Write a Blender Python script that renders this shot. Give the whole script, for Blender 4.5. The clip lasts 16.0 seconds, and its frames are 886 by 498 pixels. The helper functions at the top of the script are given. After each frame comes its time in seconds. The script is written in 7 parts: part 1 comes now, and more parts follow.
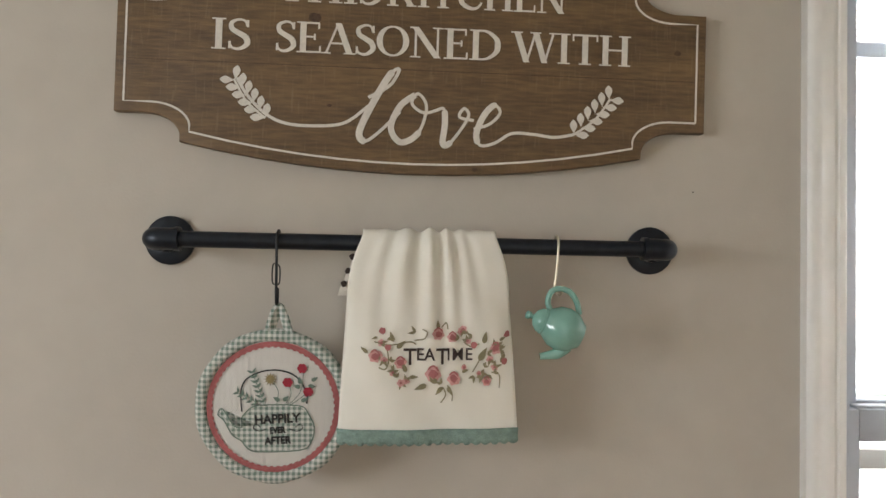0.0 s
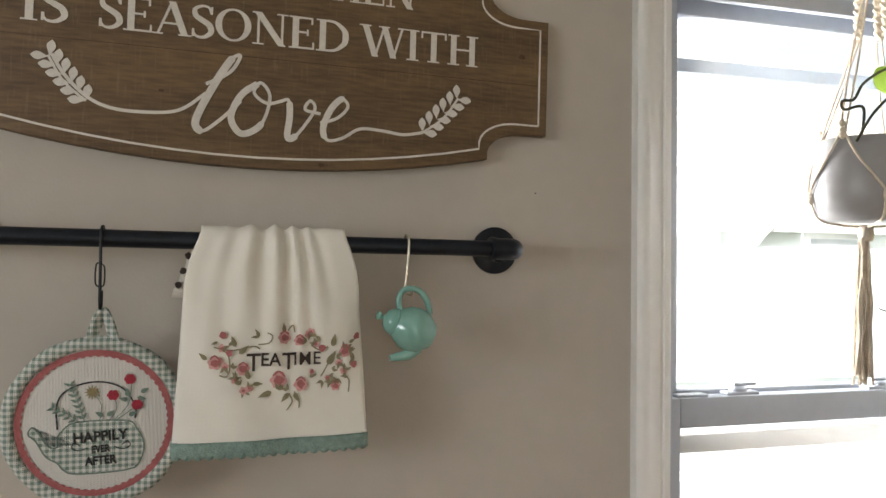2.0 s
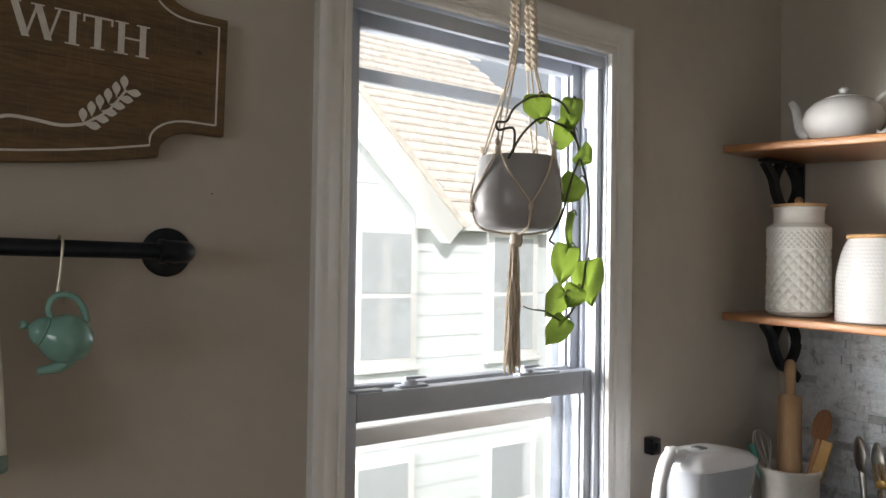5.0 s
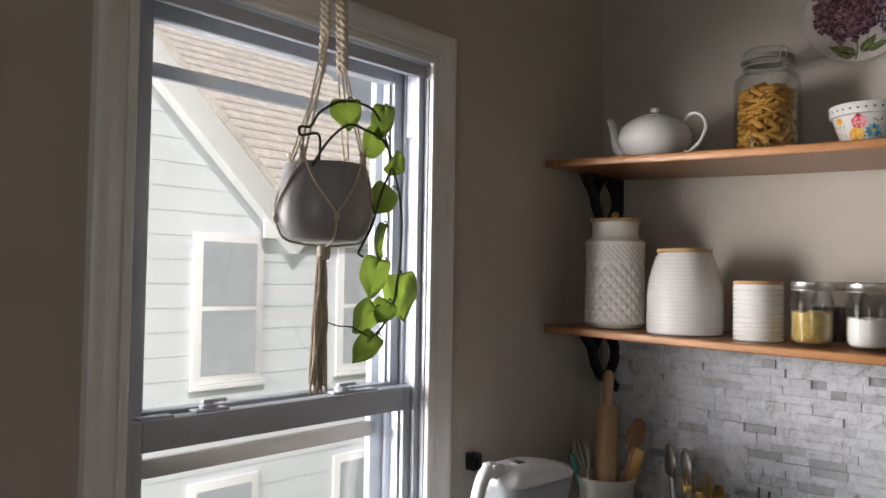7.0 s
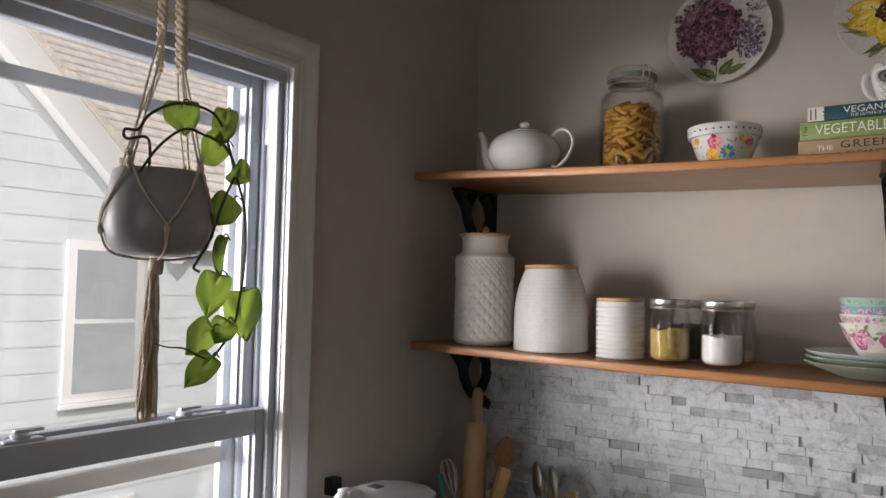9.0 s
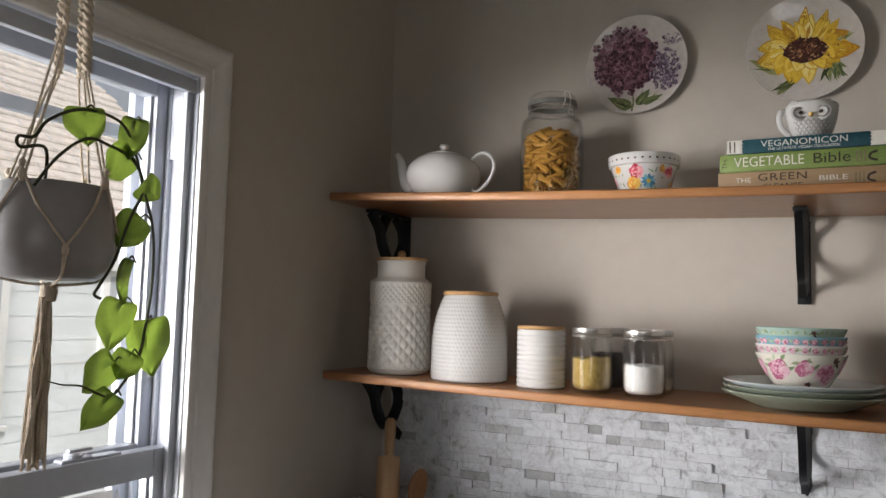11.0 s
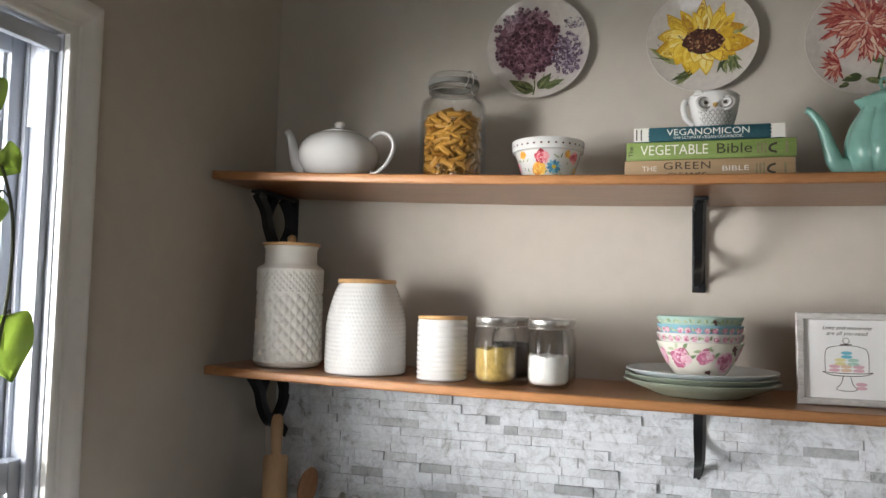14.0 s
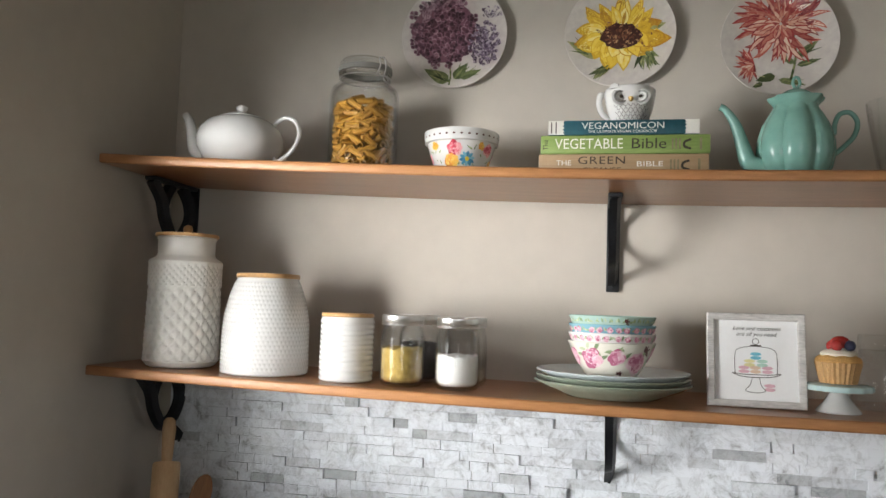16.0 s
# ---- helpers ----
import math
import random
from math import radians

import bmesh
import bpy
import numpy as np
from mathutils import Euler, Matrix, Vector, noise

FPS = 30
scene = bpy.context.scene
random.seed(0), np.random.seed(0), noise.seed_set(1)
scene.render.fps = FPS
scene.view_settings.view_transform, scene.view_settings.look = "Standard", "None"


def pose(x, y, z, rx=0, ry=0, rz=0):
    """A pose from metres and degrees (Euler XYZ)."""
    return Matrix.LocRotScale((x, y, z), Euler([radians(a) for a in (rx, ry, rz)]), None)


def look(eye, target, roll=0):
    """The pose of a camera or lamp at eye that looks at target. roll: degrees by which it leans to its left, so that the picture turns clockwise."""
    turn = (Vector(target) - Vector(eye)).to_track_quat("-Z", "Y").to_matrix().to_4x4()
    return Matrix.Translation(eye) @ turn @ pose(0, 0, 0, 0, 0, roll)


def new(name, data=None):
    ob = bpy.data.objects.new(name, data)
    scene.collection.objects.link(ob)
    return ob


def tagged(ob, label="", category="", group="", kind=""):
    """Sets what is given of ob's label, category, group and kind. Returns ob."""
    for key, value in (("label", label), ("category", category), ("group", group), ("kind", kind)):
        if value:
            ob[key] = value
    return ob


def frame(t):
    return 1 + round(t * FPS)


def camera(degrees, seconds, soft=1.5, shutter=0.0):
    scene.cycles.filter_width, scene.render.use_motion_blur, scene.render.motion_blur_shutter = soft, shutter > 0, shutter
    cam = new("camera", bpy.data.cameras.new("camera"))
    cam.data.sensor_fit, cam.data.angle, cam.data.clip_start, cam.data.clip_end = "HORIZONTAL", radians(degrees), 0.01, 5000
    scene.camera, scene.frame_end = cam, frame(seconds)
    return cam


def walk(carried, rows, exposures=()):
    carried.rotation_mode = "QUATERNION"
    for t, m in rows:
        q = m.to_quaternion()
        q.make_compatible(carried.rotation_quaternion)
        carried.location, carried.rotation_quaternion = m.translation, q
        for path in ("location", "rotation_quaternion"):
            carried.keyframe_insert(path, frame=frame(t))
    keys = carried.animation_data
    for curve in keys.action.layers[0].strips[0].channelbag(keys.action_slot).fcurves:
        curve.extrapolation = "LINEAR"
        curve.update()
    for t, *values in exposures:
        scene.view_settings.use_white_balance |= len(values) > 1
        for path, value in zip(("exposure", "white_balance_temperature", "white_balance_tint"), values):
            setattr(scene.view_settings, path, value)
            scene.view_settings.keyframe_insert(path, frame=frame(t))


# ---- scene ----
cam = camera(60.0, 16.0)
PATH = [
    (0, (0.053, -0.019, 1.492), (0.124, 1.979, 1.531), 0.7),
    (0.5, (0.036, -0.008, 1.493), (0.193, 1.986, 1.527), 0.6),
    (1, (0.015, -0.003, 1.498), (0.294, 1.978, 1.522), 0.6),
    (1.5, (0.014, 0.005, 1.494), (0.421, 1.963, 1.53), 0.5),
    (2, (0.022, 0.016, 1.489), (0.55, 1.944, 1.537), 0.6),
    (2.5, (0.026, 0.019, 1.497), (0.682, 1.908, 1.538), 0.7),
    (3, (0.027, 0.02, 1.493), (0.823, 1.855, 1.547), 0.7),
    (3.5, (0.033, 0.018, 1.493), (0.946, 1.797, 1.553), 0.7),
    (4, (0.036, 0.014, 1.492), (1.049, 1.737, 1.557), 0.6),
    (4.5, (0.051, 0.002, 1.496), (1.168, 1.66, 1.558), 0.6),
    (4.7, (0.054, -0.006, 1.502), (1.205, 1.629, 1.553), 0.7),
    (6.8, (0.143, -0.024, 1.504), (1.581, 1.364, 1.579), 0.9),
    (7, (0.161, -0.02, 1.509), (1.629, 1.336, 1.583), 0.9),
    (7.5, (0.198, -0.029, 1.514), (1.709, 1.28, 1.597), 1.1),
    (8, (0.226, -0.033, 1.516), (1.774, 1.23, 1.609), 1.2),
    (8.5, (0.245, -0.044, 1.52), (1.829, 1.173, 1.619), 1.3),
    (9, (0.258, -0.044, 1.52), (1.886, 1.113, 1.628), 1.2),
    (9.5, (0.265, -0.02, 1.527), (1.936, 1.073, 1.642), 1.2),
    (10, (0.275, 0.017, 1.538), (1.992, 1.035, 1.661), 1.1),
    (10.2, (0.281, 0.018, 1.532), (2.008, 1.022, 1.668), 1.2),
    (12.3, (0.269, 0.121, 1.541), (2.136, 0.826, 1.681), 1.2),
    (12.5, (0.271, 0.127, 1.55), (2.146, 0.811, 1.68), 1.1),
    (13, (0.277, 0.137, 1.549), (2.168, 0.777, 1.673), 1.1),
    (13.5, (0.298, 0.145, 1.542), (2.2, 0.753, 1.67), 1.2),
    (14, (0.33, 0.143, 1.543), (2.239, 0.725, 1.675), 1.3),
    (14.5, (0.371, 0.133, 1.546), (2.287, 0.688, 1.682), 1.5),
    (15, (0.399, 0.119, 1.545), (2.325, 0.639, 1.685), 1.7),
    (15.5, (0.408, 0.11, 1.537), (2.345, 0.589, 1.68), 1.8),
    (16, (0.411, 0.125, 1.535), (2.366, 0.526, 1.677), 1.9),
]
walk(cam, [(t, look(eye, target, roll)) for t, eye, target, roll in PATH],
     [(0, 0.86, 6400, 9), (1.0, 0.92, 6300, 9), (2.0, 0.58, 6400, 9), (3.0, 0.12, 6400, 9), (3.5, -0.04, 6400, 9), (4.5, -0.38, 6450, 10), (7, -1.25, 6550, 14), (9, -1.38, 6600, 16), (10, -1.30, 6600, 15), (12.5, -0.87, 6400, 11), (14, -0.72, 6400, 10), (16, -0.52, 6400, 9)])

# ---- world, sun, large lights ----
world = bpy.data.worlds.new("sky")
scene.world = world
world.use_nodes = True
wn = world.node_tree
sky = wn.nodes.new("ShaderNodeTexSky")
sky.sky_type = "NISHITA"
sky.sun_disc = False
sky.sun_elevation, sky.sun_rotation = radians(48), radians(200)
sky.dust_density = 6.0
wn.nodes["Background"].inputs["Strength"].default_value = 0.15
haze = wn.nodes.new("ShaderNodeMix")                      # bright even haze over the blue
haze.data_type = "RGBA"
haze.inputs["Factor"].default_value = 0.6
haze.inputs["B"].default_value = (7.0, 7.2, 7.5, 1)
wn.links.new(sky.outputs["Color"], haze.inputs["A"])
wn.links.new(haze.outputs["Result"], wn.nodes["Background"].inputs["Color"])


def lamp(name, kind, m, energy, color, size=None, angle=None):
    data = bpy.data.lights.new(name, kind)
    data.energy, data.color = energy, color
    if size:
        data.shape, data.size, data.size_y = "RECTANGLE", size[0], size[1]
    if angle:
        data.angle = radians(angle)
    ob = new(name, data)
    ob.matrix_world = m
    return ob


SUN_FROM = Vector((-0.30, -0.70, 0.72))
lamp("sun", "SUN", look(SUN_FROM * 20, (0, 0, 0)), 5.0, (1.0, 0.97, 0.93), angle=3)
# added lamp, out of view left of the window, standing in for daylight
lamp("daylight_stand_in_lamp", "AREA", look((-2.4, 3.9, 1.42), (1.25, 0.75, 1.38)), 1650, (1.0, 0.985, 0.96), size=(4.0, 1.7))
lamp("daylight_west_window", "AREA", look((-1.93, -0.45, 1.62), (0, -0.2, 1.50)), 13, (0.95, 0.96, 0.97), size=(1.1, 0.6))
# added even fill from the unseen south side; no door is known there
lamp("south_fill_lamp", "AREA", look((0.3, -3.33, 1.15), (0.3, 0, 1.2)), 3.5, (1.0, 0.97, 0.93), size=(1.7, 1.9))


# ---- materials ----
def mat(name, color, rough=0.5, metal=0.0, spec=0.5, vary=0.0, scale=8.0, bump=0.0, bump_scale=60.0, stretch=(1, 1, 1), second=None, sub=0.0, coat=0.0, rand=0.0):
    """A principled material with colour variation at a broad and a fine scale and a fine relief."""
    m = bpy.data.materials.new(name)
    m.use_nodes = True
    nt = m.node_tree
    b = nt.nodes["Principled BSDF"]
    b.inputs["Base Color"].default_value = (*color, 1)
    b.inputs["Roughness"].default_value = rough
    b.inputs["Metallic"].default_value = metal
    b.inputs["Specular IOR Level"].default_value = spec
    b.inputs["Coat Weight"].default_value = coat
    b.inputs["Coat Roughness"].default_value = 0.08
    if sub:
        b.inputs["Subsurface Weight"].default_value = sub
        b.inputs["Subsurface Radius"].default_value = (0.01, 0.008, 0.006)
    tc = nt.nodes.new("ShaderNodeTexCoord")
    mp = nt.nodes.new("ShaderNodeMapping")
    mp.inputs["Scale"].default_value = stretch
    nt.links.new(tc.outputs["Object"], mp.inputs["Vector"])
    if vary or second or rand:
        n1 = nt.nodes.new("ShaderNodeTexNoise")
        n1.inputs["Scale"].default_value, n1.inputs["Detail"].default_value = scale, 6
        n2 = nt.nodes.new("ShaderNodeTexNoise")
        n2.inputs["Scale"].default_value, n2.inputs["Detail"].default_value = scale * 7, 3
        place = mp.outputs["Vector"]
        if rand:                       # every piece cut from another spot of the stone
            o2, av = nt.nodes.new("ShaderNodeObjectInfo"), nt.nodes.new("ShaderNodeVectorMath")
            nt.links.new(place, av.inputs[0]); nt.links.new(o2.outputs["Location"], av.inputs[1])
            place = av.outputs["Vector"]
        for n in (n1, n2):
            nt.links.new(place, n.inputs["Vector"])
        add = nt.nodes.new("ShaderNodeMath")
        add.operation = "ADD"
        nt.links.new(n1.outputs["Fac"], add.inputs[0])
        nt.links.new(n2.outputs["Fac"], add.inputs[1])
        rng = nt.nodes.new("ShaderNodeMapRange")
        rng.inputs["From Min"].default_value, rng.inputs["From Max"].default_value = 0.7, 1.3
        nt.links.new(add.outputs[0], rng.inputs["Value"])
        mix = nt.nodes.new("ShaderNodeMix")
        mix.data_type = "RGBA"
        lo = second or tuple(c * (1 - vary) for c in color)
        hi = color if second else tuple(min(1, c * (1 + vary * 0.6)) for c in color)
        mix.inputs["A"].default_value, mix.inputs["B"].default_value = (*lo, 1), (*hi, 1)
        nt.links.new(rng.outputs["Result"], mix.inputs["Factor"])
        out = mix.outputs["Result"]
        if rand:
            oi = nt.nodes.new("ShaderNodeObjectInfo")
            r2 = nt.nodes.new("ShaderNodeMapRange")
            r2.inputs["To Min"].default_value, r2.inputs["To Max"].default_value = 1.0, 1 - rand
            p4 = nt.nodes.new("ShaderNodeMath")
            p4.operation, p4.inputs[1].default_value = "POWER", 4.0
            nt.links.new(oi.outputs["Random"], p4.inputs[0])
            nt.links.new(p4.outputs[0], r2.inputs["Value"])
            hs = nt.nodes.new("ShaderNodeHueSaturation")
            nt.links.new(out, hs.inputs["Color"])
            nt.links.new(r2.outputs["Result"], hs.inputs["Value"])
            out = hs.outputs["Color"]
        nt.links.new(out, b.inputs["Base Color"])
    if bump:
        nb = nt.nodes.new("ShaderNodeTexNoise")
        nb.inputs["Scale"].default_value, nb.inputs["Detail"].default_value = bump_scale, 4
        nt.links.new(mp.outputs["Vector"], nb.inputs["Vector"])
        bm_ = nt.nodes.new("ShaderNodeBump")
        bm_.inputs["Strength"].default_value, bm_.inputs["Distance"].default_value = bump, 0.002
        nt.links.new(nb.outputs["Fac"], bm_.inputs["Height"])
        nt.links.new(bm_.outputs["Normal"], b.inputs["Normal"])
    return m


def glass_mat(name, color=(1, 1, 1), rough=0.0, ior=1.45):
    m = bpy.data.materials.new(name)
    m.use_nodes = True
    b = m.node_tree.nodes["Principled BSDF"]
    b.inputs["Base Color"].default_value = (*color, 1)
    b.inputs["Transmission Weight"].default_value = 1
    b.inputs["Roughness"].default_value = rough
    b.inputs["IOR"].default_value = ior
    return m


def weave_mat(name, color, second, scale, rough=0.9, bump=0.5, check=0.0):
    """Cloth: fine crossed threads; with check, a gingham of two crossed stripes of that size."""
    m = mat(name, color, rough, spec=0.2)
    nt = m.node_tree
    b = nt.nodes["Principled BSDF"]
    tc = nt.nodes.new("ShaderNodeTexCoord")
    sep = nt.nodes.new("ShaderNodeSeparateXYZ")
    nt.links.new(tc.outputs["Object"], sep.inputs[0])

    def wave(axis, freq):
        mu = nt.nodes.new("ShaderNodeMath"); mu.operation = "MULTIPLY"; mu.inputs[1].default_value = freq
        si = nt.nodes.new("ShaderNodeMath"); si.operation = "SINE"
        nt.links.new(sep.outputs[axis], mu.inputs[0]); nt.links.new(mu.outputs[0], si.inputs[0])
        return si.outputs[0]
    a, c = wave("X", scale), wave("Z", scale)
    ad = nt.nodes.new("ShaderNodeMath"); ad.operation = "ADD"
    nt.links.new(a, ad.inputs[0]); nt.links.new(c, ad.inputs[1])
    bu = nt.nodes.new("ShaderNodeBump")
    bu.inputs["Strength"].default_value, bu.inputs["Distance"].default_value = bump, 0.0006
    nt.links.new(ad.outputs[0], bu.inputs["Height"]); nt.links.new(bu.outputs["Normal"], b.inputs["Normal"])
    mix = nt.nodes.new("ShaderNodeMix"); mix.data_type = "RGBA"
    mix.inputs["A"].default_value, mix.inputs["B"].default_value = (*second, 1), (*color, 1)
    if check:
        f = math.pi / check
        p, q = wave("X", f), wave("Z", f)
        tot = None
        for s in (p, q):
            g = nt.nodes.new("ShaderNodeMath"); g.operation = "GREATER_THAN"; g.inputs[1].default_value = 0
            h = nt.nodes.new("ShaderNodeMath"); h.operation = "MULTIPLY"; h.inputs[1].default_value = 0.5
            nt.links.new(s, g.inputs[0]); nt.links.new(g.outputs[0], h.inputs[0])
            if tot is None:
                tot = h.outputs[0]
            else:
                t2 = nt.nodes.new("ShaderNodeMath"); t2.operation = "ADD"
                nt.links.new(tot, t2.inputs[0]); nt.links.new(h.outputs[0], t2.inputs[1]); tot = t2.outputs[0]
        nt.links.new(tot, mix.inputs["Factor"])
    else:
        no = nt.nodes.new("ShaderNodeTexNoise"); no.inputs["Scale"].default_value = 35; no.inputs["Detail"].default_value = 5
        nt.links.new(tc.outputs["Object"], no.inputs["Vector"]); nt.links.new(no.outputs["Fac"], mix.inputs["Factor"])
    nt.links.new(mix.outputs["Result"], b.inputs["Base Color"])
    return m


M_WALL = mat("wall_paint", (0.495, 0.453, 0.398), 0.75, spec=0.3, vary=0.05, scale=3, bump=0.12, bump_scale=220)
M_CEIL = mat("ceiling_paint", (0.75, 0.74, 0.72), 0.85, vary=0.04, scale=3, bump=0.1, bump_scale=150)
M_FLOOR = mat("floor_boards", (0.28, 0.17, 0.09), 0.4, vary=0.35, scale=3, stretch=(1, 8, 1), bump=0.1)
M_TRIM = mat("white_trim_paint", (0.78, 0.77, 0.75), 0.4, vary=0.04, scale=6, bump=0.05, bump_scale=90)
M_VINYL = mat("pale_grey_vinyl", (0.45, 0.48, 0.54), 0.35, vary=0.04, scale=9, bump=0.03, bump_scale=120)
M_SCREENBAR = mat("beige_aluminium", (0.55, 0.50, 0.45), 0.5, vary=0.06, scale=10)
M_GLASS = glass_mat("window_glass", (0.97, 0.985, 0.98))


def thin_glass(name, color):
    """Thin blown glass: clear straight through, with a gloss that grows at glancing angles."""
    m = bpy.data.materials.new(name)
    m.use_nodes = True
    nt = m.node_tree
    nt.nodes.remove(nt.nodes["Principled BSDF"])
    t, g, f, x, pw, ml = (nt.nodes.new("ShaderNode" + k) for k in ("BsdfTransparent", "BsdfGlossy", "LayerWeight", "MixShader", "Math", "Math"))
    t.inputs["Color"].default_value = (*color, 1)
    g.inputs["Roughness"].default_value = 0.03
    pw.operation, pw.inputs[1].default_value = "POWER", 2.2
    ml.operation, ml.inputs[1].default_value, ml.inputs[2].default_value = "MULTIPLY_ADD", 0.75, 0.025
    nt.links.new(f.outputs["Facing"], pw.inputs[0]); nt.links.new(pw.outputs[0], ml.inputs[0]); nt.links.new(ml.outputs[0], x.inputs[0]); nt.links.new(t.outputs[0], x.inputs[1]); nt.links.new(g.outputs[0], x.inputs[2])
    nt.links.new(x.outputs[0], nt.nodes["Material Output"].inputs["Surface"])
    return m


M_JAR = thin_glass("jar_glass", (0.994, 0.996, 0.995))
M_SHELF = mat("oak_veneer", (0.40, 0.185, 0.075), 0.38, second=(0.29, 0.125, 0.048), scale=5, stretch=(9, 0.8, 9), bump=0.08, bump_scale=40, coat=0.25)
M_EDGE = mat("oak_edge_band", (0.44, 0.205, 0.08), 0.42, second=(0.34, 0.15, 0.055), scale=6, stretch=(9, 0.8, 9), bump=0.06, bump_scale=40)
M_IRON = mat("black_iron", (0.012, 0.013, 0.016), 0.45, metal=0.3, vary=0.4, scale=20, bump=0.25, bump_scale=160)
M_PIPE = mat("dark_pipe", (0.010, 0.014, 0.022), 0.38, metal=0.4, vary=0.4, scale=15, bump=0.08, bump_scale=90)
M_STEEL = mat("steel", (0.68, 0.67, 0.65), 0.32, metal=1.0, vary=0.1, scale=20)
M_SIGN = mat("stained_plank", (0.185, 0.112, 0.048), 0.6, second=(0.075, 0.044, 0.022), scale=3.5, stretch=(1.2, 8, 9), bump=0.3, bump_scale=55)
sn = M_SIGN.node_tree
sb = sn.nodes["Principled BSDF"]
base_link = sb.inputs["Base Color"].links[0].from_socket
s_tc, s_mp, s_no, s_rg, s_mx = (sn.nodes.new("ShaderNode" + k) for k in ("TexCoord", "Mapping", "TexNoise", "MapRange", "Mix"))
s_mp.inputs["Scale"].default_value = (260, 1, 26)         # pale scratches across the grain
s_no.inputs["Scale"].default_value, s_no.inputs["Detail"].default_value = 1.0, 5
s_rg.inputs["From Min"].default_value, s_rg.inputs["From Max"].default_value, s_rg.inputs["To Max"].default_value = 0.56, 0.80, 0.22
s_mx.data_type = "RGBA"
s_mx.inputs["B"].default_value = (0.36, 0.27, 0.16, 1)
sn.links.new(s_tc.outputs["Object"], s_mp.inputs["Vector"]); sn.links.new(s_mp.outputs["Vector"], s_no.inputs["Vector"])
sn.links.new(s_no.outputs["Fac"], s_rg.inputs["Value"]); sn.links.new(s_rg.outputs["Result"], s_mx.inputs["Factor"])
sn.links.new(base_link, s_mx.inputs["A"]); sn.links.new(s_mx.outputs["Result"], sb.inputs["Base Color"])
M_SIGN_EDGE = mat("worn_plank_edge", (0.17, 0.105, 0.065), 0.7, vary=0.4, scale=16, stretch=(1, 6, 6), bump=0.3, bump_scale=70)
M_LETTER = mat("cream_paint", (0.68, 0.64, 0.58), 0.6, vary=0.12, scale=40, bump=0.1, bump_scale=120)
M_WHITE_CER = mat("white_glazed_ceramic", (0.65, 0.645, 0.63), 0.13, vary=0.03, scale=8, coat=0.3)
M_MATTE_CER = mat("off_white_ceramic", (0.74, 0.72, 0.67), 0.3, vary=0.04, scale=10, coat=0.15)
M_BAMBOO = mat("bamboo_lid", (0.50, 0.29, 0.12), 0.45, vary=0.25, scale=14, stretch=(1, 7, 1))
M_AQUA = mat("aqua_glazed_ceramic", (0.22, 0.42, 0.36), 0.16, second=(0.17, 0.35, 0.30), scale=7, coat=0.4)
M_POT = mat("grey_ceramic_pot", (0.34, 0.33, 0.33), 0.35, vary=0.06, scale=10)
M_ROPE = mat("cotton_rope", (0.66, 0.57, 0.46), 0.95, vary=0.25, scale=60, bump=0.6, bump_scale=420)
M_STEM = mat("vine_stem", (0.05, 0.055, 0.025), 0.6, vary=0.4, scale=40)
M_SOIL = mat("potting_soil", (0.03, 0.022, 0.016), 0.95, vary=0.5, scale=60, bump=1.0, bump_scale=200)


def petal_paint(name, stops, rough=0.28):
    """Glazed paint in which every brush stroke takes a shade of its own, with a soft mottle."""
    m = bpy.data.materials.new(name)
    m.use_nodes = True
    nt = m.node_tree
    b = nt.nodes["Principled BSDF"]
    b.inputs["Roughness"].default_value = rough
    b.inputs["Coat Weight"].default_value = 0.3
    geo, tc = nt.nodes.new("ShaderNodeNewGeometry"), nt.nodes.new("ShaderNodeTexCoord")
    no, ma, ra = nt.nodes.new("ShaderNodeTexNoise"), nt.nodes.new("ShaderNodeMath"), nt.nodes.new("ShaderNodeValToRGB")
    no.inputs["Scale"].default_value, no.inputs["Detail"].default_value = 130, 3
    nt.links.new(tc.outputs["Object"], no.inputs["Vector"])
    ma.operation = "MULTIPLY_ADD"
    ma.inputs[1].default_value = 0.55
    nt.links.new(no.outputs["Fac"], ma.inputs[0])
    mb = nt.nodes.new("ShaderNodeMath")
    mb.operation = "MULTIPLY_ADD"
    mb.inputs[1].default_value, mb.inputs[2].default_value = 0.9, -0.22
    nt.links.new(geo.outputs["Random Per Island"], mb.inputs[0])
    nt.links.new(mb.outputs[0], ma.inputs[2])
    nt.links.new(ma.outputs[0], ra.inputs["Fac"])
    while len(ra.color_ramp.elements) < len(stops):
        ra.color_ramp.elements.new(0.5)
    for k, c in enumerate(stops):
        ra.color_ramp.elements[k].position = k / (len(stops) - 1)
        ra.color_ramp.elements[k].color = (*c, 1)
    nt.links.new(ra.outputs["Color"], b.inputs["Base Color"])
    return m


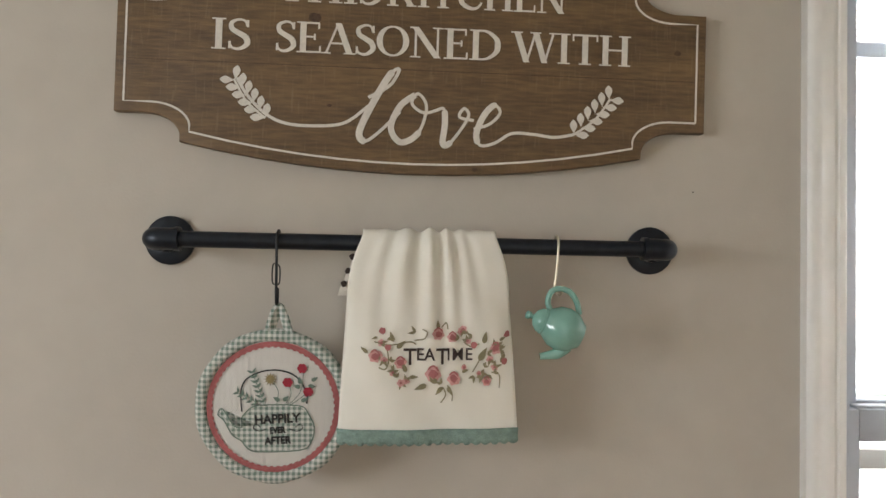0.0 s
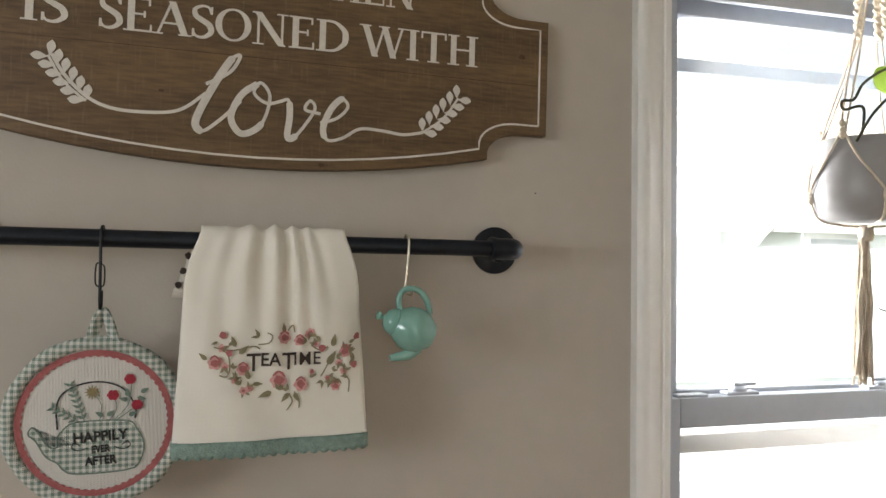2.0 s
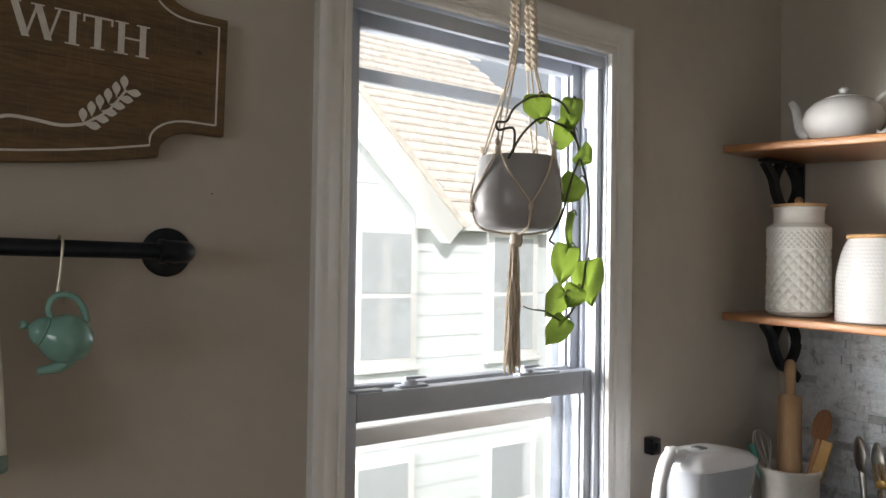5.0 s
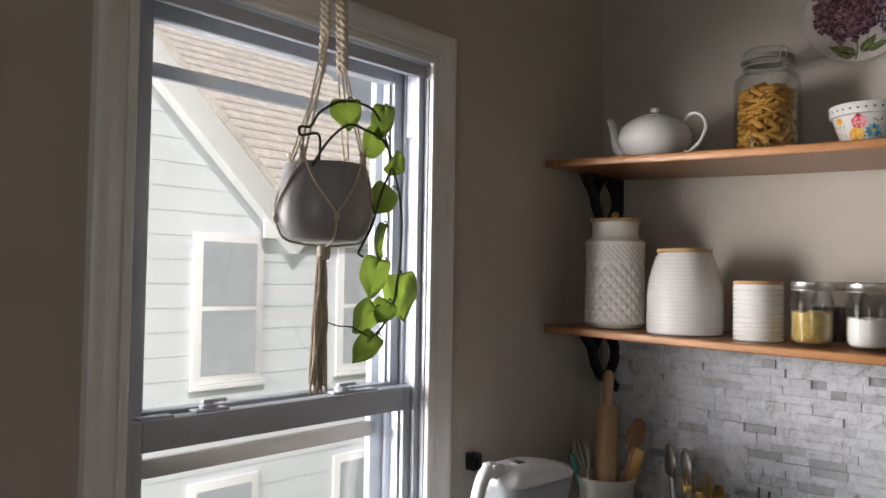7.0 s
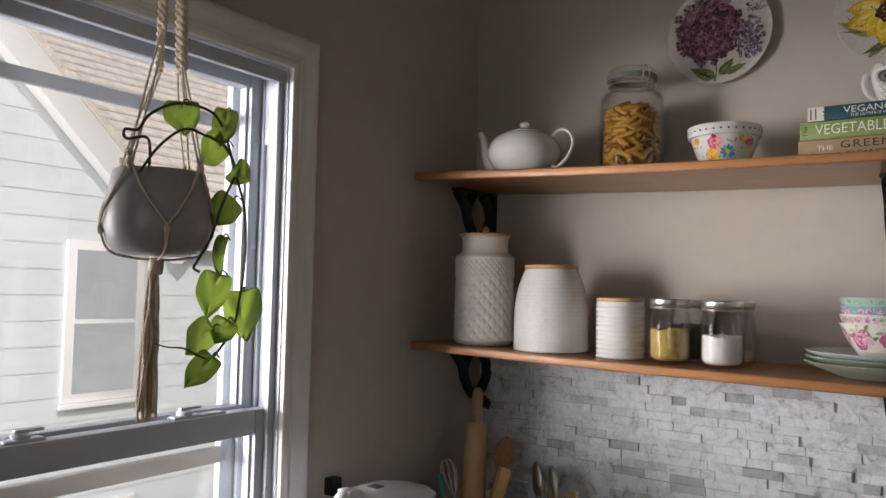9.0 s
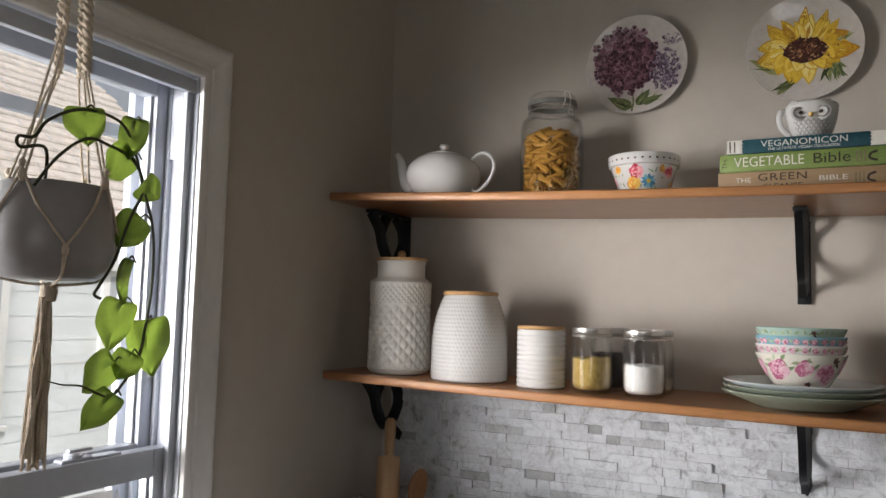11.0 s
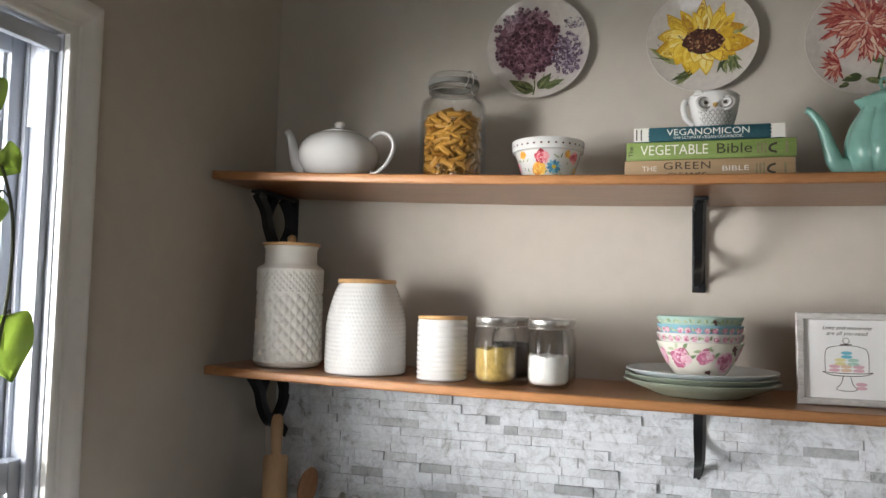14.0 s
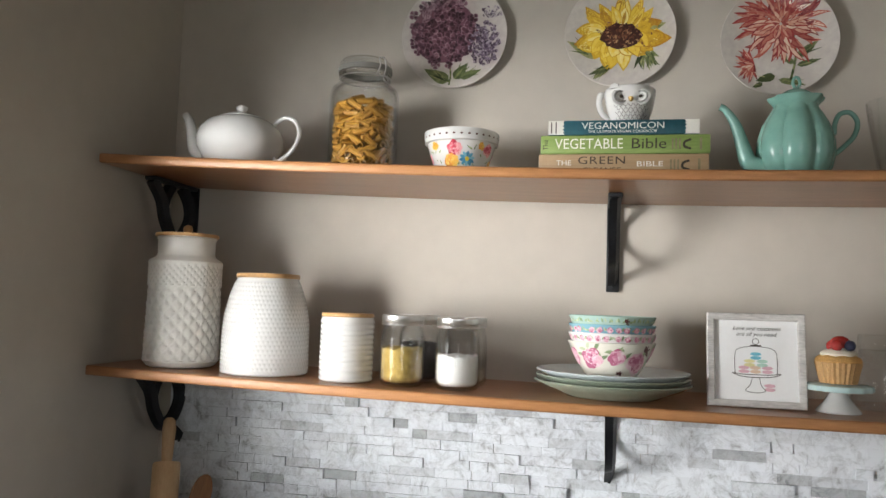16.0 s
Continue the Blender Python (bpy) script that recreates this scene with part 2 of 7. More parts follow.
def marble(name):
    """White marble with grey clouds and thin veins; every piece is cut from another spot, a few from darker stone."""
    m = bpy.data.materials.new(name)
    m.use_nodes = True
    nt = m.node_tree
    N = lambda t: nt.nodes.new("ShaderNode" + t)
    L = nt.links.new
    b = nt.nodes["Principled BSDF"]
    b.inputs["Roughness"].default_value = 0.38
    oi, geo, tc, av = N("ObjectInfo"), N("NewGeometry"), N("TexCoord"), N("VectorMath")
    L(tc.outputs["Object"], av.inputs[0])
    L(oi.outputs["Location"], av.inputs[1])
    cloud, vein, grain = N("TexNoise"), N("TexNoise"), N("TexNoise")
    for n, s, d, ro, di in ((cloud, 26, 8, 0.72, 0.9), (vein, 22, 6, 0.65, 0.8), (grain, 70, 6, 0.7, 0)):
        n.inputs["Scale"].default_value, n.inputs["Detail"].default_value = s, d
        n.inputs["Roughness"].default_value, n.inputs["Distortion"].default_value = ro, di
        L(av.outputs["Vector"], n.inputs["Vector"])
    r1 = N("ValToRGB")
    for k, (pos, c) in enumerate(((0.34, 0.40), (0.43, 0.72), (0.54, 0.88))):
        e = r1.color_ramp.elements[k] if k < 2 else r1.color_ramp.elements.new(pos)
        e.position, e.color = pos, (c * 0.925, c * 0.962, c, 1)
    L(cloud.outputs["Fac"], r1.inputs["Fac"])
    r2 = N("ValToRGB")                     # a thin band of the noise makes the veins
    for k, (pos, c) in enumerate(((0.45, 1.0), (0.485, 0.84), (0.520, 1.0))):
        e = r2.color_ramp.elements[k] if k < 2 else r2.color_ramp.elements.new(pos)
        e.position, e.color = pos, (c, c, c, 1)
    L(vein.outputs["Fac"], r2.inputs["Fac"])
    add, fr_, r3 = N("Math"), N("Math"), N("ValToRGB")
    add.operation, fr_.operation = "ADD", "FRACT"
    L(oi.outputs["Random"], add.inputs[0])
    L(geo.outputs["Random Per Island"], add.inputs[1])
    L(add.outputs[0], fr_.inputs[0])
    for k, (pos, c) in enumerate(((0.0, 1.0), (0.70, 0.96), (0.86, 0.80), (0.97, 0.50))):
        e = r3.color_ramp.elements[k] if k < 2 else r3.color_ramp.elements.new(pos)
        e.position, e.color = pos, (c * 0.98, c * 0.985, c, 1)
    L(fr_.outputs[0], r3.inputs["Fac"])
    out = r1.outputs["Color"]
    for src in (r2, r3):
        mx = N("Mix")
        mx.data_type, mx.blend_type = "RGBA", "MULTIPLY"
        mx.inputs["Factor"].default_value = 1.0
        L(out, mx.inputs["A"])
        L(src.outputs["Color"], mx.inputs["B"])
        out = mx.outputs["Result"]
    L(out, b.inputs["Base Color"])
    bu = N("Bump")
    bu.inputs["Strength"].default_value, bu.inputs["Distance"].default_value = 0.7, 0.003
    L(grain.outputs["Fac"], bu.inputs["Height"])
    L(bu.outputs["Normal"], b.inputs["Normal"])
    return m


M_MARBLE = marble("split_marble")
M_GROUT = mat("grout", (0.58, 0.58, 0.58), 0.9, vary=0.15, scale=40, bump=0.3)
M_COUNTER = mat("dark_stone_counter", (0.05, 0.05, 0.052), 0.2, vary=0.5, scale=60)
M_BLACK = mat("black_print", (0.02, 0.02, 0.02), 0.7, vary=0.2, scale=60)


# ---- mesh helpers ----
def part(name, bm, material, parent=None, label="", smooth=True):
    """Links a bmesh as one mesh object, under a thing or a part where one is given."""
    me = bpy.data.meshes.new(name)
    bm.normal_update()
    bm.to_mesh(me)
    bm.free()
    me.materials.append(material)
    if smooth:
        me.shade_smooth()
        me.set_sharp_from_angle(angle=radians(40))
    ob = new(name, me)
    if parent:
        ob.parent = parent
    if label:
        ob["label"] = label
    return ob


def thing(name, label, category, m=None, group="", kind=""):
    ob = new(name)
    ob.empty_display_size = 0.02
    if m is not None:
        ob.matrix_world = m
    return tagged(ob, label, category, group, kind)


def box(x0, x1, y0, y1, z0, z1, bevel=0.0, seg=2, bm=None):
    b2 = bmesh.new()
    bmesh.ops.create_cube(b2, size=1)
    for v in b2.verts:
        v.co = Vector(((x0 + x1) / 2 + v.co.x * (x1 - x0), (y0 + y1) / 2 + v.co.y * (y1 - y0), (z0 + z1) / 2 + v.co.z * (z1 - z0)))
    if bevel:
        bmesh.ops.bevel(b2, geom=b2.edges[:], offset=bevel, segments=seg, profile=0.5, affect="EDGES")
    return merge(bm, b2)


def merge(bm, b2):
    if bm is None:
        return b2
    tmp = bpy.data.meshes.new("tmp")
    b2.to_mesh(tmp)
    b2.free()
    bm.from_mesh(tmp)
    bpy.data.meshes.remove(tmp)
    return bm


def lathe(profile, n=56, wobble=None, bm=None):
    """Turns (radius, height) pairs about z; wobble(angle, r, z) may change the radius."""
    b2 = bmesh.new()
    rings = []
    for r, z in profile:
        if r < 1e-6:
            rings.append([b2.verts.new((0, 0, z))])
            continue
        ring = []
        for i in range(n):
            a = 2 * math.pi * i / n
            rr = wobble(a, r, z) if wobble else r
            ring.append(b2.verts.new((rr * math.cos(a), rr * math.sin(a), z)))
        rings.append(ring)
    for p, q in zip(rings, rings[1:]):
        if len(p) == 1 and len(q) == 1:
            continue
        for i in range(n):
            j = (i + 1) % n
            if len(p) == 1:
                b2.faces.new((p[0], q[j], q[i]))
            elif len(q) == 1:
                b2.faces.new((p[i], p[j], q[0]))
            else:
                b2.faces.new((p[i], p[j], q[j], q[i]))
    bmesh.ops.recalc_face_normals(b2, faces=b2.faces[:])
    return merge(bm, b2)


def smooth_path(pts, k=6):
    """Catmull-Rom through the points, k steps a span."""
    P = [Vector(p) for p in pts]
    if len(P) < 3:
        return P
    out = []
    for i in range(len(P) - 1):
        a, b, c, d = P[max(i - 1, 0)], P[i], P[i + 1], P[min(i + 2, len(P) - 1)]
        for s in range(k):
            t = s / k
            out.append(0.5 * ((2 * b) + (c - a) * t + (2 * a - 5 * b + 4 * c - d) * t * t + (3 * b - a - 3 * c + d) * t ** 3))
    out.append(P[-1])
    return out


def tube(pts, radius, n=10, k=6, bm=None, flat=1.0):
    """A round bar along a smooth path; radius may be a number or a function of 0..1."""
    P = smooth_path(pts, k) if k > 1 else [Vector(p) for p in pts]
    b2 = bmesh.new()
    up = None
    rings = []
    for i, p in enumerate(P):
        d = (P[min(i + 1, len(P) - 1)] - P[max(i - 1, 0)]).normalized()
        if up is None:
            up = d.orthogonal().normalized()
        up = (up - d * up.dot(d)).normalized()
        side = d.cross(up)
        r = radius(i / (len(P) - 1)) if callable(radius) else radius
        rings.append([b2.verts.new(p + (up * math.cos(2 * math.pi * j / n) + side * flat * math.sin(2 * math.pi * j / n)) * r) for j in range(n)])
    for p, q in zip(rings, rings[1:]):
        for j in range(n):
            b2.faces.new((p[j], p[(j + 1) % n], q[(j + 1) % n], q[j]))
    b2.faces.new(rings[0][::-1])
    b2.faces.new(rings[-1])
    bmesh.ops.recalc_face_normals(b2, faces=b2.faces[:])
    return merge(bm, b2)


def ball(c, r, n=14, bm=None, squash=(1, 1, 1)):
    b2 = bmesh.new()
    bmesh.ops.create_uvsphere(b2, u_segments=n, v_segments=max(6, n // 2 + 2), radius=1)
    for v in b2.verts:
        v.co = Vector(c) + Vector((v.co.x * squash[0], v.co.y * squash[1], v.co.z * squash[2])) * r
    return merge(bm, b2)


def prism(outline, depth, bevel=0.0, bm=None):
    """A flat outline in x, z, with thickness along y from 0 to depth."""
    b2 = bmesh.new()
    f = b2.faces.new([b2.verts.new((x, 0, z)) for x, z in outline])
    r = bmesh.ops.extrude_face_region(b2, geom=[f])
    bmesh.ops.translate(b2, vec=(0, depth, 0), verts=[v for v in r["geom"] if isinstance(v, bmesh.types.BMVert)])
    bmesh.ops.recalc_face_normals(b2, faces=b2.faces[:])
    if bevel:
        es = [e for e in b2.edges if abs(e.verts[0].co.y - e.verts[1].co.y) < 1e-6]
        bmesh.ops.bevel(b2, geom=es, offset=bevel, segments=2, profile=0.5, affect="EDGES")
    return merge(bm, b2)


# flat shapes for printed and painted decoration: lists of (u, v)
def petal(cx, cy, ang, length, width, n=7, point=0.6):
    a = radians(ang)
    pts = []
    for s in (1, -1):
        for i in range(n):
            t = i / n if s == 1 else 1 - i / n
            w = s * width / 2 * math.sin(math.pi * t ** point)
            pts.append((cx + math.cos(a) * t * length - math.sin(a) * w, cy + math.sin(a) * t * length + math.cos(a) * w))
    return pts


def blob(cx, cy, r, n=12, rough=0.12, sq=1.0, rnd=random):
    return [(cx + r * math.cos(2 * math.pi * i / n) * (1 + rnd.uniform(-rough, rough)), cy + sq * r * math.sin(2 * math.pi * i / n) * (1 + rnd.uniform(-rough, rough))) for i in range(n)]


def stroke(pts, w, k=6):
    """A drawn line as quads; w a number or a function of 0..1."""
    P = smooth_path([(x, y, 0) for x, y in pts], k) if k > 1 else [Vector((x, y, 0)) for x, y in pts]
    out, L, R = [], [], []
    for i, p in enumerate(P):
        d = (P[min(i + 1, len(P) - 1)] - P[max(i - 1, 0)]).normalized()
        ww = (w(i / (len(P) - 1)) if callable(w) else w) / 2
        L.append((p.x - d.y * ww, p.y + d.x * ww))
        R.append((p.x + d.y * ww, p.y - d.x * ww))
    for i in range(len(P) - 1):
        out.append([L[i], R[i], R[i + 1], L[i + 1]])
    return out


def lay(polys, fn, step=0.0, mod=37):
    """Lays flat shapes on a surface: fn(u, v) gives the place. Shapes of five or more corners are fanned round their middle
    in rings; with step, each shape lies a hair above the last, as brush strokes do, and fn takes that height too."""
    bm = bmesh.new()
    for idx, pl in enumerate(polys):
        at = (lambda u, v: fn(u, v, (idx % mod) * step)) if step else fn
        vs = [bm.verts.new(at(u, v)) for u, v in pl]
        if len(vs) > 4:
            cu, cv = sum(p[0] for p in pl) / len(pl), sum(p[1] for p in pl) / len(pl)
            for k in ((0.75, 0.5, 0.25) if max(math.hypot(u - cu, v - cv) for u, v in pl) > 0.02 else ()):
                ws = [bm.verts.new(at(cu + (u - cu) * k, cv + (v - cv) * k)) for u, v in pl]
                for i in range(len(vs)):
                    j = (i + 1) % len(vs)
                    bm.faces.new((vs[i], vs[j], ws[j], ws[i]))
                vs = ws
            c = bm.verts.new(at(cu, cv))
            for i in range(len(vs)):
                bm.faces.new((vs[i], vs[(i + 1) % len(vs)], c))
        else:
            bm.faces.new(vs)
    return bm


def letters(body, size, align="CENTER", bold=0.0, shear=0.0, spacing=1.0):
    """The built-in font as triangles in (u, v)."""
    cu = bpy.data.curves.new("txt", "FONT")
    cu.body, cu.size, cu.align_x, cu.offset, cu.shear, cu.space_character = body, size, align, bold, shear, spacing
    cu.resolution_u = 3
    ob = new("txt", cu)
    me = bpy.data.meshes.new_from_object(ob.evaluated_get(bpy.context.evaluated_depsgraph_get()))
    me.calc_loop_triangles()
    polys = [[(me.vertices[i].co.x, me.vertices[i].co.y) for i in t.vertices] for t in me.loop_triangles]
    bpy.data.objects.remove(ob)
    bpy.data.curves.remove(cu)
    bpy.data.meshes.remove(me)
    return polys


def shift(polys, du, dv, ang=0.0, sx=1.0):
    c, s = math.cos(radians(ang)), math.sin(radians(ang))
    return [[(du + c * u * sx - s * v, dv + s * u * sx + c * v) for u, v in pl] for pl in polys]


# ---- the room ----
WALL_Y, WALL_X = 1.062, 2.000           # inner faces of the north and the east wall
YAW_N = 0.92                            # the north wall is not quite square to the east wall
WX0, WX1, WZ0, WZ1 = 0.669, 1.300, 0.70, 1.952   # the window's opening inside its casing


def north(x, y, z, rx=0, ry=0, rz=0):
    """A pose in the north wall's frame: y counts from the wall's face towards the room as negative."""
    return Matrix.Translation((0.38, WALL_Y, 0)) @ pose(0, 0, 0, 0, 0, YAW_N) @ pose(x - 0.38, y, z, rx, ry, rz)


def setting(name, bm, material, label, category, m=None, smooth=False):
    ob = part(name, bm, material, None, "", smooth)
    if m is not None:
        ob.matrix_world = m
    return tagged(ob, label, category, "", "structure")


bm = box(-2.1, WX0 - 0.012, 0, 0.15, 0, 2.6)
box(WX1 + 0.012, 2.20, 0, 0.15, 0, 2.6, bm=bm)
box(WX0 - 0.012, WX1 + 0.012, 0, 0.15, WZ1 + 0.012, 2.6, bm=bm)
box(WX0 - 0.012, WX1 + 0.012, 0, 0.15, 0, WZ0 - 0.012, bm=bm)
setting("wall_north", bm, M_WALL, "greige painted wall with a white-trimmed window", "wall", north(0, 0, 0))
setting("wall_east", box(WALL_X, WALL_X + 0.15, -3.5, 1.35, 0, 2.6), M_WALL, "greige painted wall behind the open shelves", "wall")
bm = box(-2.1, -1.95, -3.5, -1.3, 0, 2.6)
box(-2.1, -1.95, 0.2, 1.2, 0, 2.6, bm=bm)
box(-2.1, -1.95, -1.3, 0.2, 0, 0.9, bm=bm)
box(-2.1, -1.95, -1.3, 0.2, 2.2, 2.6, bm=bm)
setting("wall_west", bm, M_WALL, "greige painted wall with a window opening", "wall")
# unseen wall that closes the room; its door opening is assumed for the fill lamp
bm = box(-1.95, -0.55, -3.5, -3.35, 0, 2.6)
box(1.15, 2.0, -3.5, -3.35, 0, 2.6, bm=bm)
box(-0.55, 1.15, -3.5, -3.35, 2.1, 2.6, bm=bm)
setting("wall_south", bm, M_WALL, "greige painted wall with a door opening", "wall")
setting("floor", box(-2.1, 2.15, -3.5, 1.2, -0.12, -0.001), M_FLOOR, "brown wooden floor", "floor")
setting("ceiling", box(-2.1, 2.15, -3.5, 1.2, 2.601, 2.75), M_CEIL, "white painted ceiling", "ceiling")

# window: casing, jambs, sashes
win = thing("window_1", "pale grey vinyl double-hung window in white moulded casing", "window", north(0, 0, 0), kind="structure")
CW = 0.063


def casing_profile():
    """Width across the casing from its inner edge, and how far it stands off the wall."""
    return [(0, 0.0), (0, 0.010), (0.004, 0.013), (0.012, 0.013), (0.014, 0.010), (0.018, 0.010), (0.021, 0.014), (0.040, 0.018), (0.044, 0.022), (0.052, 0.023), (CW - 0.004, 0.022), (CW, 0.018), (CW, 0.0)]


def mitred(x0, x1, z0, z1, prof, sides):
    """A moulding round an opening, one bmesh a side, mitred at the corners."""
    out = {}
    cs = {"left": ((x0, z0), (x0, z1), (-1, -1), (-1, 1)), "top": ((x0, z1), (x1, z1), (-1, 1), (1, 1)), "right": ((x1, z1), (x1, z0), (1, 1), (1, -1)), "bottom": ((x1, z0), (x0, z0), (1, -1), (-1, -1))}
    for s in sides:
        a, b, da, db = cs[s]
        b2 = bmesh.new()
        A = [b2.verts.new((a[0] + da[0] * w, -h, a[1] + da[1] * w)) for w, h in prof]
        B = [b2.verts.new((b[0] + db[0] * w, -h, b[1] + db[1] * w)) for w, h in prof]
        for i in range(len(prof) - 1):
            b2.faces.new((A[i], A[i + 1], B[i + 1], B[i]))
        b2.faces.new(A[::-1])
        b2.faces.new(B)
        bmesh.ops.recalc_face_normals(b2, faces=b2.faces[:])
        out[s] = b2
    return out


for s, b2 in mitred(WX0, WX1, WZ0, WZ1, casing_profile(), ("left", "top", "right", "bottom")).items():
    part("casing", b2, M_TRIM, win, "white moulded window casing" if s == "top" else "")
part("window_sill", box(WX0 - 0.09, WX1 + 0.09, -0.055, 0.03, WZ0 - 0.035, WZ0 - 0.005, 0.004), M_TRIM, win)
J0, J1 = WX0 + 0.004, WX1 + 0.046
for x0, x1 in ((WX0 - 0.012, WX0 + 0.003), (WX1 - 0.003, WX1 + 0.012)):
    part("jamb", box(x0, x1, 0.0, 0.15, WZ0, WZ1, 0.001), M_VINYL, win)
part("head_jamb", box(WX0 - 0.012, WX1 + 0.012, 0.0, 0.15, WZ1 + 0.004, WZ1 + 0.012, 0.001), M_VINYL, win)
# jamb liner tracks
for x0, x1, y0, y1 in ((WX1 - 0.018, WX1 - 0.003, 0.012, 0.022), (WX1 - 0.010, WX1 - 0.003, 0.022, 0.050), (WX1 - 0.018, WX1 - 0.003, 0.050, 0.058), (WX1 - 0.018, WX1 - 0.003, 0.096, 0.104), (WX0 + 0.003, WX0 + 0.018, 0.012, 0.022), (WX0 + 0.003, WX0 + 0.018, 0.050, 0.058), (WX0 + 0.003, WX0 + 0.018, 0.096, 0.104)):
    part("track", box(x0, x1, y0, y1, WZ0, WZ1 - 0.005, 0.001), M_VINYL, win)
part("track_cover", box(WX1 - 0.017, WX1 - 0.004, 0.023, 0.049, 1.80, WZ1 - 0.005, 0.001), M_VINYL, win)
part("head_track", box(WX0 + 0.003, WX1 - 0.003, 0.006, 0.020, WZ1 - 0.030, WZ1 - 0.0045, 0.001), M_VINYL, win)


def sash(name, x0, x1, y0, y1, z0, z1, stile, top, bottom, parent):
    s = part(name, bmesh.new(), M_VINYL, parent)
    part("stile", box(x0, x0 + stile, y0, y1, z0, z1, 0.003), M_VINYL, s)
    part("stile", box(x1 - stile, x1, y0, y1, z0, z1, 0.003), M_VINYL, s)
    part("rail", box(x0 + stile, x1 - stile, y0 + 0.0005, y1 - 0.0005, z1 - top, z1, 0.003), M_VINYL, s)
    part("rail", box(x0 + stile, x1 - stile, y0 + 0.0005, y1 - 0.0005, z0, z0 + bottom, 0.003), M_VINYL, s)
    for a, b, c, d in ((x0 + stile, x0 + stile + 0.006, z0 + bottom, z1 - top), (x1 - stile - 0.006, x1 - stile, z0 + bottom, z1 - top)):
        part("glazing_bead", box(a, b, y0 + 0.010, y1 - 0.004, c, d, 0.0015), M_VINYL, s)
    p = part("pane", box(x0 + stile - 0.004, x1 - stile + 0.004, (y0 + y1) / 2 + 0.002, (y0 + y1) / 2 + 0.006, z0 + bottom - 0.004, z1 - top + 0.004), M_GLASS, s, "clear window glass", smooth=False)
    p.visible_shadow = False
    return s


sash("upper_sash", WX0 + 0.021, WX1 - 0.006, 0.060, 0.094, 1.262, WZ1 - 0.006, 0.036, 0.034, 0.030, win)
sash("lower_sash", WX0 + 0.006, WX1 - 0.004, 0.023, 0.056, WZ0 + 0.02, 1.286, 0.034, 0.048, 0.06, win)
# locks on the meeting rail
for x in (0.800, 1.085):
    lk = part("sash_lock", box(x, x + 0.062, 0.030, 0.052, 1.2855, 1.291, 0.002), M_VINYL, win, "grey sash lock with a cam lever")
    part("cam", lathe([(0, 0), (0.014, 0), (0.014, 0.005), (0.011, 0.008), (0, 0.008)], 20), M_VINYL, lk).location = (x + 0.030, 0.044, 1.291)
    part("lever", box(x + 0.020, x + 0.064, 0.040, 0.049, 1.299, 1.304, 0.0015), M_VINYL, lk)
for x in (0.735, 1.168):
    part("tilt_latch", box(x - 0.028, x + 0.028, 0.028, 0.050, 1.2855, 1.290, 0.0015), M_VINYL, win)
# outer screen frame behind the sashes
part("screen_rail", box(WX0 + 0.03, WX1 - 0.03, 0.112, 0.126, 1.832, 1.856, 0.002), M_VINYL, win)
part("screen_rail", box(WX0 + 0.03, WX1 - 0.03, 0.112, 0.126, 1.175, 1.206, 0.002), M_SCREENBAR, win, "beige screen frame rail")
for x, w in ((WX0 + 0.003, 0.028), (WX1 - 0.047, 0.044)):
    part("screen_stile", box(x, x + w, 0.112, 0.130, WZ0, WZ1 - 0.006, 0.002), M_VINYL, win)


# ---- outdoors: the neighbour's house ----
M_SIDING = mat("pale_lap_siding", (0.70, 0.735, 0.76), 0.55, vary=0.05, scale=1.5, stretch=(1, 1, 8), bump=0.1, bump_scale=60)
M_FASCIA = mat("white_fascia", (0.80, 0.80, 0.80), 0.5, vary=0.05, scale=3)
M_SHINGLE = mat("tan_asphalt_shingle", (0.78, 0.715, 0.655), 0.95, vary=0.25, scale=9, bump=0.4, bump_scale=80, rand=0.15)
# the pale haze over the panes is put into their grey colour
M_HGLASS = mat("hazed_house_glass", (0.46, 0.49, 0.52), 0.12, vary=0.1, scale=1)
M_GRASS = mat("lawn", (0.09, 0.12, 0.05), 0.95, vary=0.4, scale=4, bump=0.8, bump_scale=30)
HY = 6.0
house = thing("neighbour_house", "pale grey clapboard house with white-trimmed windows and shingle roof", "house", pose(0, HY, -2.9))
# the gable's rake falls towards +x at about 45 degrees and meets the wing's eaves
RX0, RZ0, RX1, RZ1 = 0.80, 8.18, 4.35, 4.74
slope = (RZ1 - RZ0) / (RX1 - RX0)
part("wall", prism([(-2.5, 0), (8.0, 0), (8.0, 4.86), (RX1, 4.80), (RX0, RZ0 + 0.05), (-2.5, 5.0)], 0.2), M_SIDING, house, smooth=False)
LAP = 0.204
for i in range(34):
    z0 = 1.06 + i * LAP
    z1 = z0 + LAP
    rake = lambda z: 8.0 if z0 + LAP < 4.80 else RX0 + (z - RZ0) / slope
    verge = lambda z: max(-2.5, RX0 - (RZ0 - z) / 0.97)
    if rake(z1) - verge(z1) < 0.3:
        break
    b2 = bmesh.new()
    vs = [b2.verts.new(p) for p in ((verge(z1), -0.002, z1), (rake(z1), -0.002, z1), (rake(z0), -0.009, z0), (verge(z0), -0.009, z0), (rake(z0), -0.001, z0), (verge(z0), -0.001, z0))]
    b2.faces.new((vs[3], vs[2], vs[1], vs[0]))
    b2.faces.new((vs[5], vs[4], vs[2], vs[3]))
    part("clapboard", b2, M_SIDING, house, smooth=False)


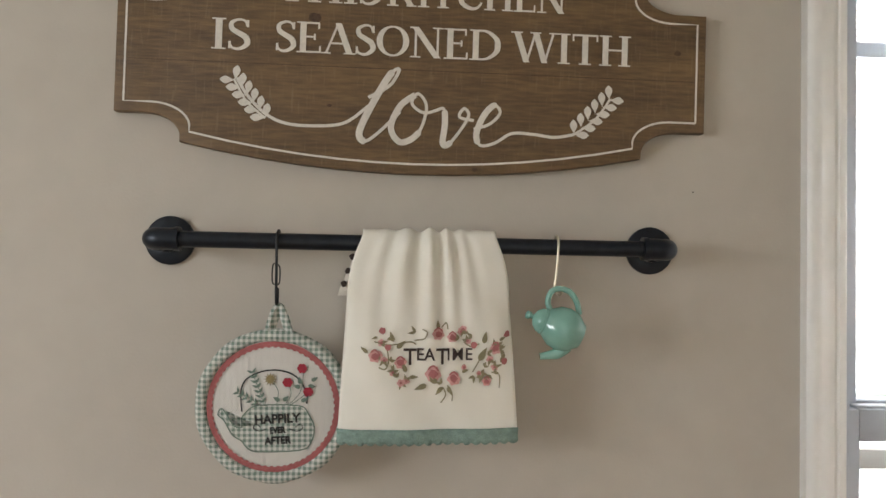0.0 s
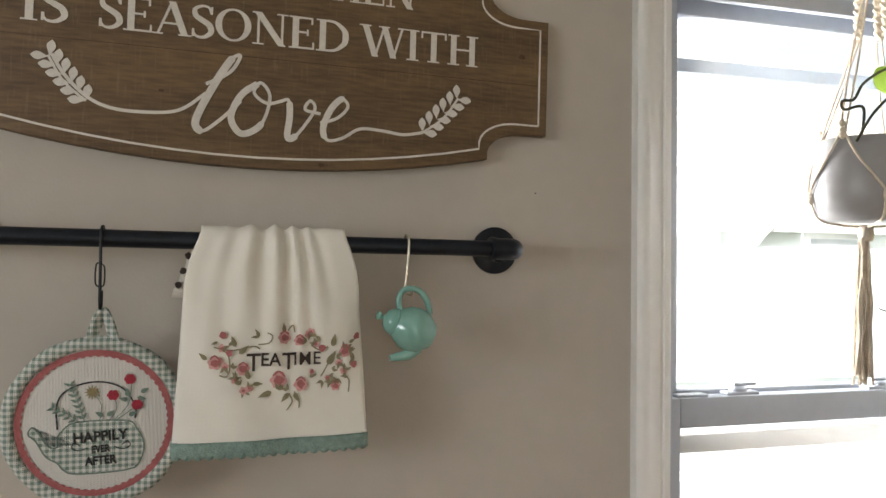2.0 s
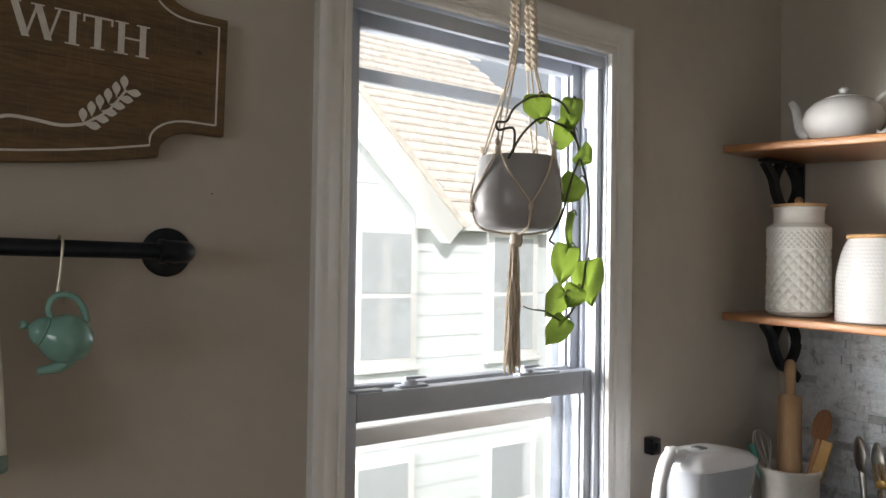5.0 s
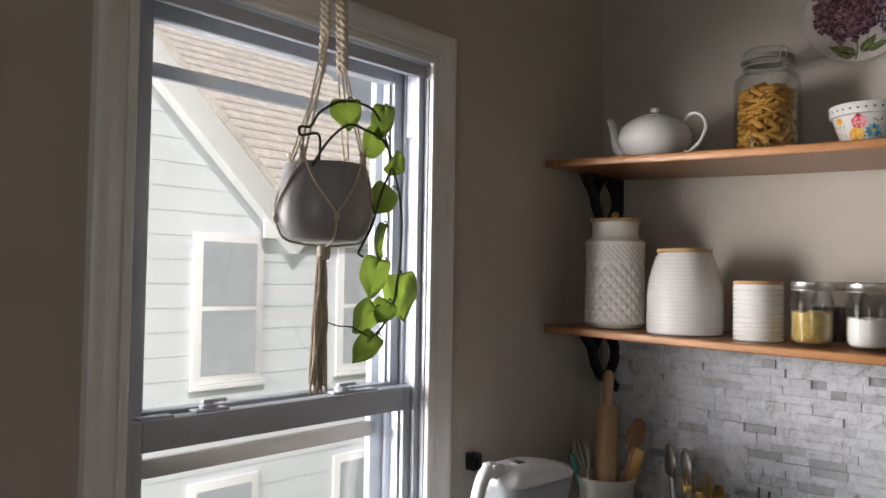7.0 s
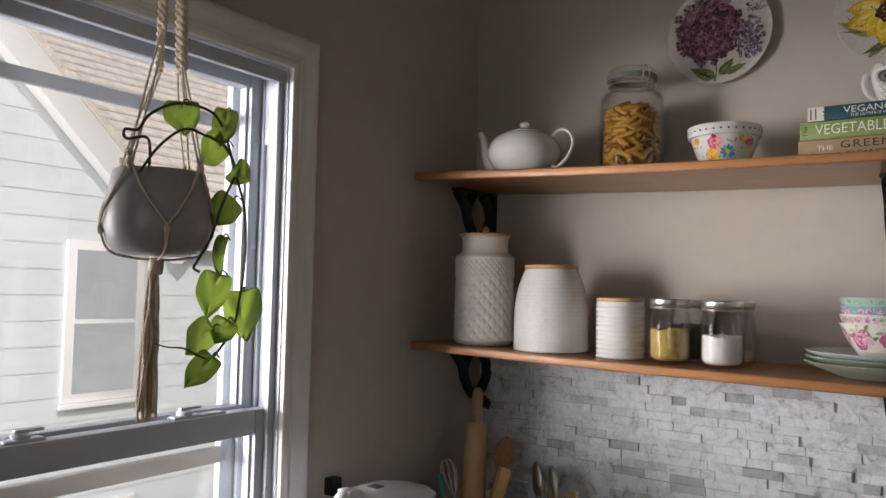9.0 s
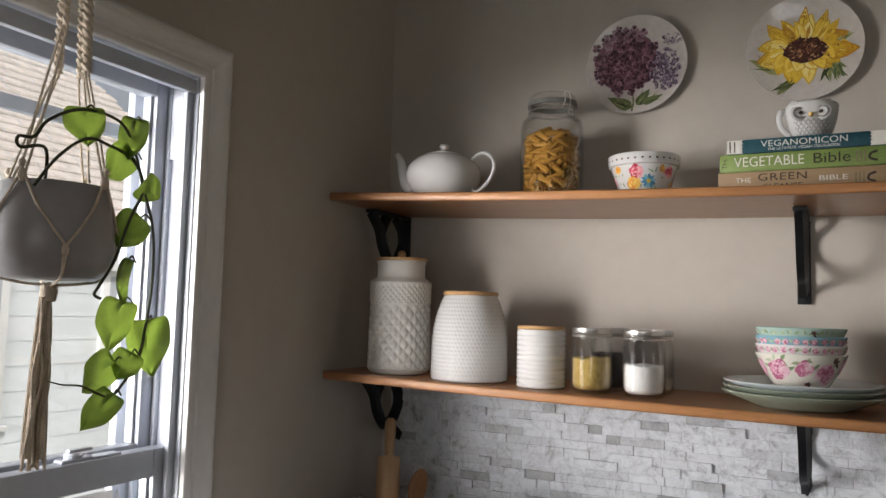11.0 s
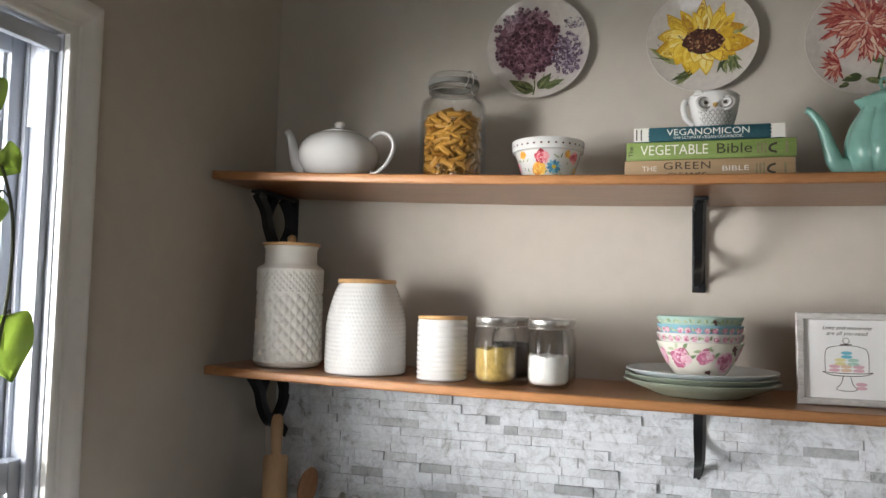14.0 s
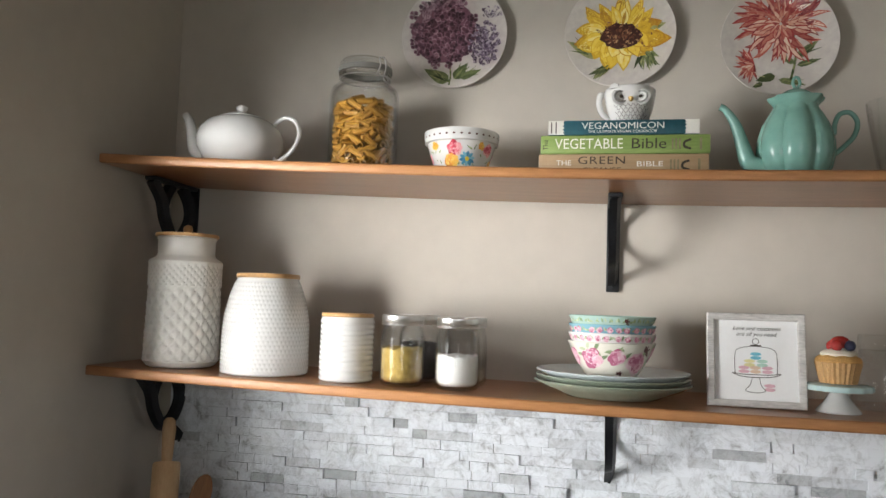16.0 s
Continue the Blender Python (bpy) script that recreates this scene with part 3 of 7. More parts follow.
def house_window(x, z, w, h):
    wn_ = part("window", box(x, x + w, -0.035, 0.02, z, z + h, 0.004), M_FASCIA, house, "white-framed double-hung house window")
    t = 0.075
    part("pane", box(x + t, x + w - t, -0.040, -0.030, z + t, z + h / 2 - 0.02), M_HGLASS, wn_, smooth=False)
    part("pane", box(x + t, x + w - t, -0.040, -0.030, z + h / 2 + 0.02, z + h - t), M_HGLASS, wn_, smooth=False)
    part("sill", box(x - 0.03, x + w + 0.03, -0.07, -0.034, z - 0.045, z - 0.002, 0.004), M_FASCIA, wn_)


for x, z in ((3.53, 3.455), (5.10, 3.455), (3.53, 1.31), (5.10, 1.31)):
    house_window(x, z, 0.69, 1.31)
# rake board and soffit along the slope, then the wing's roof behind it
L = math.hypot(RX1 - RX0, RZ1 - RZ0) + 0.25
RAKE = pose(RX0, 0, RZ0 + 0.06, 0, math.degrees(-math.atan(slope)), 0)
part("rake_board", box(-0.05, L, -0.16, -0.13, -0.03, 0.20, 0.004), M_FASCIA, house).matrix_local = RAKE
part("soffit", box(-0.05, L, -0.13, 0.0, -0.02, 0.0), M_FASCIA, house).matrix_local = RAKE
part("roof", box(-0.05, L, -0.18, 6.0, 0.20, 0.25), M_SHINGLE, house, "tan asphalt shingle roof", smooth=False).matrix_local = RAKE
part("eaves_board", box(RX1 - 0.2, 6.95, -0.14, -0.11, 4.74, 4.92, 0.004), M_FASCIA, house)
wing = part("wing_roof", prism([(RX1 - 0.05, 4.86), (6.9, 4.86), (6.9, 4.92), (RX1 - 0.05, 4.92)], 0.5), M_SHINGLE, house, "tan asphalt shingle roof slope", smooth=False)
b2 = bmesh.new()
rows_ = 40
for i in range(rows_):
    f0, f1 = i / rows_, (i + 1) / rows_
    y0, z0, y1, z1 = -0.10 + f0 * 5.0, 4.92 + f0 * 4.6, -0.10 + f1 * 5.0, 4.92 + f1 * 4.6
    x = (RX1 - 0.1 if y0 < 0.24 else 1.4) + random.uniform(0, 0.1)
    while x < 6.75:
        w = random.uniform(0.22, 0.36)
        lift = random.uniform(0.018, 0.034)
        q = [b2.verts.new(p) for p in ((x, y0 - 0.02, z0 + lift), (x + w - 0.008, y0 - 0.02, z0 + lift), (x + w - 0.008, y1, z1 + 0.004), (x, y1, z1 + 0.004), (x, y0 - 0.02, z0), (x + w - 0.008, y0 - 0.02, z0))]
        b2.faces.new(q[:4]); b2.faces.new((q[4], q[5], q[1], q[0]))
        x += w
tagged(part("shingle_courses", b2, M_SHINGLE, wing, smooth=False), kind="stuff")
setting("ground", box(-90, 90, -90, 120, -3.2, -2.9), M_GRASS, "mown lawn between the houses", "ground")


# ---- open shelves on the east wall ----
SX0 = 1.6915


def rise(y):
    """How far the long boards bow up towards the corner, 0 to 1."""
    return max(0.0, (y + 0.30) / 1.36) ** 2


def top_upper(y):
    return 1.763 + 0.036 * rise(y)


def top_lower(y):
    return 1.378 + 0.021 * rise(y)


def shelf(name, top, label):
    b2 = bmesh.new()
    n = 28
    prof = [(SX0 + 0.002, -0.018), (SX0, -0.016), (SX0, -0.002), (SX0 + 0.002, 0.0), (WALL_X - 0.002, 0.0), (WALL_X - 0.002, -0.018)]
    rings = []
    for i in range(n + 1):
        y = 1.058 - i * (1.058 + 0.62) / n
        rings.append([b2.verts.new((x, y, top(y) + h)) for x, h in prof])
    for p, q in zip(rings, rings[1:]):
        for j in range(6):
            b2.faces.new((p[j], p[(j + 1) % 6], q[(j + 1) % 6], q[j]))
    b2.faces.new(rings[0]); b2.faces.new(rings[-1][::-1])
    bmesh.ops.recalc_face_normals(b2, faces=b2.faces[:])
    root = thing(name, label, "shelf", None, "open wall shelves")
    part("board", b2, M_SHELF, root)
    b2 = bmesh.new()
    rings = []
    for i in range(n + 1):
        y = 1.058 - i * (1.058 + 0.62) / n
        rings.append([b2.verts.new((SX0 + a, y, top(y) + h)) for a, h in ((-0.0006, -0.0165), (-0.0012, -0.0155), (-0.0012, -0.0025), (-0.0006, -0.0015))])
    for p, q in zip(rings, rings[1:]):
        for j in range(3):
            b2.faces.new((p[j], p[j + 1], q[j + 1], q[j]))
    bmesh.ops.recalc_face_normals(b2, faces=b2.faces[:])
    part("edge_band", b2, M_EDGE, root, "lighter wooden edge banding").modifiers.new("thick", "SOLIDIFY").thickness = -0.0012
    return root


shelf("wall_shelf", top_upper, "long oak-coloured shelf board holding teapots, books and a pasta jar")
shelf("wall_shelf", top_lower, "long oak-coloured shelf board holding canisters, jars and bowls")


def bracket(y, top):
    """Black iron scroll bracket: wall bar, arm and two curved braces, 26 mm wide."""
    root = thing("shelf_bracket", "black cast iron scroll shelf bracket", "bracket", pose(WALL_X, y, top - 0.019), "shelf brackets")
    w = 0.013

    def bar(pts, name, t=0.006):
        b2 = tube(pts, t, n=4, k=7, flat=w / t)
        return part(name, b2, M_IRON, root)
    part("wall_bar", box(-0.009, -0.001, -w, w, -0.178, -0.001, 0.002), M_IRON, root)
    part("arm", box(-0.180, -0.009, -w, w, -0.009, -0.001, 0.002), M_IRON, root)
    for i, pts in enumerate(([(-0.172, 0, -0.009), (-0.135, 0, -0.045), (-0.118, 0, -0.085), (-0.085, 0, -0.122), (-0.045, 0, -0.135), (-0.010, 0, -0.160)],
                             [(-0.055, 0, -0.010), (-0.026, 0, -0.040), (-0.020, 0, -0.075), (-0.045, 0, -0.110), (-0.075, 0, -0.118)],
                             [(-0.100, 0, -0.010), (-0.120, 0, -0.035), (-0.128, 0, -0.055)])):
        bar(pts, "brace")
    for z in (-0.165, -0.025):
        part("screw", ball((-0.010, 0, z), 0.004, 10, squash=(0.5, 1, 1)), M_IRON, root)
    return root


for y in (1.032, 0.099):
    bracket(y, top_upper(y))
    bracket(y, top_lower(y))


# ---- north wall: sign, rail and what hangs on it ----
SIGN_TILT = 1.05
sign = thing("wall_sign", "brown stained wooden plaque with cream lettering on the wall", "sign", north(0.050, -0.022, 1.770, 0, SIGN_TILT, 0))


def plaque(inset=0.0):
    """The plaque's outline: side tabs, hollow corners and bowed top and bottom."""
    q = []
    a, b, c, d, r = 0.407 - inset, 0.083 - inset, 0.318 - inset, 0.122 - inset, 0.047
    q.append((a, -b))
    for i in range(9):                       # hollow corner
        t = i / 8 * math.pi / 2
        q.append((c + r * (1 - math.sin(t)) + 0.006 * (1 - i / 8), -b - (r - 0.006) * (1 - math.cos(t)) * 0.72))
    q.append((c, -d))
    for i in range(1, 12):
        x = c * (1 - 2 * i / 12)
        q.append((x, -d - 0.033 * (1 - (x / c) ** 2)))
    q.append((-c, -d))
    q += [(-x, z) for x, z in q[1:10][::-1]]
    q.append((-a, -b))
    return q + [(x, -z) for x, z in q[::-1]]


part("board", prism(plaque(), 0.020, 0.0025), M_SIGN, sign, "brown stained plank with grain and knots")
inner = plaque(0.0135)
part("border_line", lay(stroke(inner + [inner[0]], 0.0028, k=1), lambda u, v: (u, -0.0008, v)), M_LETTER, sign, "thin cream painted border line", smooth=False)
on_sign = lambda u, v: (u, -0.0012, v)


def quad(x0, y0, x1, y1, w):
    """A straight pen stroke with level ends."""
    h = w / 2 / max(0.35, abs(y1 - y0) / math.hypot(x1 - x0, y1 - y0))
    return [(x0 - h, y0), (x0 + h, y0), (x1 + h, y1), (x1 - h, y1)]


THICK, THIN, FOOT = 0.165, 0.062, 0.045


def foot(x, y, w=0.34):
    y0, y1 = (y, y + FOOT) if y < 0.5 else (y - FOOT, y)
    return [(x - w / 2, y0), (x + w / 2, y0), (x + w / 2, y1), (x - w / 2, y1)]


def level(x0, x1, y):
    return [(x0, y - THIN / 2), (x1, y - THIN / 2), (x1, y + THIN / 2), (x0, y + THIN / 2)]


def roman(ch):
    """Roman capitals with serifs in a box one unit high: pieces and width."""
    stem = lambda x: [quad(x, 0, x, 1, THICK), foot(x, 0), foot(x, 1)]
    tick = lambda x, y, d: quad(x, y, x, y + d, 0.05)
    if ch == "I":
        return stem(0.20), 0.40
    if ch == "H":
        return stem(0.18) + stem(0.72) + [level(0.18, 0.72, 0.52)], 0.90
    if ch == "T":
        return [quad(0.39, 0, 0.39, 1, THICK), foot(0.39, 0), level(0.03, 0.75, 0.968), tick(0.055, 0.97, -0.2), tick(0.725, 0.97, -0.2)], 0.78
    if ch == "E":
        return stem(0.18) + [level(0.18, 0.62, 0.968), level(0.18, 0.50, 0.52), level(0.18, 0.66, 0.032), tick(0.60, 0.97, -0.19), tick(0.49, 0.42, 0.2), tick(0.64, 0.03, 0.2)], 0.70
    if ch == "N":
        return [quad(0.16, 0, 0.16, 1, THIN), quad(0.76, 0, 0.76, 1, THIN), quad(0.14, 1, 0.76, 0, THICK), foot(0.16, 0, 0.28), foot(0.12, 1, 0.24), foot(0.76, 1, 0.28)], 0.92
    if ch == "A":
        return [quad(0.10, 0, 0.42, 1, THIN), quad(0.42, 1, 0.74, 0, THICK), level(0.22, 0.64, 0.34), foot(0.10, 0, 0.26), foot(0.74, 0, 0.32)], 0.86
    if ch == "K":
        return stem(0.18) + [quad(0.24, 0.40, 0.68, 1, THIN), quad(0.38, 0.58, 0.74, 0, THICK), foot(0.68, 1, 0.26), foot(0.74, 0, 0.3)], 0.90
    if ch == "D":
        return stem(0.18) + stroke([(0.18, 0.97), (0.50, 0.94), (0.74, 0.72), (0.78, 0.50), (0.74, 0.28), (0.50, 0.06), (0.18, 0.03)], lambda t: THIN + (THICK - THIN) * math.sin(math.pi * t) ** 2), 0.90
    if ch == "O":
        return stroke([(0.46 - 0.36 * math.sin(i * math.pi / 8), 0.5 + 0.47 * math.cos(i * math.pi / 8)) for i in range(17)], lambda t: THIN + (THICK - THIN) * math.sin(2 * math.pi * t) ** 2, 3), 0.92
    if ch == "C":
        return stroke([(0.76, 0.76), (0.66, 0.92), (0.46, 0.97), (0.20, 0.82), (0.11, 0.50), (0.20, 0.18), (0.46, 0.03), (0.66, 0.08), (0.77, 0.24)], lambda t: THIN + (THICK - THIN) * math.sin(math.pi * t) ** 2) + [tick(0.77, 0.97, -0.26)], 0.84
    if ch == "S":
        return stroke([(0.50, 0.76), (0.44, 0.93), (0.28, 0.97), (0.11, 0.86), (0.13, 0.66), (0.30, 0.53), (0.46, 0.40), (0.50, 0.20), (0.36, 0.05), (0.20, 0.03), (0.09, 0.12), (0.07, 0.27)], lambda t: THIN + (THICK - THIN) * math.sin(math.pi * t) ** 3) + [tick(0.51, 0.97, -0.24), tick(0.065, 0.03, 0.24)], 0.58
    return [quad(0.10, 1, 0.38, 0, THICK), quad(0.38, 0, 0.62, 1, THIN), quad(0.62, 1, 0.88, 0, THICK), quad(0.88, 0, 1.12, 1, THIN), foot(0.10, 1, 0.32), foot(0.62, 1, 0.3), foot(1.12, 1, 0.26)], 1.22


def sign_text(body, u, v, cap, width):
    total = sum(roman(c)[1] for c in body)
    k, x = width / total, u - width / 2
    for n, c in enumerate(body):
        pieces, w = roman(c)
        part("letter", lay([[(x + a * k, v + b * cap) for a, b in pl] for pl in pieces], lambda a, b, h: (a, -0.0012 - h, b), 8e-6), M_LETTER, sign, "cream painted capital" if n == 0 else "", smooth=False)
        x += w * k


sign_text("THIS", -0.122, 0.076, 0.043, 0.142)
sign_text("KITCHEN", 0.082, 0.076, 0.043, 0.250)
sign_text("IS", -0.2535, 0.006, 0.0425, 0.054)
sign_text("SEASONED", -0.038, 0.006, 0.0425, 0.312)
sign_text("WITH", 0.2165, 0.006, 0.0425, 0.166)
love = [([(-0.064, -0.052), (-0.035, -0.034), (-0.023, -0.012), (-0.035, -0.019), (-0.058, -0.060), (-0.075, -0.100), (-0.066, -0.112), (-0.045, -0.096), (-0.020, -0.070)], lambda t: 0.0095 if 0.35 < t < 0.75 else 0.0045),
        ([(0.000, -0.046), (-0.020, -0.062), (-0.032, -0.092), (-0.018, -0.112), (0.006, -0.098), (0.016, -0.062), (0.004, -0.044), (-0.004, -0.058), (0.012, -0.070), (0.030, -0.066)], lambda t: 0.0085 if t < 0.45 else 0.0042),
        ([(0.030, -0.066), (0.040, -0.064), (0.042, -0.085), (0.040, -0.112), (0.052, -0.108), (0.074, -0.074), (0.068, -0.062), (0.062, -0.074), (0.082, -0.078)], lambda t: 0.0085 if 0.15 < t < 0.5 else 0.0042),
        ([(0.082, -0.090), (0.104, -0.082), (0.118, -0.066), (0.110, -0.056), (0.096, -0.070), (0.086, -0.096), (0.092, -0.112), (0.112, -0.108), (0.135, -0.094), (0.165, -0.094), (0.195, -0.097), (0.222, -0.092)], lambda t: 0.0085 if 0.25 < t < 0.52 else 0.0042),
        ([(-0.064, -0.052 - 0.012), (-0.095, -0.088), (-0.135, -0.094), (-0.175, -0.092), (-0.203, -0.080), (-0.228, -0.056), (-0.243, -0.032)], 0.0042)]
part("script", lay([q for pts, w in love for q in stroke(pts, w, 8)], lambda u, v, k: (u, -0.0012 - k, v), 6e-6), M_LETTER, sign, "flowing cream painted script", smooth=False)
for (x0, z0), (x1, z1) in (((-0.203, -0.086), (-0.247, -0.034)), ((0.222, -0.092), (0.272, -0.040))):
    sprig = stroke([(x0, z0), ((x0 + x1) / 2 + 0.004 * (1 if x1 > 0 else -1), (z0 + z1) / 2 - 0.004), (x1, z1)], 0.0032)
    a = math.degrees(math.atan2(z1 - z0, x1 - x0))
    for i in range(6):
        t = i / 5.2
        for s in (1, -1):
            sprig.append(petal(x0 + (x1 - x0) * t, z0 + (z1 - z0) * t, a + s * 48, 0.021, 0.0105, point=1.5))
    part("leaf_sprig", lay(sprig, lambda u, v, k: (u, -0.0014 - k, v), 8e-6), M_LETTER, sign, "cream painted leaf sprig", smooth=False)

M_KNOT = mat("dark_wood_knot", (0.045, 0.022, 0.012), 0.7, second=(0.10, 0.055, 0.03), scale=60)
rk_ = random.Random(2)
for u, v, r in ((-0.262, 0.078, 0.006), (-0.140, 0.055, 0.009), (-0.117, -0.065, 0.003), (0.085, -0.146, 0.004), (0.366, 0.028, 0.005), (0.246, -0.060, 0.004)):
    part("knot", lay([blob(u, v, r, 14, 0.15, 0.7, rnd=rk_)], lambda a, b: (a, -0.0005, b)), M_KNOT, sign, smooth=False)
part("plank_seam", lay(stroke([(-0.392, -0.0115), (0.392, -0.0115)], 0.0009, 1), lambda a, b: (a, -0.0004, b)), M_KNOT, sign, smooth=False)

# towel rail
BAR_Y = -0.085
rail = thing("towel_rail", "dark industrial pipe towel rail on round flanges", "towel rail", north(0.050, 0, 1.517, 0, 0.5, 0))
part("pipe", tube([(-0.311, BAR_Y, 0), (0.311, BAR_Y, 0)], 0.0105, 20, 1), M_PIPE, rail)
for s in (-1, 1):
    fl = part("flange", lathe([(0, 0.0), (0.0335, 0), (0.0335, 0.005), (0.031, 0.007), (0.0165, 0.008), (0.0165, 0.018), (0.0125, 0.020), (0.0125, 0.060), (0, 0.060)], 36), M_PIPE, rail, "round black pipe flange")
    fl.matrix_local = pose(s * 0.334, -0.001, 0.0, 90, 0, 0)
    el = tube([(s * 0.334, -0.052, 0), (s * 0.334, BAR_Y + 0.010, 0), (s * 0.3265, BAR_Y + 0.001, 0), (s * 0.314, BAR_Y, 0), (s * 0.300, BAR_Y, 0)], 0.0142, 20, 6)
    tube([(s * 0.298, BAR_Y, 0), (s * 0.304, BAR_Y, 0)], 0.0158, 20, 1, bm=el)
    tube([(s * 0.334, -0.050, 0), (s * 0.334, -0.056, 0)], 0.0158, 20, 1, bm=el)
    part("elbow", el, M_PIPE, rail)

# hooks
def s_hook(name, label, m, pts, r, material):
    root = thing(name, label, "hook", m, "hooks on the rail")
    part("wire", tube(pts, r, 10, 6), material, root)
    return root


hk = s_hook("s_hook", "thin brass-coloured wire hook hooked over the rail", north(0.235, BAR_Y, 1.5165),
            [(0.000, 0.012, -0.006), (0.000, 0.013, 0.004), (0.000, 0.004, 0.0135), (0.000, -0.008, 0.0105), (0.000, -0.0125, 0.000), (-0.002, -0.0125, -0.030), (-0.004, -0.012, -0.052), (-0.002, -0.014, -0.060), (0.002, -0.020, -0.062), (0.003, -0.024, -0.056), (0.003, -0.024, -0.050)], 0.0016,
            mat("brass_wire", (0.60, 0.55, 0.44), 0.3, metal=1.0))
hk2 = s_hook("s_hook", "black wire hook with a small clip hooked over the rail", north(-0.124, BAR_Y, 1.5185),
             [(0.000, 0.012, -0.010), (0.000, 0.013, 0.004), (0.000, 0.004, 0.0135), (0.000, -0.008, 0.0105), (0.000, -0.0125, 0.000), (0.000, -0.0125, -0.040), (0.000, -0.012, -0.074), (0.000, -0.006, -0.080), (0.000, 0.000, -0.074), (0.000, 0.001, -0.060)], 0.0018, M_IRON)
part("clip", tube([(0.002, -0.013, -0.030), (-0.004, -0.014, -0.030), (-0.0045, -0.014, -0.052), (0.002, -0.013, -0.055), (0.0045, -0.013, -0.050), (0.0045, -0.013, -0.034), (0.002, -0.013, -0.030)], 0.0009, 6, 4), M_IRON, hk2)

# little aqua teapot hanging by its handle, tipped over
TEAL_ROT = pose(0, 0, 0, 0, -68, 0)
mini = thing("teapot_ornament", "small aqua ceramic teapot hanging by its handle from a hook", "teapot", north(0.2385, BAR_Y - 0.024, 1.4115) @ Matrix.Scale(0.9, 4))
body = part("body", lathe([(0, -0.028), (0.018, -0.028), (0.020, -0.025), (0.029, -0.014), (0.0315, 0.0), (0.029, 0.013), (0.022, 0.023), (0.0185, 0.027), (0.0195, 0.029), (0.0185, 0.031), (0, 0.031)], 40), M_AQUA, mini)
body.matrix_local = TEAL_ROT
lid = part("lid", lathe([(0.0178, 0.0305), (0.0165, 0.036), (0.011, 0.042), (0.004, 0.0445), (0.003, 0.047), (0.006, 0.051), (0.0055, 0.055), (0, 0.0565)], 32), M_AQUA, mini)
lid.matrix_local = TEAL_ROT
part("handle", tube([(-0.016, 0, 0.024), (-0.021, 0, 0.038), (-0.016, 0, 0.052), (-0.004, 0, 0.0565), (0.010, 0, 0.052), (0.020, 0, 0.038), (0.024, 0, 0.020)], 0.0042, 10, 6), M_AQUA, mini)
part("spout", tube([(0.006, 0, -0.024), (-0.006, 0, -0.034), (-0.018, 0, -0.037), (-0.032, 0, -0.039)], lambda t: 0.010 - 0.0055 * t, 12, 6), M_AQUA, mini)

# round pot holder
M_GINGHAM = weave_mat("green_gingham", (0.70, 0.70, 0.66), (0.20, 0.27, 0.23), 3000, check=0.0035)
M_LINEN = weave_mat("white_linen", (0.72, 0.70, 0.66), (0.64, 0.62, 0.59), 4200)
M_REDTRIM = mat("red_rickrack", (0.38, 0.12, 0.12), 0.9, vary=0.2, scale=60, bump=0.5, bump_scale=300)
M_GREEN_TH = mat("green_thread", (0.16, 0.22, 0.18), 0.9, vary=0.2, scale=80, bump=0.5, bump_scale=400)
M_RED_TH = mat("red_thread", (0.36, 0.03, 0.05), 0.9, vary=0.3, scale=80, bump=0.5, bump_scale=400)
M_GOLD_TH = mat("gold_thread", (0.30, 0.24, 0.12), 0.9, vary=0.3, scale=80)
holder = thing("pot_holder", "round gingham-edged pot holder with embroidered teapot hanging from a hook", "pot holder", north(-0.1275, -0.074, 1.307, 4, 0, 0))
RH = 0.0960
part("pad", lathe([(0, 0.006), (RH - 0.012, 0.006), (RH - 0.004, 0.004), (RH - 0.002, 0), (RH - 0.006, -0.004), (0, -0.005)], 72), M_LINEN, holder, "white linen padded centre").matrix_local = pose(0, 0, 0, 90, 0, 0)
ring = []
for i in range(97):
    a = 2 * math.pi * i / 96
    ring.append(((RH - 0.004) * math.cos(a), -0.003, (RH - 0.004) * math.sin(a)))
part("binding", tube(ring, lambda t: 0.0082 + 0.0006 * math.sin(t * 60), 10, 1), M_GINGHAM, holder, "green and white gingham binding")
band = []
for i in range(120):
    a0, a1 = 2 * math.pi * i / 120, 2 * math.pi * (i + 1) / 120
    r0, r1 = RH - 0.0115, RH - 0.0182 - (0.0012 if i % 2 else 0)
    band.append([(r0 * math.cos(a0), r0 * math.sin(a0)), (r0 * math.cos(a1), r0 * math.sin(a1)), (r1 * math.cos(a1), r1 * math.sin(a1)), (r1 * math.cos(a0), r1 * math.sin(a0))])
part("trim", lay(band, lambda u, v: (u, -0.0072, v)), M_REDTRIM, holder, "red scalloped trim")
part("loop", tube([(-0.007, -0.002, RH - 0.006), (-0.003, -0.003, RH + 0.012), (0.002, -0.002, RH + 0.026), (0.006, -0.001, RH + 0.031), (0.010, -0.002, RH + 0.025), (0.015, -0.003, RH + 0.011), (0.020, -0.002, RH - 0.006)], 0.0085, 8, 6, flat=0.55), M_GINGHAM, holder, "gingham hanging loop")
on_pad = lambda u, v: (u, -0.0068, v)
on_pad2 = lambda u, v: (u, -0.0074, v)
tp = [(-0.034, -0.006), (-0.020, 0.002), (0.032, 0.002), (0.044, -0.008), (0.052, -0.026), (0.048, -0.046), (0.034, -0.056), (-0.020, -0.058), (-0.034, -0.052), (-0.040, -0.044), (-0.052, -0.036), (-0.062, -0.018), (-0.070, -0.010), (-0.066, -0.002), (-0.060, -0.008), (-0.050, -0.024), (-0.040, -0.026), (-0.040, -0.014)]
part("applique", lay([tp], on_pad), M_GINGHAM, holder, "gingham teapot patch", smooth=False)
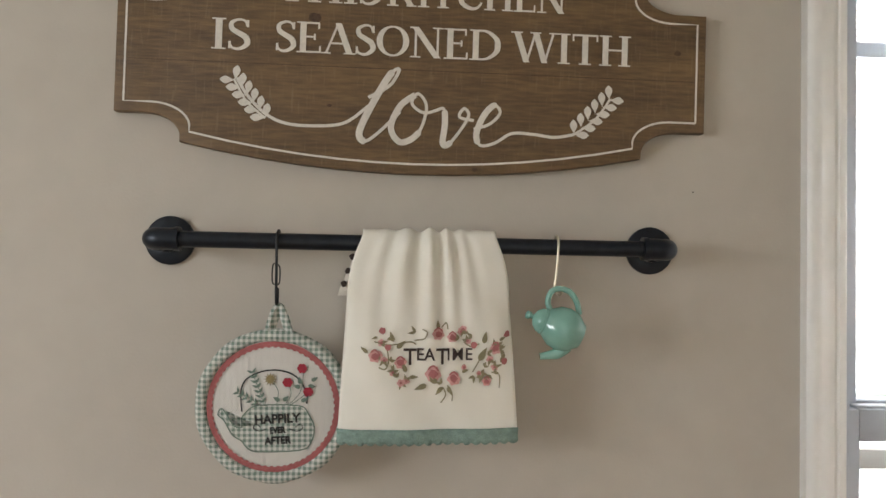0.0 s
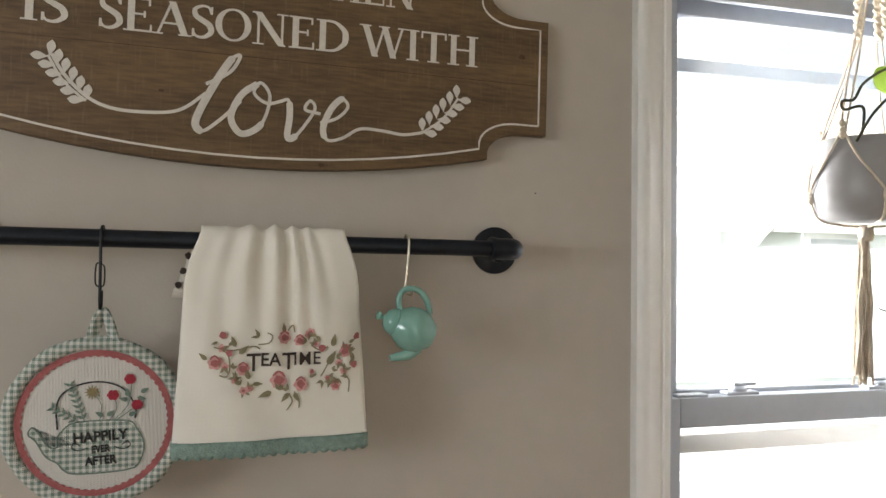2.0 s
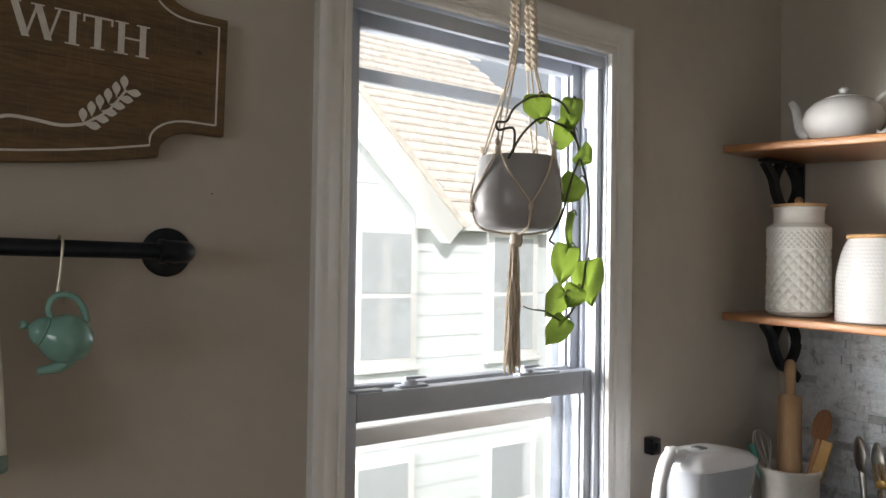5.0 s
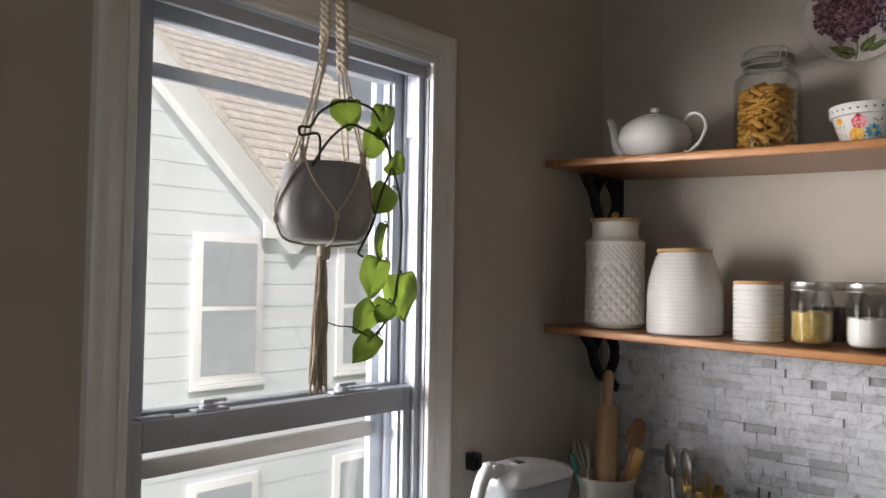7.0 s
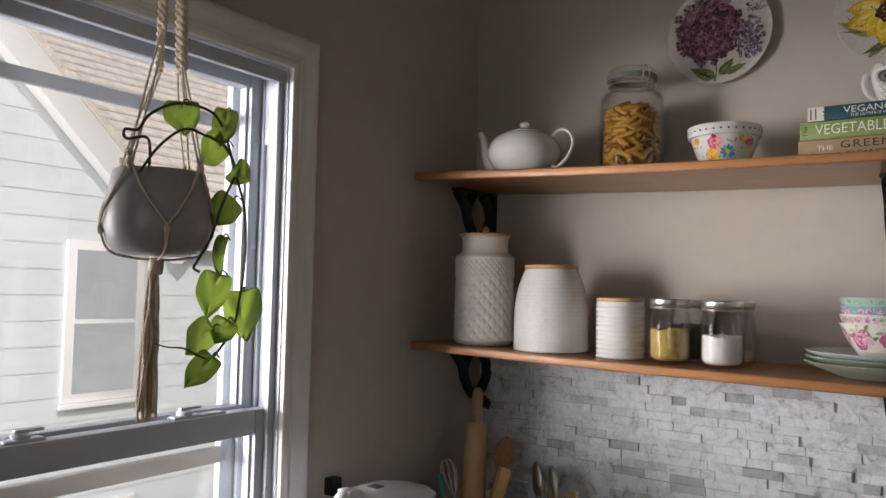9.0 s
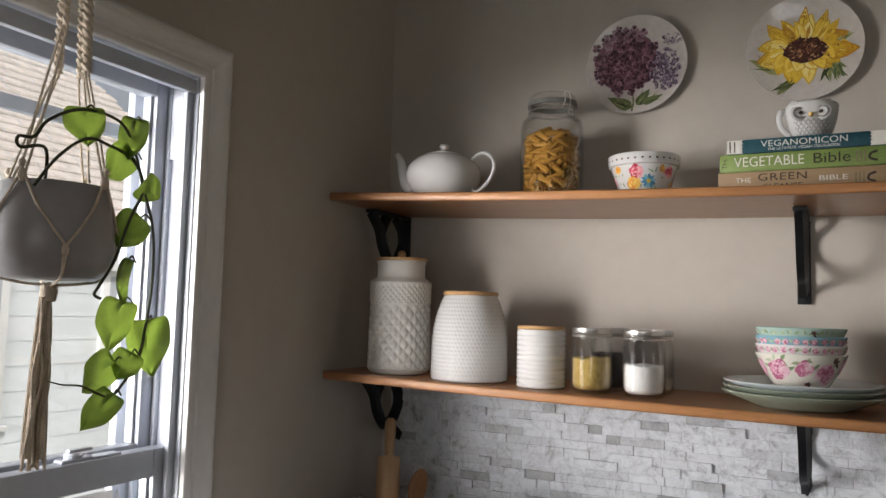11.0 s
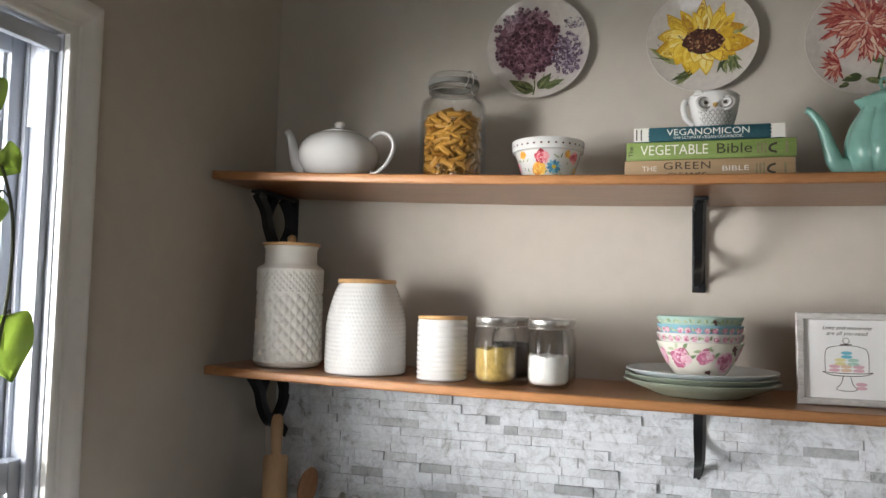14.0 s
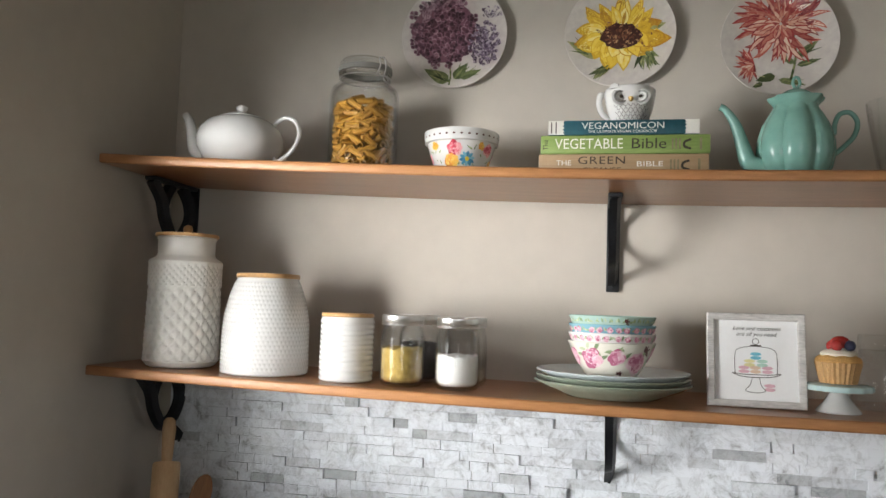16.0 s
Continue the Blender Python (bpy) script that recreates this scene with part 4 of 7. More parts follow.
part("stitching", lay(stroke(tp + [tp[0]], 0.0016, 3), on_pad2), M_GREEN_TH, holder, smooth=False)
arch = [(-0.040, -0.006), (-0.041, 0.020), (-0.034, 0.036), (-0.014, 0.046), (0.010, 0.047), (0.030, 0.038), (0.042, 0.018), (0.042, 0.004)]
part("handle_stitch", lay(stroke(arch, lambda t: 0.0016 + 0.0006 * (int(t * 60) % 2), 8), on_pad2), M_BLACK, holder, smooth=False)
grn = []
for pts in ([(-0.012, 0.002), (-0.018, 0.022), (-0.026, 0.042)], [(-0.018, 0.002), (-0.030, 0.012), (-0.046, 0.018)], [(0.004, 0.002), (0.006, 0.020), (0.000, 0.032)], [(0.014, 0.002), (0.022, 0.016), (0.020, 0.028)], [(0.018, 0.002), (0.034, 0.020), (0.038, 0.046)], [(0.020, 0.002), (0.032, 0.010), (0.042, 0.018)]):
    grn += stroke(pts, 0.0009)
for x0, z0, x1, z1, n in ((-0.012, 0.002, -0.027, 0.046, 7), (-0.018, 0.002, -0.046, 0.020, 5)):
    a = math.degrees(math.atan2(z1 - z0, x1 - x0))
    for i in range(n):
        t = (i + 0.7) / n
        for s in (1, -1):
            grn.append(petal(x0 + (x1 - x0) * t, z0 + (z1 - z0) * t, a + s * 50, 0.008, 0.0032))
for x, z, a in ((0.008, 0.008, 150), (0.012, 0.008, 40), (0.034, 0.026, 170), (0.034, 0.030, 100), (0.048, 0.034, 30), (0.044, 0.028, -10), (0.035, 0.008, 20)):
    grn.append(petal(x, z, a, 0.010, 0.0055))
tagged(part("embroidered_leaves", lay(grn, lambda u, v, k: (u, -0.0074 - k, v), 1.2e-5), M_GREEN_TH, holder, smooth=False), kind="stuff")
reds = []
for x, z in ((0.036, 0.050), (0.018, 0.032), (0.044, 0.020)):
    for i in range(6):
        reds.append(blob(x + 0.0035 * math.cos(i * 1.05), z + 0.0032 * math.sin(i * 1.05), 0.0032, 8))
    reds.append(blob(x, z, 0.004, 8))
tagged(part("embroidered_roses", lay(reds, lambda u, v, k: (u, -0.0079 - k, v), 1.2e-5), M_RED_TH, holder, "dark red embroidered flowers", smooth=False), kind="stuff")
part("embroidered_daisy", lay([petal(-0.004, 0.036, i * 30, 0.009, 0.0026) for i in range(12)] + [blob(-0.004, 0.036, 0.004)], lambda u, v, k: (u, -0.0076 - k, v), 1.2e-5), M_GOLD_TH, holder, smooth=False)
on_pad3 = lambda u, v: (u, -0.0080, v)
for body_, u, v, s, wd in (("HAPPILY", 0.006, -0.0205, 0.0165, 0.058), ("EVER", 0.006, -0.0335, 0.0115, 0.020), ("AFTER", 0.006, -0.0475, 0.0135, 0.034)):
    p = letters(body_, s, bold=0.0005)
    us = [a for pl in p for a, _ in pl]
    part("lettering", lay(shift(shift(p, -(max(us) + min(us)) / 2, 0), u, v, 3, wd / (max(us) - min(us))), on_pad3), M_BLACK, holder, "black embroidered letters", smooth=False)
for s in (1, -1):
    curl = stroke([(0.006 + s * 0.014, -0.028), (0.006 + s * 0.024, -0.031), (0.006 + s * 0.031, -0.027), (0.006 + s * 0.028, -0.022), (0.006 + s * 0.022, -0.026)], 0.0011)
    part("flourish", lay(curl, on_pad3), M_BLACK, holder, smooth=False)

# tea towel over the rail
M_TOWEL = weave_mat("cream_cotton", (0.82, 0.79, 0.72), (0.77, 0.74, 0.66), 7000, bump=0.18)
M_LACE = mat("teal_crochet", (0.24, 0.34, 0.30), 0.9, vary=0.3, scale=120, bump=0.9, bump_scale=420)
towel = thing("tea_towel", "cream cotton tea towel with rose print draped over the rail", "towel", north(0.0, 0, 0))
T_TOP, T_BOT = 1.5345, 1.281


def towel_at(u, z, off=0.0):
    """A place on the towel's front: u 0..1 across, z the height."""
    t = min(1, max(0, (T_TOP - z) / (T_TOP - T_BOT)))
    e = 1 - (1 - min(1, t / 0.30)) ** 2
    x0 = -0.012 - 0.018 * e - 0.014 * t
    x1 = 0.150 + 0.016 * e + 0.018 * t
    x = x0 + (x1 - x0) * u
    fade = max(0.0, 1 - t / 0.75)
    y = BAR_Y - 0.0125 - 0.008 * min(1, t * 6) - 0.006 * t
    y -= 0.0075 * fade * (1 + math.cos(((u - 0.46) * (1 + 0.35 * (1 - t)) - 0.02) * 34 + 1.5 * math.sin(u * 9))) * math.exp(-((u - 0.48) / 0.26) ** 2) + 0.005 * math.sin(u * 5.2 + 0.5) * t + 0.0016 * math.sin(u * 17 + z * 40) * min(1, t * 3)
    y += 0.010 * (abs(u - 0.5) * 2) ** 6 * min(1, t * 2.5)
    return Vector((x, y - off, z))


bm = bmesh.new()
nu, nv = 56, 40
grid = []
for j in range(nv + 14):
    row = []
    for i in range(nu + 1):
        u = i / nu
        if j < 6:                       # over the bar, from the back
            p = towel_at(u, T_TOP - 0.008)
            cy = BAR_Y
            wr = 0.0060 * math.cos(((u - 0.46) * 1.35 - 0.02) * 34 + 1.5 * math.sin(u * 9)) * math.exp(-((u - 0.48) / 0.26) ** 2)
            row.append(bm.verts.new((p.x, cy + math.cos(j / 6 * math.pi) * (0.0150 + wr * 0.4), T_TOP - 0.012 + math.sin(j / 6 * math.pi) * (0.0135 + wr * 0.6))))
        else:
            z = T_TOP - 0.014 - (T_TOP - 0.014 - T_BOT) * (j - 6) / (nv + 7)
            row.append(bm.verts.new(towel_at(u, z)))
    grid.append(row)
back = []
for j in range(12):
    z = T_TOP - 0.014 - 0.23 * (12 - j) / 12
    row = []
    for i in range(nu + 1):
        p = towel_at(i / nu, z)
        row.append(bm.verts.new((p.x * 0.98 + 0.002, BAR_Y + 0.0175 + 0.004 * math.sin(i * 0.3), z)))
    back.append(row)
grid = back + grid
for p, q in zip(grid, grid[1:]):
    for i in range(nu):
        bm.faces.new((p[i], p[i + 1], q[i + 1], q[i]))
bmesh.ops.recalc_face_normals(bm, faces=bm.faces[:])
cloth = part("cloth", bm, M_TOWEL, towel)
so = cloth.modifiers.new("thick", "SOLIDIFY")
so.thickness = 0.0022
bm = bmesh.new()
rows4 = []
n = 120
for j in range(5):
    row = []
    for i in range(n + 1):
        z = T_BOT + 0.004 - 0.0165 * j / 4 - (0.0035 * abs(math.sin(i / n * math.pi * 19)) if j == 4 else 0)
        p = towel_at(i / n, T_BOT, 0.0015 + 0.0007 * math.sin(i * 1.7 + j * 2))
        row.append(bm.verts.new((p.x, p.y, z)))
    rows4.append(row)
for p, q in zip(rows4, rows4[1:]):
    for i in range(n):
        bm.faces.new((p[i], p[i + 1], q[i + 1], q[i]))
lace = part("lace_hem", bm, M_LACE, towel, "teal crocheted lace hem")
lace.modifiers.new("thick", "SOLIDIFY").thickness = 0.0016

M_ROSE = mat("rose_print", (0.66, 0.36, 0.34), 0.9, vary=0.25, scale=120)
M_ROSE_D = mat("deep_rose_print", (0.40, 0.14, 0.14), 0.9, vary=0.2, scale=120)
M_OLIVE = mat("olive_print", (0.25, 0.22, 0.13), 0.9, vary=0.3, scale=120)
M_INK = mat("brown_black_print", (0.045, 0.03, 0.025), 0.9, vary=0.2, scale=120)


def on_towel(u, v, off=0.0013):
    """u in metres across from the towel's print centre, v up from the print's middle."""
    z = 1.374 + v
    t = (T_TOP - z) / (T_TOP - T_BOT)
    x0, x1 = towel_at(0, z).x, towel_at(1, z).x
    return towel_at(min(0.985, max(0.015, (0.081 + u - x0) / (x1 - x0))), z, off)


rr = random.Random(4)
pink, deep, olive, ink = [], [], [], []
flowers = [(-0.079, 0.002, 0.0095), (-0.047, -0.006, 0.009), (-0.006, -0.020, 0.012), (0.020, -0.026, 0.010), (0.000, 0.030, 0.009), (0.018, 0.026, 0.008), (0.073, 0.012, 0.009), (0.062, -0.030, 0.007), (0.052, -0.020, 0.004), (0.033, -0.012, 0.004)]
for x, z, r in flowers:
    r *= 1.15
    for i in range(6):
        a = i * 60 + rr.uniform(-15, 15)
        pink.append(petal(x - 0.25 * r * math.cos(radians(a)), z - 0.25 * r * math.sin(radians(a)), a, r * 1.05, r * 0.85, point=1.2))
    deep.append(blob(x, z, r * 0.42, 9, 0.25, rnd=rr))
    deep += stroke([(x - r * 0.5, z + r * 0.4), (x, z + r * 0.75), (x + r * 0.5, z + r * 0.3)], r * 0.16)
for x, z in ((-0.070, 0.034), (-0.063, 0.013), (0.088, 0.030), (0.045, 0.016), (0.084, -0.004)):
    deep.append(blob(x, z, 0.0042, 9, 0.2, rnd=rr))
for x, z, a, l in ((-0.088, 0.006, 140, 0.012), (-0.056, 0.020, 110, 0.014), (-0.052, 0.012, 40, 0.015), (-0.040, -0.018, 110, 0.014), (-0.014, -0.034, 200, 0.017), (0.006, -0.036, 230, 0.014), (0.012, -0.036, 300, 0.013), (0.000, 0.036, 95, 0.012), (0.058, 0.018, 80, 0.016), (0.052, -0.004, 60, 0.020), (0.080, -0.006, 70, 0.014), (0.030, -0.018, 20, 0.010), (-0.036, -0.024, 0, 0.012), (0.078, 0.022, 30, 0.010), (-0.076, 0.026, 200, 0.008), (-0.064, 0.022, 30, 0.010)):
    olive.append(petal(x, z, a, l, l * 0.42))
for pts in ([(-0.080, 0.020), (-0.060, 0.016), (-0.036, 0.020), (-0.028, 0.017)], [(-0.064, 0.012), (-0.062, -0.004), (-0.066, -0.014), (-0.074, -0.012)], [(0.006, -0.036), (0.010, -0.046), (0.004, -0.056)], [(0.012, -0.034), (0.018, -0.044), (0.018, -0.054)], [(-0.030, 0.022), (-0.018, 0.024), (-0.014, 0.032), (-0.020, 0.036)], [(0.032, 0.020), (0.042, 0.014), (0.052, 0.018)], [(0.044, -0.018), (0.052, -0.004), (0.058, 0.008)], [(0.068, -0.018), (0.078, -0.022), (0.078, -0.038)], [(0.004, 0.038), (0.010, 0.044), (0.012, 0.036)]):
    olive += stroke(pts, 0.0016)
for k in range(34):                     # sprigs filling the wreath
    a = rr.uniform(0, 2 * math.pi)
    x, z = 0.078 * math.cos(a) * rr.uniform(0.72, 1.08), 0.034 * math.sin(a) * rr.uniform(0.75, 1.15)
    if abs(x) < 0.045 and abs(z) < 0.015:
        continue
    g = rr.uniform(0, 360)
    olive += [petal(x, z, g + d, rr.uniform(0.006, 0.011), 0.0038) for d in (0, 65)]
    if k % 3 == 0:
        pink += [petal(x, z, g + 72 * q, 0.0052, 0.0046, point=1.2) for q in range(5)]
        deep.append(blob(x, z, 0.0018, 8, 0.2, rnd=rr))
tagged(part("rose_print", lay(pink, lambda u, v, k: on_towel(u, v, 0.0013 + k), 1.2e-5), M_ROSE, towel, "faded pink printed roses", smooth=False), kind="stuff")
tagged(part("heart_print", lay(deep, lambda u, v, k: on_towel(u, v, 0.0022 + k), 1.2e-5), M_ROSE_D, towel, smooth=False), kind="stuff")
tagged(part("leaf_print", lay(olive, lambda u, v, k: on_towel(u, v, 0.0016 + k), 1.2e-5), M_OLIVE, towel, "olive printed leaves and tendrils", smooth=False), kind="stuff")
p = shift(letters("T", 0.031, bold=0.0004), -0.040, -0.006) + shift(letters("EA", 0.023, bold=0.0004), -0.018, 0.000) + shift(letters("T", 0.030, bold=0.0004), 0.006, -0.005) + shift(letters("IME", 0.023, bold=0.0002, spacing=1.12), 0.031, 0.000)
part("lettering", lay([[(u * 0.88, v * 0.95) for u, v in pl] for pl in shift(p, 0.0, -0.003)], lambda u, v: on_towel(u, v, 0.0024)), M_INK, towel, "dark brown printed words", smooth=False)

# edge of a second cloth hanging behind the towel
M_LACE2 = mat("ivory_floral_cloth", (0.62, 0.57, 0.50), 0.95, vary=0.1, scale=80, bump=0.6, bump_scale=300)
cl = thing("dish_cloth", "folded ivory cloth with brown dotted lace edge, hanging behind the towel", "cloth", north(0, 0, 0))
bm = bmesh.new()
rows5 = []
for j in range(9):
    z = 1.524 - 0.075 * j / 8
    rows5.append([bm.verts.new((-0.024 - 0.026 * (j / 8) ** 1.3 * (1 - i / 8) + 0.10 * i / 8 - (0.0015 * (j % 2) if i == 0 else 0), BAR_Y + 0.026 + 0.002 * math.sin(i), z)) for i in range(9)])
for p, q in zip(rows5, rows5[1:]):
    for i in range(8):
        bm.faces.new((p[i], p[i + 1], q[i + 1], q[i]))
part("cloth", bm, M_LACE2, cl).modifiers.new("thick", "SOLIDIFY").thickness = 0.002
part("dots", lay([blob(-0.031 - 0.009 * k * 0.6, 1.500 - 0.018 * k, 0.0042, 9, 0.2) for k in range(3)], lambda u, v: (u, BAR_Y + 0.0225, v)), M_INK, cl, smooth=False)

# nail hole in the wall
tagged(part("wall_nick", ball((0, 0, 0), 0.0014, 8, squash=(1, 0.3, 0.7)), M_IRON), "small dark nick in the painted wall", "nick").matrix_world = north(0.448, -0.0004, 1.599)


# ---- hanging planter in front of the window ----
PX, PY = 0.935, 0.955
planter = thing("hanging_planter", "grey ceramic pot in a cotton macrame hanger with a trailing vine", "planter", pose(PX, PY, 0))
part("pot", lathe([(0, 1.562), (0.052, 1.562), (0.060, 1.566), (0.070, 1.580), (0.0755, 1.602), (0.0745, 1.630), (0.069, 1.662), (0.0655, 1.684), (0.0645, 1.6855), (0.0625, 1.684), (0.066, 1.655), (0.070, 1.630), (0, 1.628)], 64), M_POT, planter, "matt grey ceramic pot")
part("soil", lathe([(0.064, 1.668), (0.03, 1.671), (0, 1.670)], 32), M_SOIL, planter)
rope = lambda pts, r=0.0017: tube(pts, r, 7, 5)
RING = Vector((0.005, 0.0, 2.36))


def sinnet(top, bot, r, name="knotted_cord"):
    """A spiral-knotted cord: two strands wound round a core."""
    top, bot = Vector(top), Vector(bot)
    n = int((top - bot).length / 0.0035)
    b2 = tube([top, bot], r * 0.75, 8, 1)
    for ph in (0, math.pi):
        pts = []
        for i in range(n + 1):
            t = i / n
            a = ph + i * 0.95
            pts.append(top.lerp(bot, t) + Vector((math.cos(a) * r * 0.62, math.sin(a) * r * 0.62, 0)))
        tube(pts, r * 0.62, 6, 1, bm=b2)
    return part(name, b2, M_ROPE, planter)


corner_angles = (200, 290, 20, 110)
for i, a in enumerate(corner_angles):
    ca, sa = math.cos(radians(a)), math.sin(radians(a))
    mid = Vector((0.021 * ca + 0.012, 0.021 * sa, 1.842 if i else 1.90))
    sinnet(RING + Vector((0.006 * ca, 0.006 * sa, 0)), mid, 0.0060 if i else 0.0040)
    edge = Vector((0.068 * ca, 0.068 * sa, 1.690))
    low = Vector((0.0775 * math.cos(radians(a)), 0.0775 * math.sin(radians(a)), 1.602))
    for s in (-1, 1):
        side = Vector((-sa * 0.0035 * s, ca * 0.0035 * s, 0))
        part("cord", rope([mid + side, mid.lerp(edge, 0.5) + side * 1.6, edge + side]), M_ROPE, planter)
        b = radians(a + s * 45)
        knot = Vector((0.0780 * math.cos(b), 0.0780 * math.sin(b), 1.600))
        part("cord", rope([edge + side, Vector((0.0725 * math.cos(radians(a + s * 18)), 0.0725 * math.sin(radians(a + s * 18)), 1.655)), Vector((0.0775 * math.cos(radians(a + s * 34)), 0.0775 * math.sin(radians(a + s * 34)), 1.624)), knot, Vector((0.066 * math.cos(b), 0.066 * math.sin(b), 1.568)), Vector((0.035 * math.cos(b), 0.035 * math.sin(b), 1.5585)), Vector((0.004 * math.cos(b), 0.004 * math.sin(b), 1.556))], 0.0019), M_ROPE, planter)
    kb = ball(edge, 0.0055, 8, squash=(1, 1, 1.7))
    ball(edge + Vector((ca * 0.001, sa * 0.001, 0.014)), 0.0045, 8, bm=kb, squash=(1, 1, 1.4))
    part("knot", kb, M_ROPE, planter)
    b = radians(a + 45)
    part("knot", ball((0.0775 * math.cos(b), 0.0775 * math.sin(b), 1.598), 0.0048, 8, squash=(1, 1, 1.9)), M_ROPE, planter)
part("knot", lathe([(0, 1.560), (0.010, 1.558), (0.011, 1.545), (0.009, 1.535), (0, 1.534)], 16), M_ROPE, planter)
rp = random.Random(7)
for i in range(30):
    a, r = rp.uniform(0, 6.28), 0.0095 * math.sqrt(rp.uniform(0.05, 1))
    ztip = 1.328 + rp.uniform(-0.010, 0.012)
    x, y = r * math.cos(a), r * math.sin(a)
    kx, ky = rp.uniform(-0.0035, 0.0035), rp.uniform(-0.003, 0.003)
    part("tassel_strand", tube([(x * 0.7 - 0.004, y * 0.7, 1.540), (x * 1.05 - 0.004 + kx, y * 1.0, 1.49), (x * 1.25 - 0.005 - kx, y * 1.2 + ky, 1.44), (x * 1.45 - 0.006 + kx, y * 1.4, 1.39), (x * 1.75 - 0.006 - kx, y * 1.6 - ky, ztip)], 0.0022, 6, 4), M_ROPE, planter)
vn = (0.900 - PY)
M_LEAF = mat("pothos_leaf", (0.10, 0.155, 0.028), 0.34, second=(0.045, 0.085, 0.016), scale=22, bump=0.15, bump_scale=80)
lb = M_LEAF.node_tree
bs, mo = lb.nodes["Principled BSDF"], lb.nodes["Material Output"]
tr = lb.nodes.new("ShaderNodeBsdfTranslucent")
tr.inputs["Color"].default_value = (0.25, 0.36, 0.05, 1)
mx = lb.nodes.new("ShaderNodeMixShader")
mx.inputs[0].default_value = 0.42
lb.links.new(bs.outputs[0], mx.inputs[1]); lb.links.new(tr.outputs[0], mx.inputs[2]); lb.links.new(mx.outputs[0], mo.inputs["Surface"])
V = lambda x, z, dy=0.0: (x - PX, vn + dy, z)
for pts in ([V(0.900, 1.672, 0.03), V(0.878, 1.720), V(0.845, 1.716), V(0.842, 1.728), V(0.862, 1.732), V(0.879, 1.756), V(0.922, 1.780), V(0.979, 1.780), V(1.006, 1.753), V(1.029, 1.695), V(1.049, 1.641), V(1.054, 1.576), V(1.046, 1.501), V(1.034, 1.454), V(0.996, 1.408)],
            [V(0.866, 1.673, 0.0), V(0.896, 1.715), V(0.934, 1.745), V(0.968, 1.743), V(1.010, 1.730), V(1.029, 1.695), V(1.014, 1.660), V(1.003, 1.634), V(0.988, 1.591), V(0.966, 1.556), V(0.960, 1.545), V(0.970, 1.540)]):
    part("vine", tube(pts, 0.0021, 7, 6), M_STEM, planter, "dark trailing stem")


def leaf(x0, z0, x1, z1, width, tilt, curl, dy=0.0):
    """A heart-shaped leaf from its stalk end to its pointed tip, folded a little along the midrib."""
    length = math.hypot(x1 - x0, z1 - z0)
    b2 = bmesh.new()
    n, h = 16, 5
    rows_l = []
    for i in range(n + 1):
        t = i / n
        w = width / 2 * 1.05 * math.sin(math.pi * t ** 0.70) ** 0.85 * (1 - 0.25 * max(0.0, t - 0.6)) if 0 < t < 1 else 0.0
        lobe = -0.20 * length * math.sin(math.pi * min(1, t * 2.1)) if t < 0.476 else 0
        row = []
        for k in range(-h, h + 1):
            q = k / h
            xx = t * length + lobe * abs(q) ** 1.4
            yy = 0.16 * width * abs(q) - curl * q * q * width * 0.45 + 0.12 * length * math.sin(t * 2.8) + 0.035 * width * math.sin(abs(q) * 5 + t * 9 + x0 * 80)
            row.append(b2.verts.new((xx, yy, q * w)))
        rows_l.append(row)
    for p, q in zip(rows_l, rows_l[1:]):
        for k in range(2 * h):
            b2.faces.new((p[k], p[k + 1], q[k + 1], q[k]))
    bmesh.ops.remove_doubles(b2, verts=b2.verts[:], dist=1e-5)
    bmesh.ops.recalc_face_normals(b2, faces=b2.faces[:])
    ob = part("leaf", b2, M_LEAF, planter)
    ob.matrix_local = Matrix.Translation(V(x0, z0, dy)) @ pose(0, 0, 0, 0, -math.degrees(math.atan2(z1 - z0, x1 - x0)), 0) @ pose(0, 0, 0, tilt, 0, 0)
    part("leaf_stalk", tube([V(x0, z0, dy), V(x0 + 0.008, z0 + 0.005, dy * 0.6), V(min(1.053, x0 + 0.020), z0 - 0.004, 0)], 0.0012, 6, 5), M_STEM, planter)
    return ob


for i, spec in enumerate(((0.929, 1.784, 0.936, 1.735, 0.054, 12, 0.3), (1.002, 1.786, 0.992, 1.727, 0.036, 40, 0.5), (1.004, 1.738, 0.966, 1.699, 0.052, -12, 0.35), (1.018, 1.700, 1.052, 1.682, 0.040, 22, 0.4),
                          (1.026, 1.654, 0.990, 1.611, 0.048, 15, 0.3), (1.004, 1.594, 1.001, 1.533, 0.044, -28, 0.5), (1.004, 1.538, 0.985, 1.471, 0.050, 15, 0.35), (1.018, 1.468, 0.995, 1.434, 0.040, 28, 0.5),
                          (0.996, 1.458, 0.953, 1.419, 0.054, -8, 0.35), (0.992, 1.416, 0.945, 1.374, 0.038, 35, 0.5), (1.046, 1.514, 1.060, 1.434, 0.060, 20, 0.6))):
    leaf(*spec, -0.009 if i % 2 else -0.003)
part("vine", tube([V(0.996, 1.408), V(0.975, 1.417), V(0.948, 1.429), V(0.922, 1.432), V(0.902, 1.438)], lambda t: 0.0018 - 0.0010 * t, 6, 5), M_STEM, planter, "thin bare tendril")


# ---- things on the upper shelf ----
def along(y):
    """Places along the shelves, counted from the corner's end."""
    return 1.008 * y - 0.0205


def on_upper(x, y, rz=0):
    y = along(y)
    return pose(x, y, top_upper(y) + 0.0006, 0, 0, rz)


def on_lower(x, y, rz=0):
    y = along(y)
    return pose(x, y, top_lower(y) + 0.0006, 0, 0, rz)


